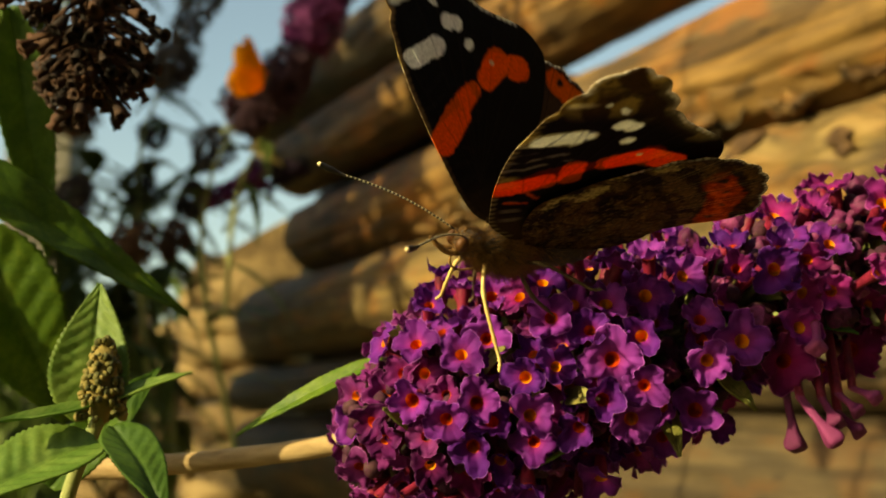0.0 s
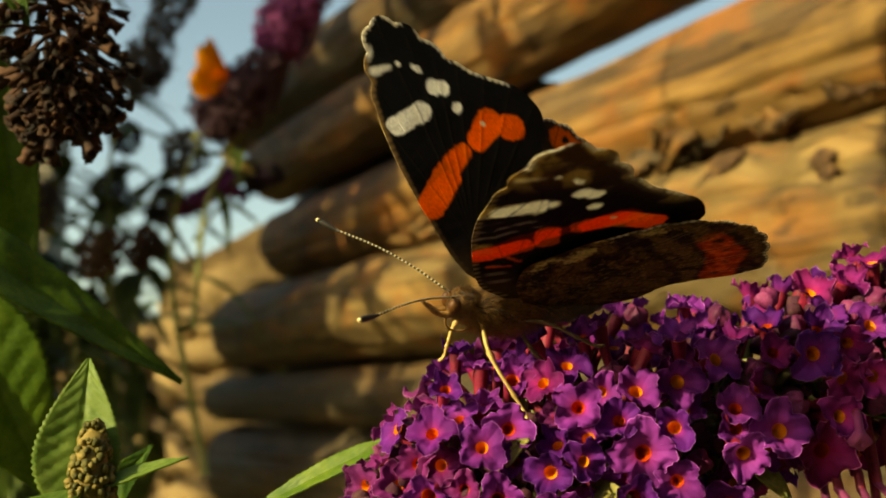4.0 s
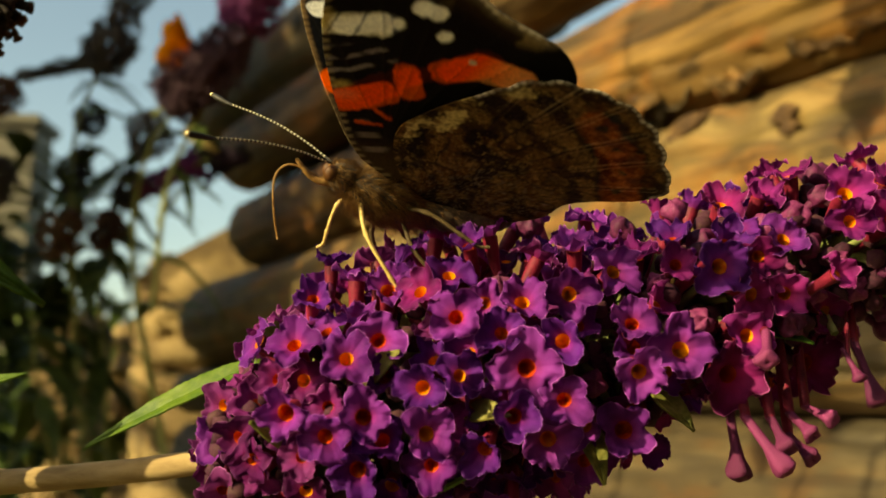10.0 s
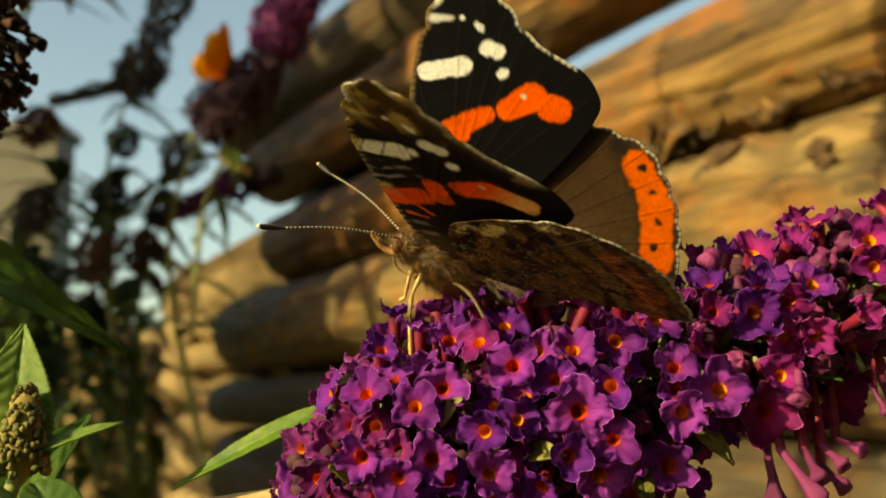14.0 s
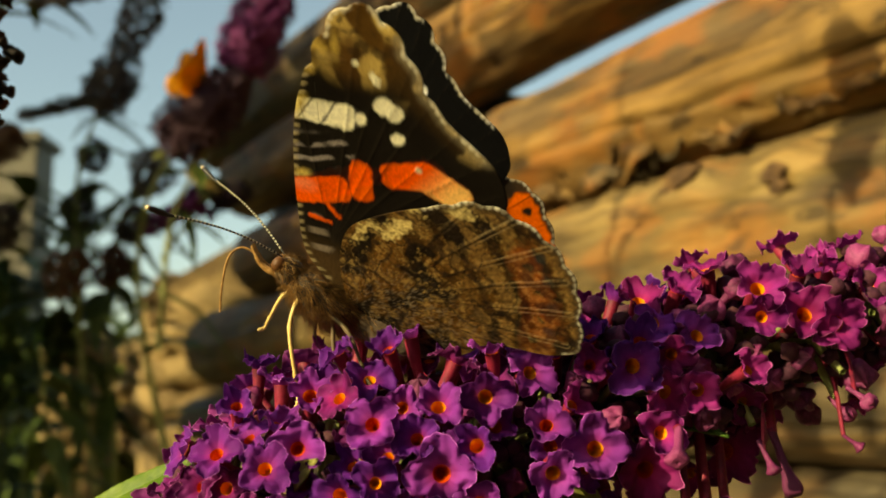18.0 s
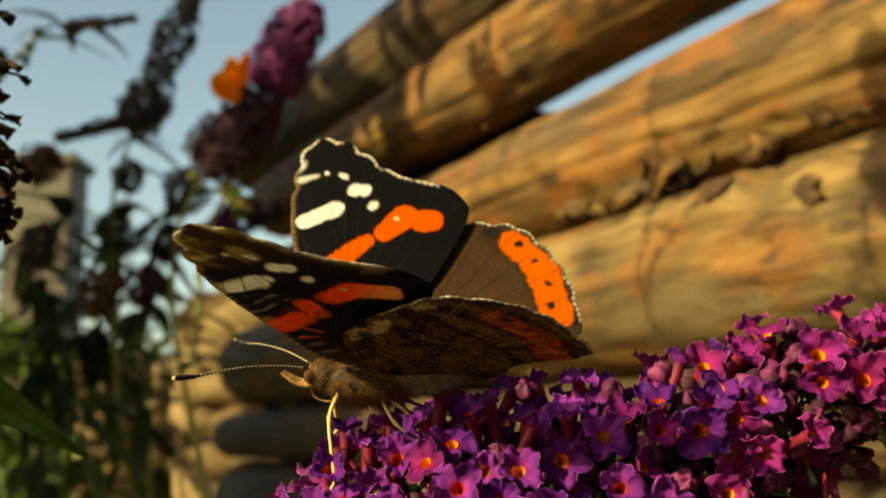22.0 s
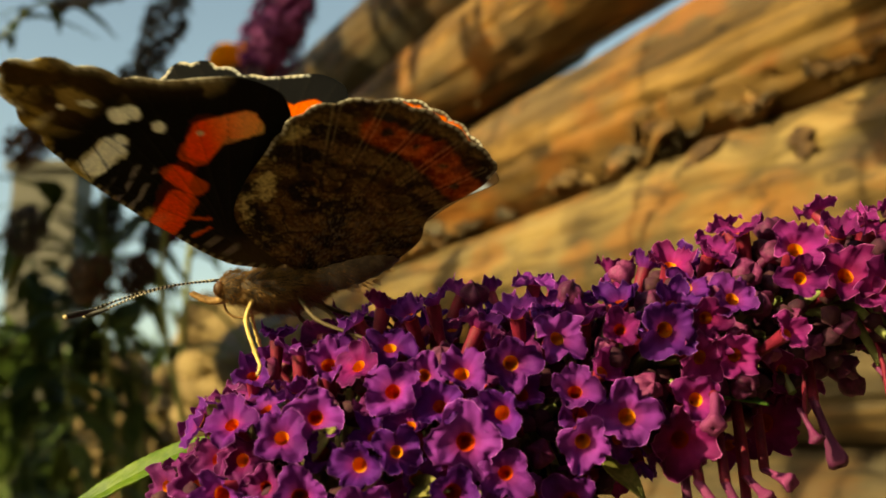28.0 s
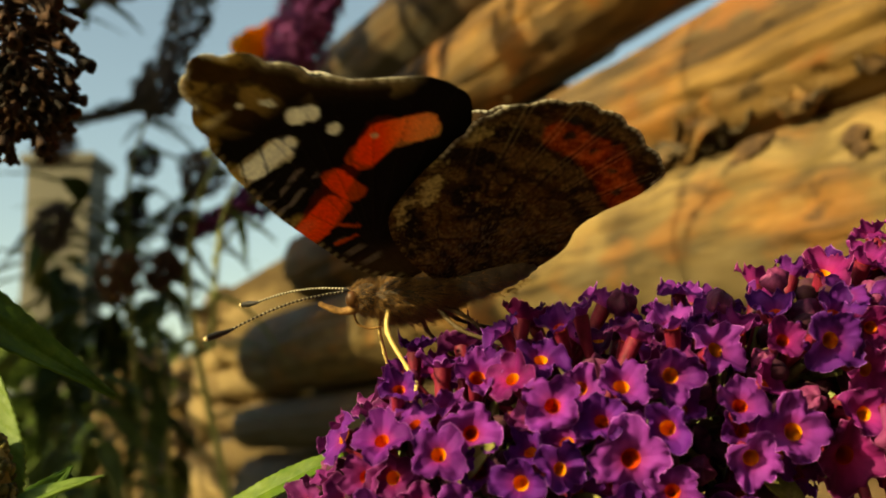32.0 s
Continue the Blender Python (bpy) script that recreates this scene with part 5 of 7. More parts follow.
def wing_mesh(name, outline, hinge, side, hind):
    """A wing lying flat, its hinge at the origin: x backwards, y outwards on its side. The pattern differs above and below."""
    n, rings = 380, 110
    first, last, waves, size = (0.28, 0.60, 7, 0.55) if not hind else (0.26, 0.66, 9, 0.38)
    line, inside = wing_line(outline, n, first, last, waves, size)
    s = (np.arange(rings + 1) / rings)[:, None, None] ** 0.85
    pts = (np.array(hinge) + (line[None] - np.array(hinge)) * s).reshape(-1, 2)
    a, b = pts[:, 0], pts[:, 1]
    edge = margin_distance(a, b, line[inside] if hind else line[: int(n * 0.66)])
    outer = (margin_distance(a, b, line[inside]) < 2.0).astype(float)
    hub, ends = ((3.2, 4.0), FORE_ENDS) if not hind else ((-3.4, 2.5), HIND_ENDS)
    far = np.clip((np.hypot(a - hinge[0], b - hinge[1]) - 7) / 4, 0, 1)
    rib = far * np.exp(-(np.maximum(0, veins(a, b, hub, ends, 0.0)) / 0.16) ** 2)
    r = np.hypot(a - hinge[0], b - hinge[1])
    z = 0.55 * np.sin(np.clip(r / 26, 0, 1) * 2.6) - 0.0018 * r * r * 0.4 + 0.10 * lattice(a * 0.35, b * 0.35, 51) * np.clip(r / 10, 0, 1)
    sheets, cols = [], []
    for sgn, under in ((1, False), (-1, True)):
        zz = z + sgn * (0.045 + (0.03 if not under else 0.045 if hind else 0.04) * rib)
        sheets.append(np.stack([-(a - hinge[0]), side * (b - hinge[1]), zz], 1) / 1000)
        cols.append(hind_pigment(a, b, edge, outer, under) if hind else fore_pigment(a, b, edge, under))
    both = np.sqrt(np.clip(cols[0], 0.002, 1) ** 1.5 * np.clip(cols[1], 0.002, 1) ** 0.5)
    verts = np.concatenate(sheets)
    m = (rings + 1) * n
    i, k = np.meshgrid(np.arange(rings), np.arange(n - 1), indexing="ij")
    q = (i * n + k).ravel()
    top = np.stack([q, q + n, q + n + 1, q + 1], 1)
    low = top[:, ::-1] + m
    e = rings * n + np.arange(n - 1)
    rim = np.stack([e, e + m, e + m + 1, e + 1], 1)
    faces = np.concatenate([top, low, rim])
    if side > 0:
        faces = faces[:, ::-1]
    me = bpy.data.meshes.new(name)
    me.vertices.add(len(verts))
    me.vertices.foreach_set("co", verts.ravel())
    me.loops.add(faces.size)
    me.loops.foreach_set("vertex_index", faces.ravel().astype(np.int32))
    me.polygons.add(len(faces))
    me.polygons.foreach_set("loop_start", np.arange(0, faces.size, 4, dtype=np.int32))
    me.polygons.foreach_set("use_smooth", np.ones(len(faces), dtype=bool))
    me.update(calc_edges=True)
    me.materials.append(WING)
    at = me.color_attributes.new("pigment", 'FLOAT_COLOR', 'POINT')
    rgba = np.concatenate([np.clip(np.concatenate(cols), 0.003, 1), np.ones((2 * m, 1))], 1)
    at.data.foreach_set("color", rgba.astype(np.float32).ravel())
    at = me.color_attributes.new("passing", 'FLOAT_COLOR', 'POINT')
    rgba[:, :3] = np.concatenate([both, both])
    at.data.foreach_set("color", rgba.astype(np.float32).ravel())
    return me


HINGE_FORE, HINGE_HIND = (0.0, 0.0010, 0.0012), (0.0026, 0.0010, 0.00065)


def hairs(count, center, size, length, seed):
    rr = random.Random(seed)
    vs, fs = [], []
    c = Vector(center)
    for _ in range(count):
        d = Vector((rr.gauss(0, 1), rr.gauss(0, 1), rr.gauss(0, 1))).normalized()
        p = c + Vector((d.x * size[0], d.y * size[1], d.z * size[2])) * 0.96
        g = (d * 0.7 + Vector((0.8, 0, -0.25)) + Vector((rr.uniform(-.3, .3), rr.uniform(-.3, .3), rr.uniform(-.3, .3)))).normalized()
        s = g.cross(Vector((rr.random(), rr.random(), rr.random()))).normalized() * 0.00003
        t = g.cross(s).normalized() * 0.00003
        q = p + g * length * rr.uniform(0.5, 1.2)
        k = len(vs)
        vs += [p + s, p - s * 0.5 + t, p - s * 0.5 - t, q]
        fs += [(k, k + 1, k + 3), (k + 1, k + 2, k + 3), (k + 2, k, k + 3)]
    return vs, fs


def leg_shape(length, knee, bow):
    """A thin jointed leg along +x, whose knee stands off towards +z."""
    line = bent([(0, 0, 0), (length * knee, 0, bow), (length * 0.72, 0, bow * 0.35), (length * 0.9, 0, 0), (length, 0, 0.0003)], 8)
    n = len(line)
    rad = [0.00023 - 0.00011 * i / n + (0.00008 if i in (8, 16, 24, 27, 30) else 0) for i in range(n)]
    return tube(line, rad, 8)


def build_butterfly():
    fly = thing("butterfly", "black butterfly with red bands and white spots, on a flower", "butterfly")
    parts = {}
    for side, key in ((-1, "near"), (1, "far")):
        fo = piece("forewing", wing_mesh("forewing", FORE, (0.0, 0.0), side, False), fly, Matrix.Translation((HINGE_FORE[0], side * HINGE_FORE[1], HINGE_FORE[2])), "black fore wing with red band and white spots")
        hi = piece("hindwing", wing_mesh("hindwing", HIND_NEAR if side < 0 else HIND_FAR, (-2.6, 0.0), side, True), fly, Matrix.Translation((HINGE_HIND[0], side * HINGE_HIND[1], HINGE_HIND[2])), "brown hind wing, orange-edged above, marbled below")
        parts["fore_" + key], parts["hind_" + key] = fo, hi
    thorax = piece("thorax", mesh("thorax", *blob((0.0002, 0, -0.0006), (0.0044, 0.0021, 0.0020), 14, 20, 0.1, 2.0), [CHITIN]), fly)
    piece("fur", mesh("fur", *hairs(4600, (0.0002, 0, -0.0006), (0.0044, 0.0021, 0.0020), 0.0016, 5), [HAIR]), thorax, label="brown hair")
    abd = bent([(0.003, 0, -0.0004), (0.006, 0, 0.0002), (0.009, 0, 0.0011), (0.0112, 0, 0.0019), (0.0125, 0, 0.0024)], 8)
    ar = [0.0014 + 0.0004 * math.sin(i / len(abd) * 3.0) - 0.0013 * (i / len(abd)) ** 3 + 0.00007 * math.cos(i * 1.6) for i in range(len(abd))]
    abdomen = piece("abdomen", mesh("abdomen", *tube(abd, ar, 16), [CHITIN]), fly)
    piece("fur", mesh("fur", *hairs(700, (0.006, 0, 0.0002), (0.0045, 0.0016, 0.0016), 0.0010, 6), [HAIR]), abdomen, label="brown hair")
    head = piece("head", mesh("head", *blob((-0.0041, 0, -0.0004), (0.0017, 0.0014, 0.0014), 10, 16, 0.1, 4.0), [CHITIN]), fly)
    piece("fur", mesh("fur", *hairs(1200, (-0.0042, 0, -0.0002), (0.0017, 0.0014, 0.0015), 0.0009, 7), [HAIR]), head, label="brown hair")
    for side in (-1, 1):
        piece("eye", mesh("eye", *blob((-0.0054, side * 0.00085, -0.0002), (0.00068, 0.00056, 0.00080), 10, 14), [EYE]), head, label="shiny brown eye")
        line = bent([(-0.0050, side * 0.0004, -0.0012), (-0.0066, side * 0.00045, -0.0013), (-0.0078, side * 0.0004, -0.0008), (-0.0086, side * 0.0003, -0.0003)], 6)
        piece("palp", mesh("palp", *tube(line, [0.0003, 0.00034, 0.00036, 0.00036, 0.00034, 0.00032] + [0.00027] * 6 + [0.0002] * 6 + [0.0001], 9), [HAIR]), head, label="pale hairy palp")
        # feelers: ringed black and pale, with a clubbed tip
        feeler = piece("antenna", mesh("antenna", *tube([(0.0128 * t / 30, 0, 0.0006 * math.sin(t / 30 * 3.1)) for t in range(31)], 0.00009, 8), [CLUB]), fly,
                       Matrix.Translation((-0.0056, side * 0.0006, 0.0006)))
        rings = [tube([(x, 0, 0.0006 * math.sin(x / 0.0128 * 3.1)), (x + 0.00018, 0, 0.0006 * math.sin((x + 0.00018) / 0.0128 * 3.1))], 0.000105, 8) for x in np.arange(0.0008, 0.0125, 0.00042)]
        piece("ring", mesh("ring", *joined(rings), [RINGS]), feeler, label="pale rings")["kind"] = "stuff"
        piece("club", mesh("club", *tube([(0.0122, 0, 0.00008), (0.0130, 0, 0), (0.0138, 0, 0), (0.0146, 0, 0), (0.0149, 0, 0)], [0.0001, 0.0002, 0.00029, 0.00028, 0.0002], 10), [CLUB]), feeler)
        piece("tip", mesh("tip", *blob((0.01495, 0, 0), (0.00022, 0.00021, 0.00021), 6, 8), [TIP]), feeler, label="pale tip")
        parts["antenna_near" if side < 0 else "antenna_far"] = feeler
        # fore and mid legs
        parts["leg_fore_near" if side < 0 else "leg_fore_far"] = piece("leg", mesh("leg", *leg_shape(0.0110 if side < 0 else 0.0066, 0.3, 0.0009), [LEG]), fly, aim((-0.0022, side * 0.0011, -0.0012), (-0.005 if side < 0 else -0.0034, side * 0.0022, -0.0095), (-1, 0, 0)), "straw-coloured jointed leg")
        parts["leg_mid_near" if side < 0 else "leg_mid_far"] = piece("leg", mesh("leg", *leg_shape(0.0100, 0.35, 0.0010), [DARKLEG]), fly, aim((0.0004, side * 0.0012, -0.0012), (0.004, side * 0.005, -0.008), (-1, 0, 0)), "thin brown jointed leg")
        piece("leg", mesh("leg", *leg_shape(0.0100, 0.35, 0.0010), [DARKLEG]), fly, aim((0.0018, side * 0.0012, -0.0012), (0.0085, side * 0.0045, -0.0055), (-1, 0, 0)), "thin brown jointed leg")
    line = bent([(0, 0, 0), (0.0020, 0, 0.0002), (0.0034, 0, 0.0001), (0.0041, 0, -0.0008), (0.0040, 0, -0.0022), (0.0030, 0, -0.0045), (0.0018, 0, -0.0066)], 8)
    parts["proboscis"] = piece("proboscis", mesh("proboscis", *tube(line, 0.00011, 8), [HAIR]), fly, pose(-0.0056, 0, -0.0011, 0, 0, 180), "thin curled tongue")
    return fly, parts


FLY, FLY_PARTS = build_butterfly()


# ---- the dry seed head close to the lens ----
def husk_shape(seed):
    """A dry split husk along +z: a narrow foot that swells and flares into ragged lips."""
    vs, fs, segs = [], [], 9
    prof = ((0.0, 0.00022), (0.0005, 0.00045), (0.0011, 0.00062), (0.0017, 0.00056), (0.0023, 0.00082), (0.0021, 0.00040), (0.0013, 0.00020))
    for i, (z, r) in enumerate(prof):
        for k in range(segs):
            a = 2 * math.pi * k / segs
            q = 1 + (0.45 if i > 2 else 0.2) * noise.noise(Vector((math.cos(a) * 1.7, math.sin(a) * 1.7, i * 0.6 + seed * 3)))
            vs.append((r * q * math.cos(a), r * q * math.sin(a), z + (0.0005 * noise.noise(Vector((a * 1.3, seed, 0))) if i == 4 else 0)))
    for i in range(len(prof) - 1):
        for k in range(segs):
            a, b = i * segs + k, i * segs + (k + 1) % segs
            fs.append((a, b, b + segs, a + segs))
    return vs, fs


def build_seed_head():
    rr = random.Random(8)
    head = thing("seed_head", "drooping dark brown dried seed head", "seed head")
    line = bent([(-0.030, 0.004, 0.060), (-0.020, 0.002, 0.036), (-0.0135, 0.0, 0.018), (-0.0115, 0.0, 0.004), (-0.0100, 0.0, -0.0045)], 12)
    piece("stem", mesh("stem", *tube(line, [0.0013 - 0.0009 * i / len(line) for i in range(len(line))], 8), [SEED]), head)
    caps = [mesh("capsule", *husk_shape(2.0 + i), [SEED]) for i in range(5)]
    stalks = []
    for i in range(330):
        t = rr.uniform(0.22, 1.0)
        c = Vector(line[int(t * (len(line) - 1))])
        a = rr.uniform(0, 6.28)
        lump = 0.72 + 0.45 * noise.noise(Vector((math.cos(a) * 1.6, math.sin(a) * 1.6, t * 5)))
        d = Vector((math.cos(a), 0.9 * math.sin(a), 0)) * (0.0125 * (0.30 + 0.70 * math.sqrt(rr.random())) * (1.1 - 0.5 * max(0, t - 0.6) / 0.4) * lump) + Vector((0, 0, -0.0040 * rr.random() - 0.001 * t))
        stalks.append(tube([c, c + d * 0.5 + Vector((0, 0, 0.0008)), c + d], [0.00034, 0.00024, 0.00018], 5, False))
        for _ in range(1 if i % 3 else 2):
            p = c + d * rr.uniform(0.7, 1.0) + Vector((rr.uniform(-1, 1), rr.uniform(-1, 1), rr.uniform(-1, 1))) * 0.0006
            way_out = (d.normalized() + Vector((rr.uniform(-0.6, 0.6), rr.uniform(-0.6, 0.6), rr.uniform(-1.2, 0.2)))).normalized()
            piece("capsule", rr.choice(caps), head, Matrix.Translation(p) @ way_out.to_track_quat("Z", "Y").to_matrix().to_4x4() @ Matrix.Scale(rr.uniform(0.7, 1.2), 4))
    tagged(piece("stalk", mesh("stalk", *joined(stalks), [SEED]), head), "dry brown stalks", kind="stuff")
    for k, q in enumerate(((-0.017, -0.004, 0.012), (-0.013, -0.006, 0.006), (-0.022, 0.0, 0.004))):
        place_leaf(head, Vector(q) + Vector((-0.004, 0, 0.007)), q, 0.0035, (0.3, -1, 0.3), 40 + k, LEAF, droop=0.1)
    return head


SEED_HEAD = build_seed_head()


# ---- the bush behind ----
def spike_shape(seed, length, radius, count, petal, form):
    """Many small blunt blossoms or capsules round an axis along +z."""
    rr = random.Random(seed)
    lots = [blob((0, 0, length * 0.45), (radius * 0.60, radius * 0.60, length * 0.44), 12, 14, 0.25, seed)] if form == "cone" else []
    for i in range(int(count * (1.7 if form == "cone" else 1.25))):
        t = rr.random()
        if form == "cone":
            prof = (0.72 + 0.28 * math.sin(min(1, t * 3) * 1.57)) * math.sqrt(max(0.02, 1 - max(0, (t - 0.45) / 0.58) ** 2))
        elif form == "fat":
            prof = math.sqrt(max(0.05, 1 - (2 * t - 0.95) ** 2))
        else:
            prof = (1.0 - 0.5 * t) * (0.86 + 0.14 * math.cos(t * length / radius * 2.2))
        r = radius * prof * (0.35 + 0.65 * math.sqrt(rr.random())) * rr.uniform(0.85, 1.12)
        a = rr.uniform(0, 6.28)
        r *= 1 + (0.5 if form == "fat" else 0.25) * noise.noise(Vector((math.cos(a) * 1.4, math.sin(a) * 1.4, t * 2.5 + seed)))
        c = Vector((r * math.cos(a), r * math.sin(a), t * length))
        s = petal * (rr.uniform(0.45, 0.95) if form == "cone" else rr.uniform(0.5, 1.05))
        n = Vector((math.cos(a), math.sin(a), 0.3 + rr.uniform(-0.5, 0.5))).normalized()
        x = n.cross(Vector((0, 0, 1))).normalized()
        y = n.cross(x)
        tip = [c + (x * math.cos(b) + y * math.sin(b)) * s * (1.0 if k % 2 else 0.5) + n * s * (0.3 if k % 2 else 0.05) for k, b in enumerate([math.pi / 4 * q for q in range(8)])]
        lots.append(([c - n * s * 0.9, c + n * s * 0.1] + tip, [(1, 2 + k, 2 + (k + 1) % 8) for k in range(8)] + [(0, 2 + (k + 1) % 8, 2 + k) for k in range(8)]))
    return joined(lots)


def build_spike_far(name, base, tip, radius, mat, label, count, petal, seed, form):
    base, tip = Vector(base), Vector(tip)
    length = (tip - base).length
    flower = "flower" in name
    ob = thing(name, label, "flower" if flower else "seed spike", m=Matrix.Translation(base) @ (tip - base).to_track_quat("Z", "Y").to_matrix().to_4x4())
    piece("stem", mesh("stem", *tube([(0, 0, -length * 0.15), (0, 0, 0), (0.002, 0, length * 0.5), (0, 0, length * 0.97)], [0.002, 0.002, 0.0016, 0.0006], 8), [STEM if flower else SEED_FAR]), ob)
    piece("blossom" if flower else "capsule", mesh("blossom", *spike_shape(seed, length, radius, count, petal, form), [mat]), ob)
    return ob


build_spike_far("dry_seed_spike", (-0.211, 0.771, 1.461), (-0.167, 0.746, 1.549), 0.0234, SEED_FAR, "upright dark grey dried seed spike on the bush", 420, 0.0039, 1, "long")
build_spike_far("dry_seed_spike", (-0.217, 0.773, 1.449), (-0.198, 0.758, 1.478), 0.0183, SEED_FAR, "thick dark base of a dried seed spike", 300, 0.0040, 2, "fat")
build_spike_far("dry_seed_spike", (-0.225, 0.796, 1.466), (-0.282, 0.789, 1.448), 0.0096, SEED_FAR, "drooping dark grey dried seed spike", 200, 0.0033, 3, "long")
build_spike_far("flower_spike", (-0.094, 0.648, 1.435), (-0.063, 0.629, 1.486), 0.0191, BLOOM_FAR, "far purple flower spike of the butterfly bush", 760, 0.0036, 4, "cone")
build_spike_far("flower_spike", (-0.136, 0.656, 1.388), (-0.086, 0.637, 1.429), 0.0205, BLOOM_DULL, "faded purple and brown flower spike under the orange butterfly", 640, 0.0036, 5, "cone")
build_spike_far("flower_spike", (-0.129, 0.729, 1.371), (-0.170, 0.724, 1.349), 0.0123, BLOOM_FAR, "drooping purple flower spike of the butterfly bush", 300, 0.0034, 6, "long")
build_spike_far("flower_spike", (-0.133, 0.749, 1.374), (-0.100, 0.738, 1.379), 0.0156, BLOOM_DULL, "faded brownish purple flower spike by the log ends", 260, 0.0041, 7, "long")
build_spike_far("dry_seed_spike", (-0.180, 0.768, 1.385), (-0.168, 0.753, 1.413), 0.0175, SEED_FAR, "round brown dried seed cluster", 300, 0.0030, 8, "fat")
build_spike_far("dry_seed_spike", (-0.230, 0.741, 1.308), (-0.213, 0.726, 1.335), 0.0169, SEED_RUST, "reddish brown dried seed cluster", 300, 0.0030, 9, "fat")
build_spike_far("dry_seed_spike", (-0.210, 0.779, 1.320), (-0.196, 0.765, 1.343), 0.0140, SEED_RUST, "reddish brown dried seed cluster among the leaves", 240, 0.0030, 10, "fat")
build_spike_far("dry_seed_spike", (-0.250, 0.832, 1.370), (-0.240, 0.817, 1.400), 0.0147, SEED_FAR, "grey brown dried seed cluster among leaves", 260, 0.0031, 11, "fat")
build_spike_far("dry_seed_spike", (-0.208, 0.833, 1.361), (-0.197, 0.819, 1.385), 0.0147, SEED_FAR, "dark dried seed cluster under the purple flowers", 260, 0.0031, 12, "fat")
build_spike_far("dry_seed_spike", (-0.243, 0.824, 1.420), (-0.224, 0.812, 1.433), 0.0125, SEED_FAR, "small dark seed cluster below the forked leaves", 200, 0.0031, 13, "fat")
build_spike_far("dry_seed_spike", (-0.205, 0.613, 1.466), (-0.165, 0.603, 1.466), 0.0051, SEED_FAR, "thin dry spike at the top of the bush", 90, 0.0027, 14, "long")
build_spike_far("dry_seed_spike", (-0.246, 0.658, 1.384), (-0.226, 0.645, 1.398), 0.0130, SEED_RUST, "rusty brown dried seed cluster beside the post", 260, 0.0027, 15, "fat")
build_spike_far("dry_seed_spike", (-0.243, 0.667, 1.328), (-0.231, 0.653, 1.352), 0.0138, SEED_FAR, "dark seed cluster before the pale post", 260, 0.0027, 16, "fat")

BUSH_RANDOM = random.Random(21)
BUSH_LEAF = [mesh("leaf", *leaf_shape(0.105, 0.026 + 0.003 * i, 0.35 + 0.1 * i, 0.2, 0.02, 14, 7, 30 + i, 0.02, 0.0004), [LEAF_FAR]) for i in range(4)]


def build_branch(points, radius, leaves, label, spread=1.0):
    """A branch of the bush with opposite drooping leaves."""
    rr = BUSH_RANDOM
    branch = thing("bush_branch", label, "branch", "branches of the bush")
    line = bent(points, 10)
    n = len(line)
    piece("stem", mesh("stem", *tube(line, [radius * (1 - 0.6 * i / n) for i in range(n)], 7), [STEM]), branch)
    for i in range(leaves):
        p = line[int((0.12 + 0.86 * (i // 2 + rr.random() * 0.5) / (leaves / 2)) * (n - 1)) % n]
        a = rr.uniform(0, 3.14) + (math.pi if i % 2 else 0)
        d = Vector((math.cos(a), 0.7 * math.sin(a), rr.uniform(-0.5, 0.45)))
        s = rr.uniform(0.6, 1.15) * spread
        m = aim(p, p + d, (rr.uniform(-0.3, 0.3), -0.2, 1)) @ Matrix.Scale(s, 4)
        piece("leaf", rr.choice(BUSH_LEAF), branch, m)
    return branch


def build_fork(base, *tips):
    """Drooping leaflets where a branch forks."""
    fork = thing("bush_twig", "forked twig with narrow drooping leaves", "twig")
    for i, q in enumerate(tips):
        length = (Vector(q) - Vector(base)).length
        piece("leaf", mesh("leaf", *leaf_shape(length, length * 0.24, 0.35, 0.2, 0.02, 12, 7, i, 0.02, 0.0003), [LEAF_FAR]), fork, aim(base, q) @ pose(0, 0, 0, 0, -16, 0))



build_branch([(-0.222, 0.826, 1.165), (-0.233, 0.806, 1.282), (-0.235, 0.787, 1.399), (-0.213, 0.776, 1.462)], 0.0026, 13, "green branch of the bush with a dried seed spike", 0.50)
build_branch([(-0.144, 0.743, 1.170), (-0.168, 0.722, 1.298), (-0.162, 0.711, 1.365), (-0.141, 0.703, 1.406)], 0.0026, 5, "green branch of the bush with faded flowers", 0.56)
build_branch([(-0.142, 0.676, 1.264), (-0.134, 0.664, 1.341), (-0.115, 0.657, 1.382), (-0.094, 0.648, 1.435)], 0.0020, 8, "thin branch of the bush with a purple spike", 0.43)
build_branch([(-0.304, 0.898, 1.160), (-0.289, 0.883, 1.251), (-0.275, 0.875, 1.296), (-0.269, 0.869, 1.337)], 0.0030, 25, "leafy branch at the back of the bush", 0.68)
build_branch([(-0.219, 0.867, 1.161), (-0.221, 0.857, 1.223), (-0.226, 0.845, 1.293), (-0.226, 0.838, 1.337)], 0.0030, 18, "leafy branch of the bush with brown seeds", 0.68)
build_branch([(-0.259, 0.888, 1.160), (-0.249, 0.873, 1.250), (-0.257, 0.859, 1.331), (-0.242, 0.845, 1.416)], 0.0026, 34, "leafy green branch in the middle of the bush", 0.62)
build_branch([(-0.296, 0.770, 1.320), (-0.279, 0.763, 1.360), (-0.263, 0.761, 1.376), (-0.251, 0.758, 1.392)], 0.0020, 17, "leafy branch with long drooping leaves", 0.62)
build_branch([(-0.260, 0.621, 1.423), (-0.239, 0.616, 1.449), (-0.219, 0.613, 1.466), (-0.199, 0.613, 1.467)], 0.0016, 11, "thin leafy branch at the top of the bush", 0.34)
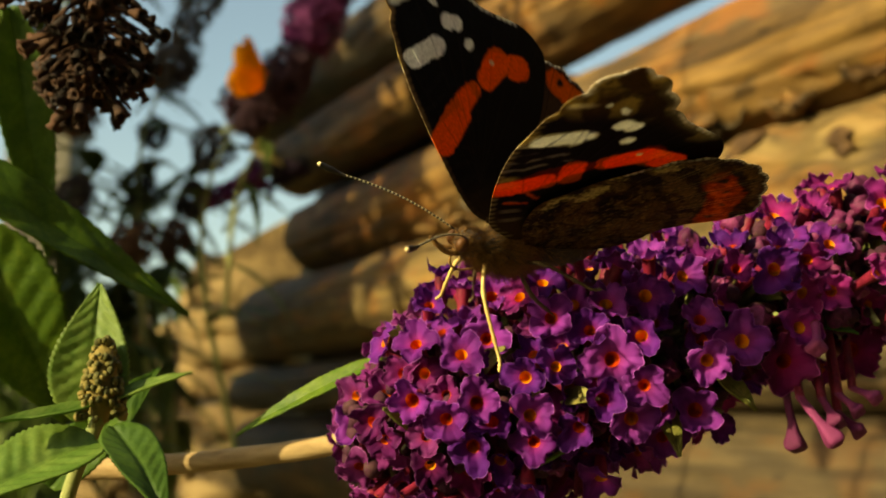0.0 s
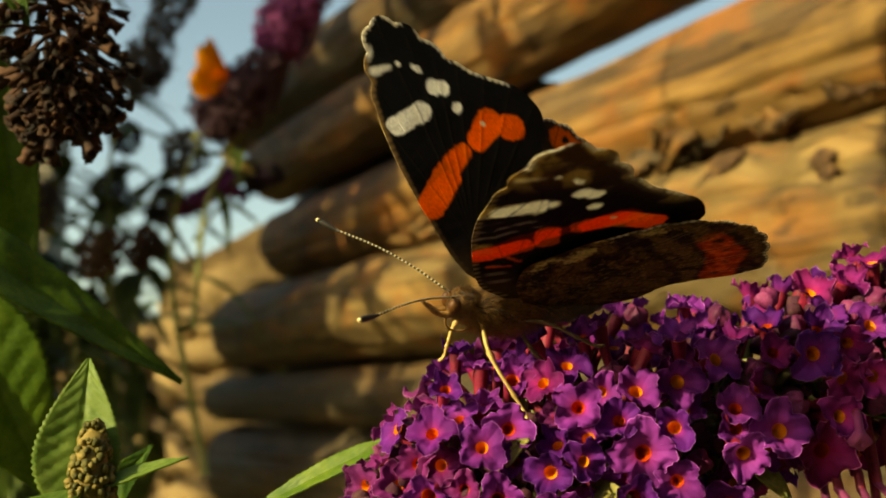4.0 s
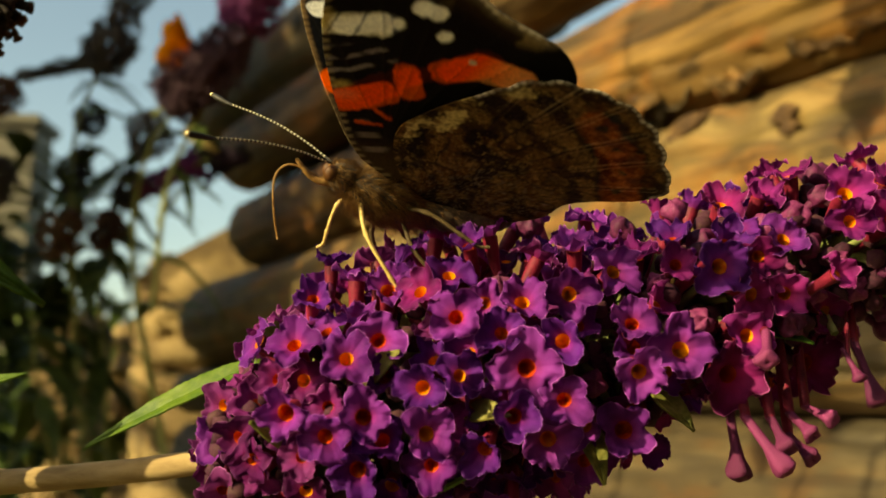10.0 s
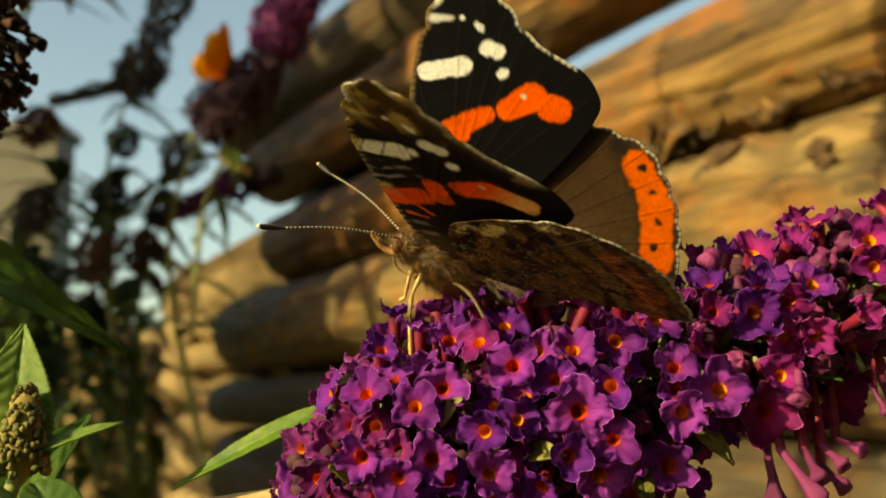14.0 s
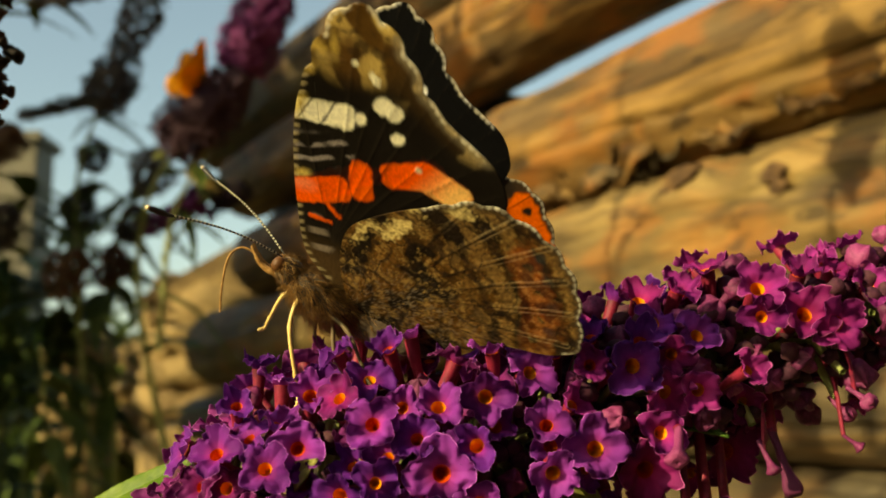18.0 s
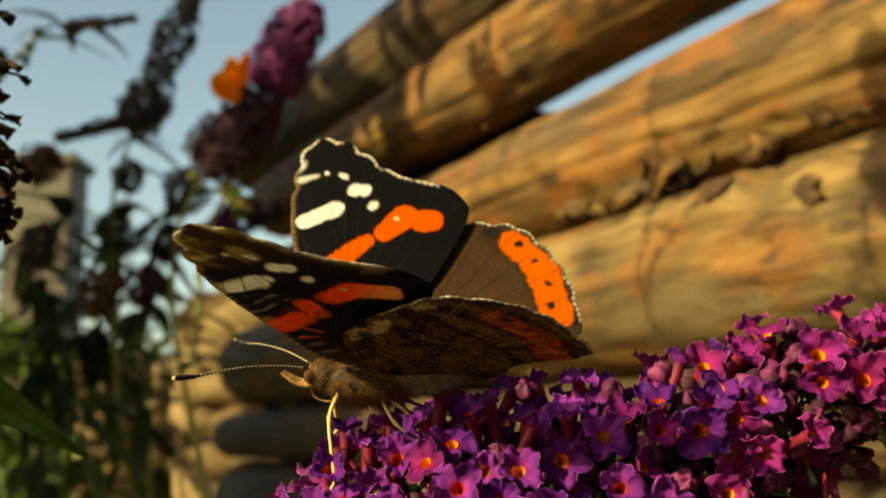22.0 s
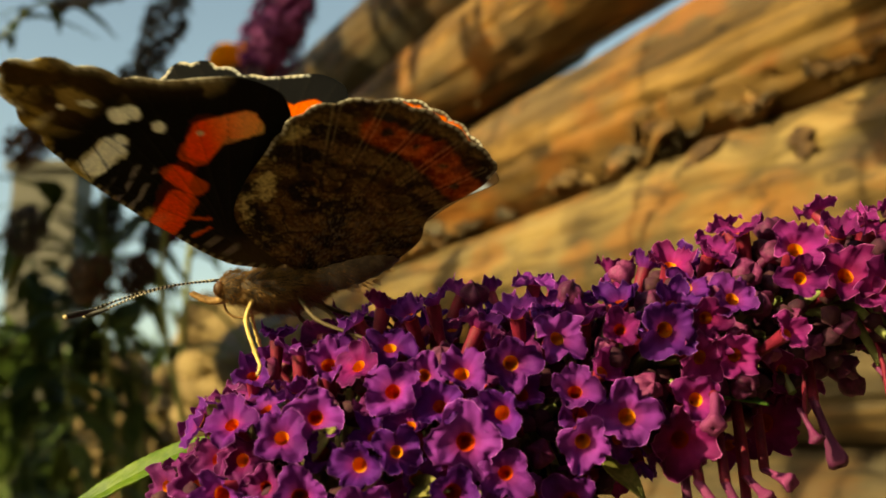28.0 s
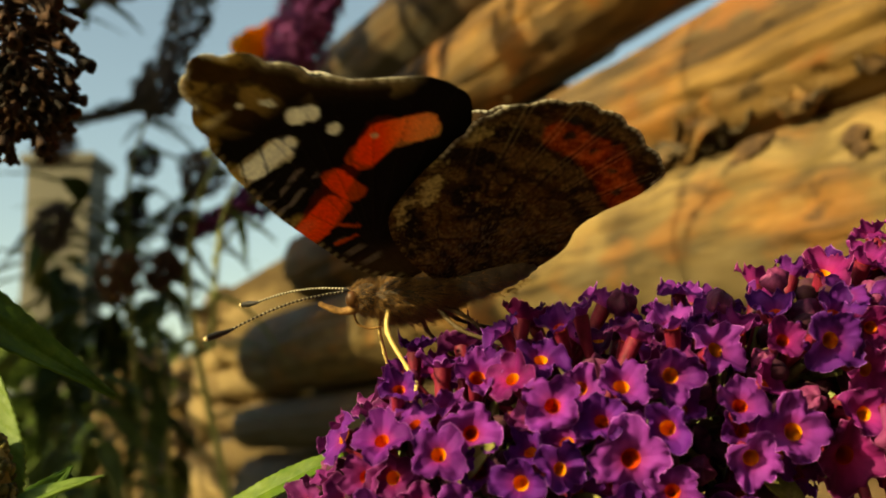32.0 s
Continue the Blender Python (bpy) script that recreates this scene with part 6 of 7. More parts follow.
build_branch([(-0.342, 0.950, 1.157), (-0.339, 0.934, 1.253), (-0.336, 0.923, 1.320), (-0.340, 0.913, 1.378)], 0.0030, 37, "leafy branch beside the pale post", 0.68)
build_branch([(-0.216, 0.747, 1.149), (-0.223, 0.741, 1.186), (-0.230, 0.735, 1.224), (-0.234, 0.727, 1.269)], 0.0020, 20, "pale green leafy stem low in the bush", 0.50)
build_branch([(-0.221, 0.862, 1.312), (-0.223, 0.855, 1.353), (-0.218, 0.850, 1.384), (-0.197, 0.845, 1.411)], 0.0020, 23, "leafy twig under the seed clusters", 0.50)
build_branch([(-0.158, 0.737, 1.330), (-0.147, 0.734, 1.345), (-0.135, 0.731, 1.361), (-0.128, 0.727, 1.387)], 0.0016, 6, "leafy twig by the log ends", 0.37)
build_fork((-0.235, 0.818, 1.456), (-0.253, 0.821, 1.441), (-0.210, 0.820, 1.442), (-0.249, 0.818, 1.457), (-0.199, 0.818, 1.450))

# ---- a few leaves that have dried pale ----
for base, tip in (((-0.1266, 0.6675, 1.3776), (-0.1053, 0.6698, 1.3625)), ((-0.1168, 0.6654, 1.3898), (-0.1241, 0.6678, 1.3758))):
    dry = thing("dry_leaf", "pale cream dried leaf hanging in the bush", "leaf", "dried leaves in the bush")
    place_leaf(dry, base, tip, 0.010, (-0.5, -0.8, 0.4), 77, DRYLEAF, name="blade")


# ---- boughs beside the lens, whose leaves shade the log ends ----
def build_bough(at, height, reach, leaves, seed, scale, thick=0.008):
    rr = random.Random(seed)
    p = Vector(at)
    line = bent([(p.x - reach, p.y - 0.1, 0.0), (p.x - reach * 0.6, p.y - 0.05, height * 0.5), (p.x - 0.03, p.y, height * 0.8), (p.x, p.y, height)], 10)
    bough = thing("bush_branch", "leafy bough of the butterfly bush beside the path", "branch", "branches of the bush")
    piece("stem", mesh("stem", *tube(line, [thick * (1 - 0.6 * i / len(line)) for i in range(len(line))], 7), [STEM]), bough)
    for i in range(leaves):
        q = line[rr.randrange(len(line) // 2, len(line))] + Vector((rr.uniform(-0.06, 0.06), rr.uniform(-0.16, 0.16), rr.uniform(-0.08, 0.10)))
        d = Vector((rr.gauss(0, 1), rr.gauss(0, 1), rr.gauss(-0.3, 0.7)))
        piece("leaf", rr.choice(BUSH_LEAF), bough, aim(q, q + d, (rr.uniform(-0.8, 0.8), rr.uniform(-0.8, 0.8), 1)) @ Matrix.Scale(scale * rr.uniform(0.8, 1.3), 4))
    return bough


for at, height, leaves, seed, scale in (((-0.510, 0.345), 1.953, 29, 1, 0.9), ((-0.570, 0.455), 2.023, 66, 2, 1.1), ((-0.630, 0.555), 1.953, 87, 3, 1.2), ((-0.680, 0.655), 2.043, 87, 4, 1.2), ((-0.730, 0.755), 1.933, 87, 5, 1.2),
                                        ((-0.790, 0.885), 1.973, 69, 6, 1.2), ((-0.610, 0.605), 1.723, 81, 9, 1.1), ((-0.710, 0.805), 1.703, 81, 10, 1.1), ((-0.910, 1.355), 1.753, 70, 8, 1.1), ((-0.640, 0.682), 1.612, 95, 31, 1.1), ((-0.740, 0.602), 1.712, 95, 32, 1.1), ((-0.590, 0.495), 2.123, 72, 21, 1.2), ((-0.690, 0.695), 2.123, 72, 22, 1.2), ((-0.600, 0.640), 1.660, 110, 41, 1.2), ((-0.560, 0.570), 1.620, 110, 42, 1.2)):
    build_bough((*at, 0), height, 0.25, leaves, seed, scale)
for at, height, leaves, seed in (((-0.350, 0.285), 1.743, 7, 14), ((-0.250, 0.205), 1.663, 5, 15)):
    build_bough((*at, 0), height, 0.35, leaves, seed, 0.45, 0.002)
twig_low = build_bough((-0.215, 0.131, 0), 1.461, 0.35, 0, 17, 0.45, 0.002)
for x, y, z in ((-0.215, 0.131, 1.434), (-0.226, 0.150, 1.417), (-0.202, 0.110, 1.447)):
    place_leaf(twig_low, (x - 0.010, y - 0.004, z + 0.028), (x + 0.010, y + 0.004, z - 0.028), 0.020, (-0.85, -0.3, 0.1), 19 + z, LEAF_FAR)
place_leaf(build_bough((-0.156, 0.135, 0), 1.536, 0.35, 0, 16, 0.45, 0.002), (-0.159, 0.134, 1.536), (-0.136, 0.143, 1.456), 0.030, (-0.85, -0.3, 0.1), 18, LEAF_FAR)


# ---- the orange butterfly on the far flower ----
def build_orange_butterfly():
    fly = thing("orange_butterfly", "small orange butterfly with dark markings on a far flower", "butterfly")
    wing = [(0.002, 0), (0.009, 0.0075), (0.015, 0.0165), (0.0142, 0.020), (0.008, 0.020), (0.003, 0.018), (-0.003, 0.0195), (-0.010, 0.0172), (-0.013, 0.0105), (-0.009, 0.004), (-0.003, 0.0)]
    parts = []
    for side in (-1, 1):
        grid = []
        line = bent([(p[0], p[1], 0) for p in wing], 6)
        for i in range(9):
            grid.append([Vector((v.x, side * v.y, 0)) * 1.2 * (0.02 + 0.98 * i / 8) + Vector((0, 0, 0.0006 * math.sin(i))) for v in line])
        w = piece("wing", mesh("wing", *sheet(grid, 0.0003), [ORANGE]), fly, pose(0, 0, 0, side * 55))
        for x, y, r in ((0.009, 0.0100, 0.0012), (0.0105, 0.0142, 0.0011), (0.006, 0.0135, 0.0009), (-0.0045, 0.009, 0.0010), (-0.006, 0.015, 0.0008)):
            piece("spot", mesh("spot", *blob((x * 1.2, side * y * 1.2, 0), (r, r, 0.0006), 6, 10, 0.2, x * 900), [CLUB]), w, label="dark wing spot")
        parts.append(w)
    piece("body", mesh("body", *blob((0, 0, 0), (0.0095, 0.0014, 0.0015), 8, 10, 0.1), [CHITIN]), fly)
    return fly, parts


ORANGE_FLY, ORANGE_WINGS = build_orange_butterfly()


# ---- the stone pillar at the end of the wall ----
def build_pillar(name, at, size, z0, z1, label, seed, mat, rows, cols):
    rr = random.Random(seed)
    pillar = thing(name, label, "pillar", m=Matrix.Translation(at))
    stones = [mesh("stone", *blob((0, 0, 0), (0.5, 0.5, 0.5), 8, 12, 0.35, seed + i * 3.1), [mat]) for i in range(5)]
    core = tube([(0, 0, z0), (0, 0, z1)], size * 0.40, 10)
    piece("core", mesh("core", *core, [SLATE]), pillar)
    h = (z1 - z0) / rows
    for i in range(rows):
        for k in range(cols):
            a = 2 * math.pi * (k + 0.5 * (i % 2)) / cols + rr.uniform(-0.2, 0.2)
            p = Vector((size * 0.42 * math.cos(a), size * 0.42 * math.sin(a), z0 + (i + 0.5) * h + rr.uniform(-0.4, 0.4) * h))
            piece("stone", rr.choice(stones), pillar, Matrix.Translation(p) @ pose(0, 0, 0, rr.uniform(-12, 12), rr.uniform(-12, 12), math.degrees(a)) @ Matrix.Diagonal((size * rr.uniform(0.25, 0.46), size * rr.uniform(0.45, 0.85), h * rr.uniform(0.75, 1.7), 1)))
    return pillar


PILLAR = build_pillar("stone_pillar", (-0.315, 1.68, 0), 0.185, 0.0, 1.425, "rough beige stone pillar at the end of the log wall", 3, STONE, 27, 8)
cap_v, cap_f = [], []
for x, z in ((-0.095, 1.405), (0.07, 1.500), (0.10, 1.48), (0.095, 1.41)):
    cap_v += [(x, -0.09, z), (x, 0.09, z)]
cap_f = [(0, 1, 3, 2), (2, 3, 5, 4), (4, 5, 7, 6), (6, 7, 1, 0), (0, 2, 4, 6), (1, 7, 5, 3)]
piece("cap", mesh("cap", cap_v, cap_f, [STONE], smooth=False), PILLAR, label="slanted stone cap")
build_pillar("stone_pillar", (-0.565, 1.83, 0), 0.105, 0.0, 1.37, "rough beige stone pillar behind the bush", 5, STONE, 30, 7)
build_pillar("stone_pillar", (-0.46, 1.98, 0), 0.14, 0.0, 1.36, "brown stone pillar in the shade behind the bush", 6, STONE, 28, 7)


# ---- the pale post and the house far behind ----
def box(x0, x1, y0, y1, z0, z1, bevel=0.0):
    bm = bmesh.new()
    bmesh.ops.create_cube(bm, size=1.0)
    for v in bm.verts:
        v.co = Vector(((x0 + x1) / 2 + v.co.x * (x1 - x0), (y0 + y1) / 2 + v.co.y * (y1 - y0), (z0 + z1) / 2 + v.co.z * (z1 - z0)))
    if bevel:
        bmesh.ops.bevel(bm, geom=bm.edges[:], offset=bevel, segments=2, affect='EDGES')
    me = bpy.data.meshes.new("box")
    bm.to_mesh(me)
    bm.free()
    return me


def boxed(name, parent, mat, *dims, bevel=0.004, label=""):
    me = box(*dims, bevel=bevel)
    me.materials.append(mat)
    return piece(name, me, parent, label=label)


post = thing("garden_post", "pale grey wooden garden post with a flat cap", "post")
boxed("shaft", post, PAINT, -1.265, -1.075, 2.93, 3.07, 0, 2.02)
boxed("cap", post, PAINT, -1.280, -1.060, 2.91, 3.09, 2.02, 2.05)
# ---- hedge closing the garden; behind and beside the lens unseen, added to dim skylight ----
def build_hedge():
    rr = random.Random(5)
    vs, fs = [], []
    # out-of-view leaves, added to cut the fill light of the sky
    for i in range(8600):
        if i % 2:
            p = Vector((rr.uniform(-1.6, 5.0), -2.4 + rr.uniform(-0.4, 0.4), rr.uniform(0, 3.8)))
        else:
            p = Vector((3.4 + rr.uniform(-0.4, 0.4), rr.uniform(-2.6, 2.0), rr.uniform(0, 3.8)))
        d = Vector((rr.gauss(0, 1), rr.gauss(0, 1), rr.gauss(0, 1))).normalized()
        x = d.cross(Vector((0.3, 0.5, 0.8))).normalized() * rr.uniform(0.1, 0.2)
        y = d * rr.uniform(0.15, 0.3)
        k = len(vs)
        vs += [p - y, p - x * 0.5, p + y, p + x * 0.5]
        fs.append((k, k + 1, k + 2, k + 3))
    for i in range(5200):
        p = Vector((rr.uniform(-2.3, 0.3), 2.55 + rr.uniform(-0.12, 0.25), 0))
        p.z = rr.uniform(0, 1.50 + 0.10 * noise.noise(Vector((p.x * 3, 0, 0))))
        d = Vector((rr.gauss(0, 1), rr.gauss(0, 1), rr.gauss(0, 1))).normalized()
        x = d.cross(Vector((0.3, 0.5, 0.8))).normalized() * rr.uniform(0.03, 0.07)
        y = d * rr.uniform(0.05, 0.11)
        k = len(vs)
        vs += [p - y, p - x * 0.5, p + y, p + x * 0.5]
        fs.append((k, k + 1, k + 2, k + 3))
    tagged(new("hedge", mesh("hedge", vs, fs, [LEAF_FAR])), "clipped green garden hedge around the place, partly unseen and added to block skylight", "hedge", kind="stuff")


build_hedge()

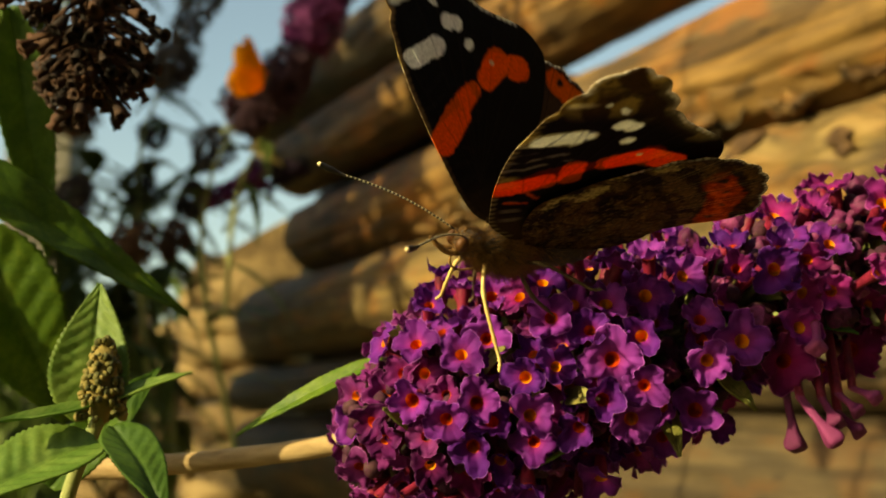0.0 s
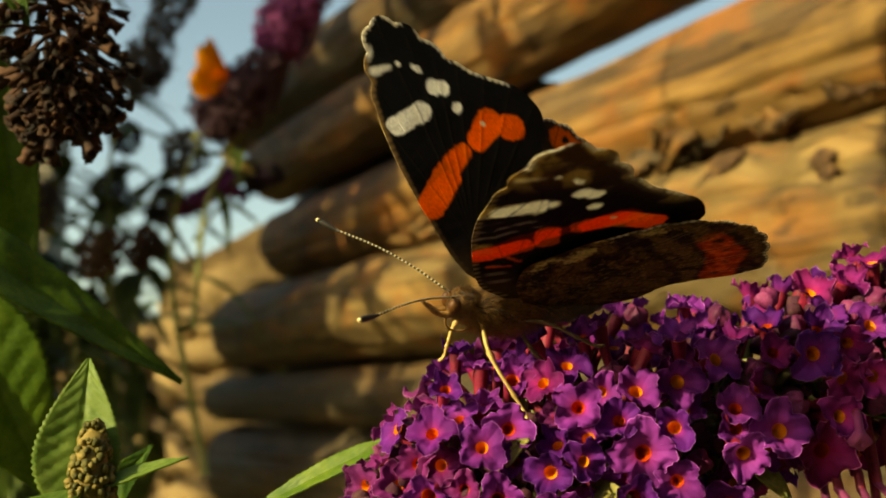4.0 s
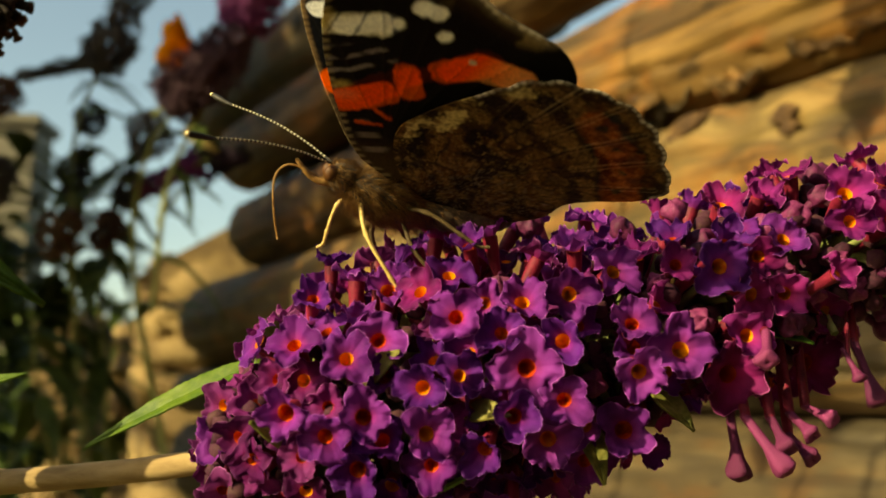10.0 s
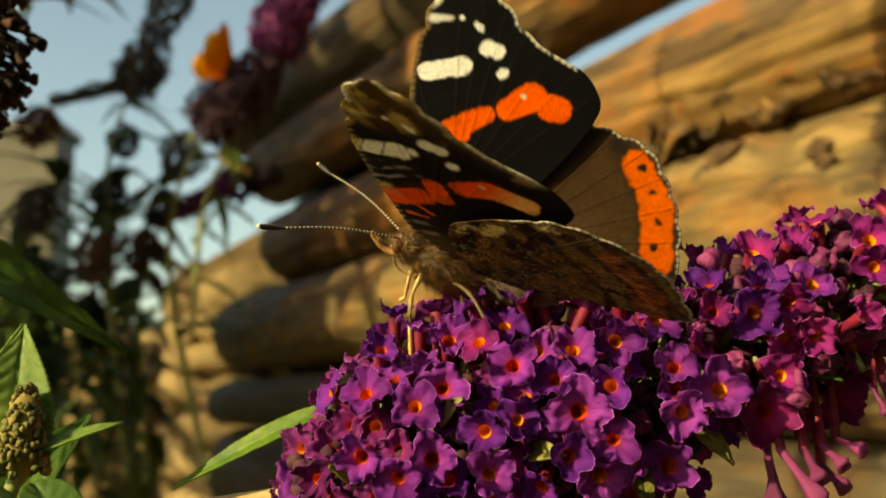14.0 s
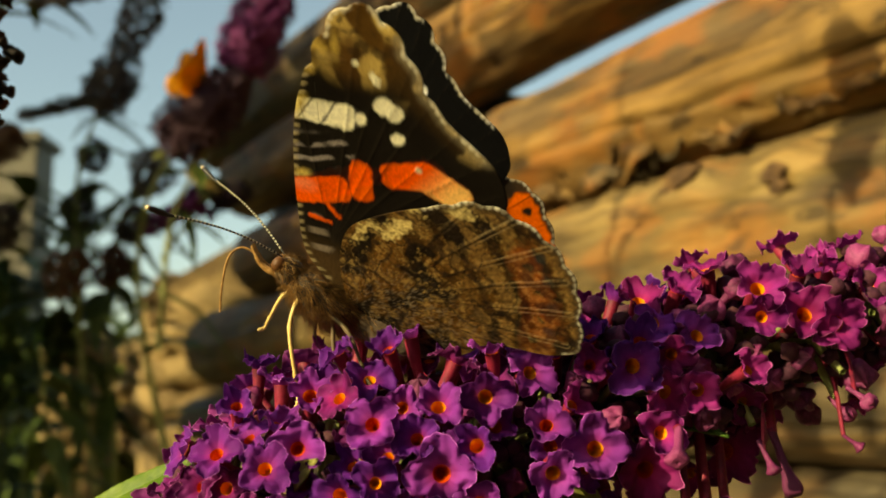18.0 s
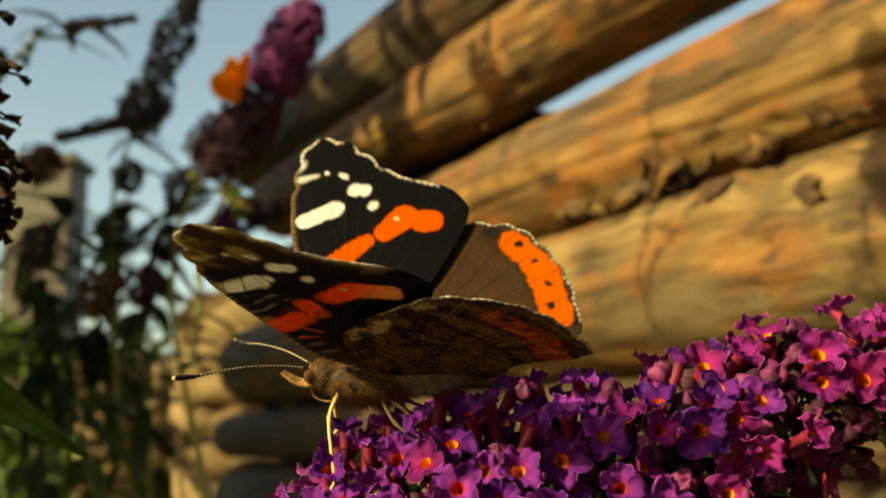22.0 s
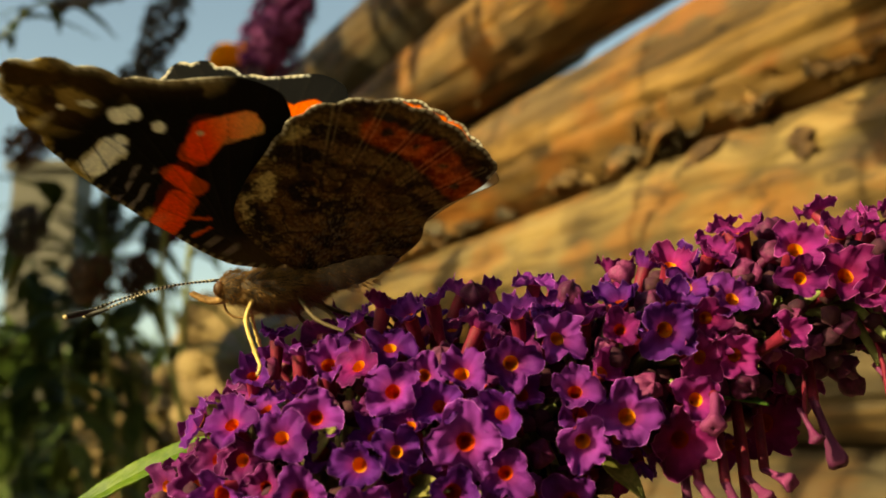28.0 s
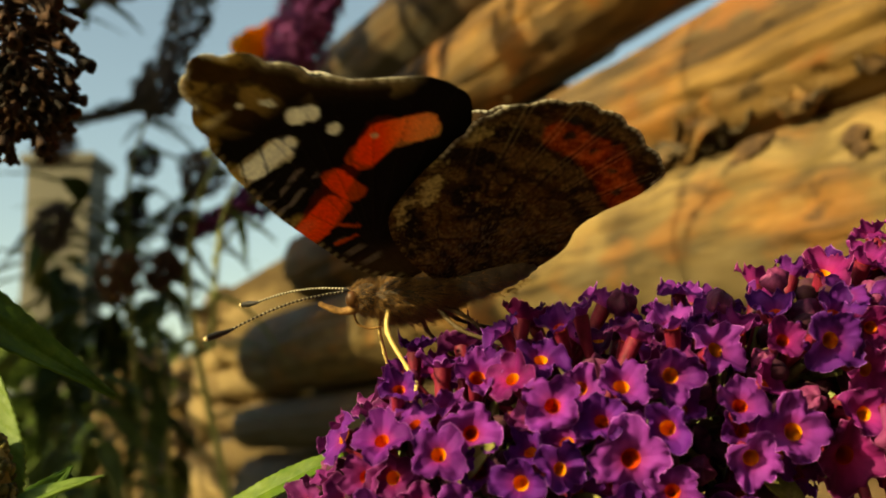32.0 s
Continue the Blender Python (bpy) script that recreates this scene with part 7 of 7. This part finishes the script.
# the red-banded butterfly: seconds, place on the spike, yaw, pitch, roll; lift of the near and far wings; sweep of the fore and the hind wings; how far the hind wings hang below;
# then the ways (yaw, pitch) of the two feelers and of the two near legs
PERCH = [
    (0, 0.00950, 0.11781, 1.21434, 38.5, 1.5, 34.8, 51.6, 51.8, 8.3, 6.7, -7.3, -7.1, 2.0, 2.0, -35, 5, 18, 9, -102, -50, -147, 4),
    (0.5, 0.00993, 0.11920, 1.21480, 38.3, 4.4, 29.8, 45.0, 44.8, 8.9, 7.9, -7.6, -7.2, 2.0, 2.1, -34, 4, 24, 9, -107, -52, -147, 4),
    (1, 0.01084, 0.11989, 1.21679, 39.9, 8.4, 24.8, 47.0, 45.7, 10.3, 9.8, -7.7, -7.1, 2.4, 2.3, -33, 2, 31, 9, -113, -53, -147, 4),
    (1.5, 0.01179, 0.12021, 1.21865, 41.1, 14.8, 26.4, 48.7, 48.8, 11.5, 10.2, -6.5, -6.2, 2.6, 2.6, -33, -0, 38, 9, -119, -55, -147, 4),
    (2, 0.01220, 0.12084, 1.21897, 39.7, 16.2, 27.4, 49.7, 49.7, 12.0, 10.0, -5.5, -5.4, 2.9, 2.7, -32, -2, 44, 9, -126, -56, -147, 4),
    (2.5, 0.01200, 0.12143, 1.21908, 38.0, 15.9, 28.3, 48.3, 48.9, 11.9, 10.2, -4.5, -4.6, 2.8, 2.7, -31, -1, 44, 8, -126, -53, -147, 4),
    (4.5, 0.00800, 0.12399, 1.21715, 25.3, -0.5, 32.9, 49.7, 49.6, 6.2, 6.0, -6.2, -6.1, 1.2, 1.3, -30, 3, 45, 6, -128, -40, -147, 4),
    (5, 0.00784, 0.12477, 1.21719, 23.1, 1.5, 30.8, 51.1, 50.4, 5.9, 5.9, -6.7, -6.4, 1.2, 1.3, -30, 4, 45, 5, -129, -37, -147, 4),
    (5.5, 0.00805, 0.12478, 1.21726, 22.9, 2.4, 30.7, 50.7, 50.4, 5.9, 5.9, -7.0, -6.6, 1.4, 1.4, -30, 4, 45, 4, -129, -36, -146, 5),
    (6, 0.00800, 0.12462, 1.21732, 22.9, 3.1, 30.1, 50.6, 49.9, 5.8, 5.7, -7.2, -6.7, 1.5, 1.5, -30, 4, 45, 3, -129, -35, -146, 6),
    (6.5, 0.00820, 0.12376, 1.21731, 24.9, 3.8, 32.0, 50.8, 50.5, 6.3, 5.8, -6.5, -6.2, 1.4, 1.5, -30, 3, 45, 2, -128, -34, -145, 6),
    (7, 0.00786, 0.12328, 1.21695, 24.1, 3.4, 33.9, 53.0, 53.1, 6.3, 5.3, -5.7, -5.5, 1.4, 1.4, -30, 3, 45, 0, -128, -34, -145, 7),
    (7.5, 0.00805, 0.12417, 1.21678, 21.3, 2.4, 29.6, 48.9, 48.1, 7.3, 7.5, -5.1, -5.0, 1.1, 1.3, -31, 2, 44, 0, -131, -35, -147, 6),
    (8, 0.00801, 0.12463, 1.21681, 19.5, 1.6, 29.6, 47.6, 47.2, 7.7, 8.1, -4.5, -4.5, 1.1, 1.2, -31, 1, 43, 1, -135, -36, -149, 6),
    (8.5, 0.00803, 0.12517, 1.21726, 18.6, 2.5, 30.4, 47.4, 47.3, 7.4, 7.7, -4.5, -4.5, 1.3, 1.4, -31, -1, 42, 1, -138, -37, -152, 5),
    (9, 0.00842, 0.12571, 1.21844, 20.4, 7.9, 28.7, 45.8, 45.7, 7.8, 8.4, -5.0, -4.8, 1.5, 1.6, -31, -2, 42, 1, -141, -38, -154, 4),
    (9.5, 0.00835, 0.12605, 1.21929, 19.9, 13.6, 25.2, 44.2, 43.5, 6.8, 6.5, -5.3, -5.0, 1.9, 1.9, -31, -3, 41, 1, -145, -39, -156, 4),
    (10, 0.00846, 0.12644, 1.21935, 17.7, 16.7, 25.4, 45.1, 44.9, 6.5, 6.5, -5.4, -5.1, 2.2, 2.1, -31, -4, 40, 1, -148, -40, -158, 3),
    (10.5, 0.00839, 0.12705, 1.21932, 13.2, 12.8, 25.8, 45.5, 45.4, 6.2, 6.3, -5.7, -5.1, 2.4, 2.3, -33, -4, 39, 1, -145, -46, -155, -0),
    (11, 0.00834, 0.12735, 1.21953, 12.8, 12.7, 25.9, 45.9, 45.8, 6.9, 6.6, -5.0, -4.4, 2.5, 2.5, -34, -4, 38, 1, -140, -51, -152, -4),
    (11.5, 0.00847, 0.12752, 1.21997, 8.5, 16.2, 25.3, 47.3, 46.6, 7.6, 7.2, -4.2, -2.8, 2.7, 2.7, -36, -4, 36, 1, -135, -57, -149, -7),
    (11.6, 0.00847, 0.12752, 1.21997, 8.5, 16.2, 25.3, 47.3, 46.6, 7.6, 7.2, -4.2, -2.8, 2.7, 2.7, -36, -4, 36, 1, -135, -57, -149, -7),
    (11.8, 0.00963, 0.12770, 1.22013, 3.6, 29.0, 28.4, 43.8, 44.1, 7.5, 7.7, -0.7, 1.9, 2.9, 3.1, -37, -4, 35, 0, -127, -62, -145, -10),
    (12, 0.00963, 0.12770, 1.22013, 3.6, 29.0, 28.4, 43.8, 44.1, 7.5, 7.7, -0.7, 1.9, 2.9, 3.1, -37, -4, 35, 0, -127, -62, -145, -10),
    (12.5, 0.00992, 0.12813, 1.21990, 3.1, 28.2, 29.6, 43.6, 43.2, 8.1, 8.2, 0.4, 2.7, 3.0, 3.1, -37, -2, 35, -2, -120, -61, -138, -5),
    (13, 0.01017, 0.12850, 1.21977, 6.5, 27.8, 34.0, 46.1, 45.9, 8.8, 7.5, 1.6, 4.9, 2.9, 2.9, -37, -1, 34, -4, -114, -60, -130, -0),
    (13.5, 0.01001, 0.12869, 1.21883, 5.1, 25.6, 39.6, 47.6, 48.7, 9.5, 8.3, 2.7, 6.0, 2.5, 2.7, -37, -0, 35, -4, -116, -58, -132, 0),
    (15.5, 0.01074, 0.12896, 1.21865, -3.6, 19.8, 36.9, 56.1, 56.5, 9.5, 10.8, 7.4, 7.5, 1.7, 1.8, -36, 2, 39, -6, -123, -50, -140, 1),
    (16, 0.01074, 0.12896, 1.21865, -3.6, 19.8, 36.9, 56.1, 56.5, 9.5, 10.8, 7.4, 7.5, 1.7, 1.8, -36, 2, 39, -6, -123, -50, -140, 1),
    (16.1, 0.01074, 0.12896, 1.21865, -3.6, 19.8, 36.9, 56.1, 56.5, 9.5, 10.8, 7.4, 7.5, 1.7, 1.8, -36, 2, 39, -6, -123, -50, -140, 1),
    (16.5, 0.00916, 0.12833, 1.21817, -6.7, 21.3, 33.5, 70.3, 69.7, 9.3, 9.6, 1.5, -1.6, 3.2, 2.9, -14, -12, 35, -7, -136, -50, -143, 2),
    (17, 0.00916, 0.12833, 1.21817, -6.7, 21.3, 33.5, 70.3, 69.7, 9.3, 9.6, 1.5, -1.6, 3.2, 2.9, -14, -12, 35, -7, -136, -50, -143, 2),
    (17.5, 0.00916, 0.12833, 1.21817, -6.7, 21.3, 33.5, 70.3, 69.7, 9.3, 9.6, 1.5, -1.6, 3.2, 2.9, -14, -12, 35, -7, -136, -50, -143, 2),
    (18, 0.01004, 0.12917, 1.22009, 9.7, 34.3, 25.1, 57.7, 66.4, 9.3, 9.0, -0.3, -2.4, 3.0, -0.1, -41, -3, 34, 1, -149, -48, -147, -11),
    (18.5, 0.00981, 0.12890, 1.22006, 9.9, 32.5, 25.5, 53.2, 62.0, 9.3, 9.1, 0.2, -1.8, 2.8, -1.3, -42, 1, 37, -0, -147, -49, -147, -13),
    (19, 0.00962, 0.12845, 1.22015, 10.7, 29.7, 27.0, 47.9, 56.7, 10.3, 9.6, 1.5, 0.4, 2.5, -0.7, -43, 4, 40, -1, -145, -49, -147, -16),
    (19.2, 0.00962, 0.12845, 1.22015, 10.7, 29.7, 27.0, 47.9, 56.7, 10.3, 9.6, 1.5, 0.4, 2.5, -0.7, -43, 6, 41, -2, -144, -50, -147, -16),
    (19.5, 0.00718, 0.12696, 1.22021, -2.5, 14.0, 29.5, 41.3, 41.2, 9.9, 9.0, 3.6, 2.3, 2.0, 1.7, -44, 8, 43, -3, -143, -50, -147, -18),
    (20, 0.00703, 0.12759, 1.21925, -2.1, 10.0, 30.2, 39.6, 39.9, 9.9, 9.6, 5.2, 5.0, 1.4, 1.6, -45, 11, 45, -4, -140, -51, -146, -20),
    (20.5, 0.00703, 0.12810, 1.21900, -3.0, 11.9, 28.3, 43.9, 43.5, 10.7, 10.5, 6.7, 6.1, 1.5, 1.5, -46, 13, 44, -3, -113, -41, -157, -26),
    (21, 0.00543, 0.12877, 1.21861, -7.5, 4.7, 28.0, 43.9, 43.9, 10.3, 10.9, 7.2, 6.2, 1.4, 1.5, -48, 15, 43, -2, -94, -27, -169, -31),
    (21.5, 0.00541, 0.12891, 1.21861, -7.5, 3.4, 28.1, 44.2, 44.5, 10.6, 11.0, 7.6, 6.7, 1.5, 1.5, -47, 12, 42, -4, -96, -33, -169, -30),
    (22, 0.00537, 0.12912, 1.21858, -6.4, 5.1, 26.2, 43.7, 43.5, 11.3, 11.8, 8.2, 7.3, 1.4, 1.4, -47, 9, 41, -7, -99, -38, -170, -30),
    (22.5, 0.00548, 0.12929, 1.21847, -6.4, 5.3, 25.6, 43.3, 43.2, 11.7, 12.4, 9.0, 7.8, 1.3, 1.4, -46, 5, 40, -9, -102, -44, -170, -30),
    (23, 0.00531, 0.12919, 1.21883, -6.5, 4.7, 25.5, 41.5, 41.6, 11.8, 12.2, 9.3, 8.1, 1.4, 1.4, -46, 2, 39, -12, -105, -50, -171, -30),
    (23.5, 0.00466, 0.12919, 1.21890, -7.2, 2.3, 23.7, 38.1, 37.8, 11.5, 11.8, 9.4, 7.6, 1.6, 1.4, -45, -1, 38, -14, -110, -56, -171, -29),
    (24, 0.00368, 0.12899, 1.22022, -1.3, 8.8, 21.5, 30.4, 29.4, 12.0, 12.0, 10.0, 8.6, 1.7, 1.6, -44, -4, 36, -16, -115, -61, -172, -29),
    (24.5, 0.00410, 0.12884, 1.22017, -3.0, 8.6, 23.8, 30.3, 31.1, 12.3, 13.1, 10.3, 10.0, 1.6, 1.8, -45, -4, 33, -16, -113, -57, -173, -30),
    (25, 0.00416, 0.12889, 1.21933, -6.8, 3.2, 20.7, 35.5, 34.8, 12.0, 13.3, 10.2, 9.9, 1.7, 1.9, -46, -4, 29, -15, -111, -53, -174, -31),
    (25.5, 0.00464, 0.12905, 1.21940, -10.2, -0.1, 21.7, 41.3, 41.5, 11.7, 13.7, 10.1, 10.3, 1.7, 1.9, -46, -3, 25, -14, -110, -49, -175, -33),
    (27.5, 0.00360, 0.12971, 1.21818, -9.9, -6.2, 17.8, 45.6, 53.6, 4.9, 4.8, 4.7, 1.7, 2.4, 2.4, -49, -2, 10, -10, -105, -34, 179, -37),
    (28, 0.00370, 0.12982, 1.21852, -8.1, -4.0, 17.5, 45.8, 53.8, 5.2, 4.8, 4.8, 1.7, 2.4, 2.4, -50, -2, 6, -9, -105, -30, 178, -38),
    (28.5, 0.00359, 0.13004, 1.21845, -8.1, -3.4, 17.3, 45.8, 53.9, 4.9, 4.6, 4.8, 1.6, 2.3, 2.3, -48, -3, 11, -9, -104, -31, 180, -37),
    (29, 0.00356, 0.13044, 1.21829, -7.5, -4.0, 17.0, 46.0, 54.0, 4.6, 4.4, 4.5, 1.4, 2.3, 2.2, -47, -3, 16, -9, -104, -31, -179, -36),
    (29.5, 0.00366, 0.13092, 1.21847, -5.7, -3.1, 16.2, 46.4, 54.4, 4.7, 4.4, 4.3, 1.2, 2.3, 2.2, -45, -4, 22, -8, -104, -32, -177, -35),
    (30, 0.00365, 0.13137, 1.21839, -5.1, -4.1, 16.0, 46.5, 54.4, 4.6, 4.3, 3.9, 0.9, 2.3, 2.2, -43, -4, 27, -7, -104, -32, -175, -34),
    (30.5, 0.00352, 0.13124, 1.21850, -4.2, -4.4, 16.3, 46.4, 54.4, 4.3, 4.1, 4.0, 1.0, 2.3, 2.3, -42, -5, 32, -7, -103, -32, -174, -33),
    (31, 0.00306, 0.13091, 1.21842, -3.4, -4.9, 17.3, 45.8, 54.0, 4.0, 3.9, 4.0, 1.1, 2.4, 2.3, -40, -6, 38, -6, -103, -33, -172, -32),
    (31.5, 0.00335, 0.13119, 1.21884, 0.3, -4.4, 17.1, 46.1, 54.2, 4.7, 4.3, 4.4, 1.4, 2.2, 2.2, -40, -6, 38, -6, -103, -33, -172, -32),
    (32, 0.00328, 0.13147, 1.21877, -0.3, -5.5, 17.0, 46.4, 54.4, 4.5, 4.2, 4.6, 1.6, 2.1, 2.1, -40, -6, 38, -6, -103, -33, -172, -32),
]


# ---- what moves ----
def way(yaw, pitch):
    y, p = radians(yaw), radians(pitch)
    return Vector((-math.cos(p) * math.cos(y), math.cos(p) * math.sin(y), math.sin(p)))


def motions():
    drift = np.array(SWAY)

    def leaning(t):
        x, y, z, rx, ry, rz = (float(np.interp(t, drift[:, 0], drift[:, k])) for k in range(1, 7))
        return Matrix.Translation(PIVOT + Vector((x, y, z))) @ pose(0, 0, 0, rx, ry, rz) @ Matrix.Translation(-PIVOT)
    sway = [(row[0], leaning(row[0])) for row in SWAY]
    for ob in (SPIKE, SHOOT, TWIG_THING):
        walk(ob, sway)
    # the butterfly goes with the spike, and shifts and opens its wings on it
    keys = np.array(PERCH)
    times = sorted({t for t, *_ in PERCH} | {t for t, *_ in SWAY})
    body, part_rows = [], {k: [] for k in FLY_PARTS}
    for t in times:
        x, y, z, yaw, pitch, roll, en, ef, sn, sf, hn, hf, dn, df, ny, np_, fy, fp, ly, lp, my, mp = (float(np.interp(t, keys[:, 0], keys[:, k])) for k in range(1, 23))
        body.append((t, leaning(t) @ Matrix.Translation((x, y, z)) @ pose(0, 0, 0, roll, pitch, yaw)))
        for key, g, e, s, h, d in (("near", -1, en, sn, hn, dn), ("far", 1, ef, sf, hf, df)):
            part_rows["fore_" + key].append((t, Matrix.Translation((HINGE_FORE[0], g * HINGE_FORE[1], HINGE_FORE[2])) @ pose(0, 0, 0, g * e) @ pose(0, 0, 0, 0, 0, -g * s)))
            part_rows["hind_" + key].append((t, Matrix.Translation((HINGE_HIND[0], g * HINGE_HIND[1], HINGE_HIND[2])) @ pose(0, 0, 0, g * (e - d)) @ pose(0, 0, 0, 0, 0, -g * h)))
        for key, base, d, up in (("antenna_near", (-0.0056, -0.0006, 0.0006), way(ny, np_), (0, 0, 1)), ("antenna_far", (-0.0056, 0.0006, 0.0006), way(fy, fp), (0, 0, 1)),
                                 ("leg_fore_near", (-0.0022, -0.0011, -0.0012), way(ly, lp), (-1, 0, 0.1)), ("leg_mid_near", (0.0004, -0.0012, -0.0012), way(my, mp), (0, 0, 1))):
            part_rows[key].append((t, aim(base, Vector(base) + d, up)))
        out = 1.0 if 9.4 < t < 11.6 or 17.6 < t < 19.6 else 0.0
        part_rows["proboscis"].append((t, pose(-0.0056 + 0.0006 * (1 - out), 0, -0.0011 + 0.0022 * (1 - out), 0, 0, 180) @ pose(0, 0, 0, 0, 85 * (1 - out), 0)))
    walk(FLY, body)
    for k, rows in part_rows.items():
        if rows:
            walk(FLY_PARTS[k], rows)

    # the dry seed head swings in the wind
    walk(SEED_HEAD, [(t, pose(x + 0.0015, y, z)) for t, x, y, z in (
        (0, -0.0357, 0.1269, 1.2461),
        (2, -0.0316, 0.1437, 1.2543),
        (2.5, -0.0314, 0.1447, 1.2569),
        (4.5, -0.0288, 0.1449, 1.2521),
        (6, -0.0363, 0.1412, 1.2508),
        (8, -0.0349, 0.1423, 1.2472),
        (11, -0.0251, 0.1643, 1.2525),
        (13, -0.0353, 0.1529, 1.2554),
        (13.5, -0.0380, 0.1486, 1.2554),
        (15.5, -0.0276, 0.1475, 1.2517),
        (16, -0.0229, 0.1495, 1.2487),
        (17, -0.0215, 0.1465, 1.2515),
        (19, -0.0348, 0.1497, 1.2661),
        (21, -0.0343, 0.1467, 1.2533),
        (23, -0.0277, 0.1449, 1.2442),
        (25, -0.0261, 0.1494, 1.2487),
        (28, -0.0293, 0.1609, 1.2471),
        (30, -0.0253, 0.1683, 1.2508),
        (32, -0.0287, 0.1651, 1.2503),
    )])

    # the orange butterfly turns about and moves its wings
    rows, left, right = [], [], []
    for t, x, y, z, pitch, yaw, lift in (
        (0, -0.1222, 0.6197, 1.4136, -75, 30, 68),
        (2.5, -0.1274, 0.6391, 1.4218, -75, 30, 70),
        (4.5, -0.1310, 0.6386, 1.4221, -75, 35, 72),
        (6, -0.1268, 0.6355, 1.4180, -82, 45, 76),
        (8, -0.1256, 0.6351, 1.4177, -82, 45, 74),
        (9, -0.1266, 0.6405, 1.4215, -75, 40, 70),
        (11, -0.1352, 0.6583, 1.4287, -75, 35, 70),
        (13, -0.1262, 0.6453, 1.4311, -60, 35, 66),
        (16, -0.1254, 0.6389, 1.4339, -60, 35, 60),
        (17, -0.1198, 0.6383, 1.4318, -60, 35, 56),
        (19, -0.1214, 0.6425, 1.4361, -58, 35, 55),
        (21, -0.1155, 0.6347, 1.4368, -50, 50, 66),
        (23, -0.1125, 0.6304, 1.4360, -45, 58, 74),
        (25, -0.1117, 0.6353, 1.4348, -45, 50, 66),
        (28, -0.1144, 0.6441, 1.4408, -8, 20, 62),
        (30, -0.1129, 0.6508, 1.4486, -10, 25, 66),
        (32, -0.1142, 0.6474, 1.4501, -30, 40, 72),
    ):
        along = min(1.0, max(0.0, (t - 11) / 12))
        rows.append((t, pose(x + 0.013 - 0.005 * along, y, z - 0.009 - 0.004 * along, 0, pitch, yaw)))
        left.append((t, pose(0, 0, 0, -lift)))
        right.append((t, pose(0, 0, 0, lift)))
    walk(ORANGE_FLY, rows)
    walk(ORANGE_WINGS[0], left)
    walk(ORANGE_WINGS[1], right)


motions()
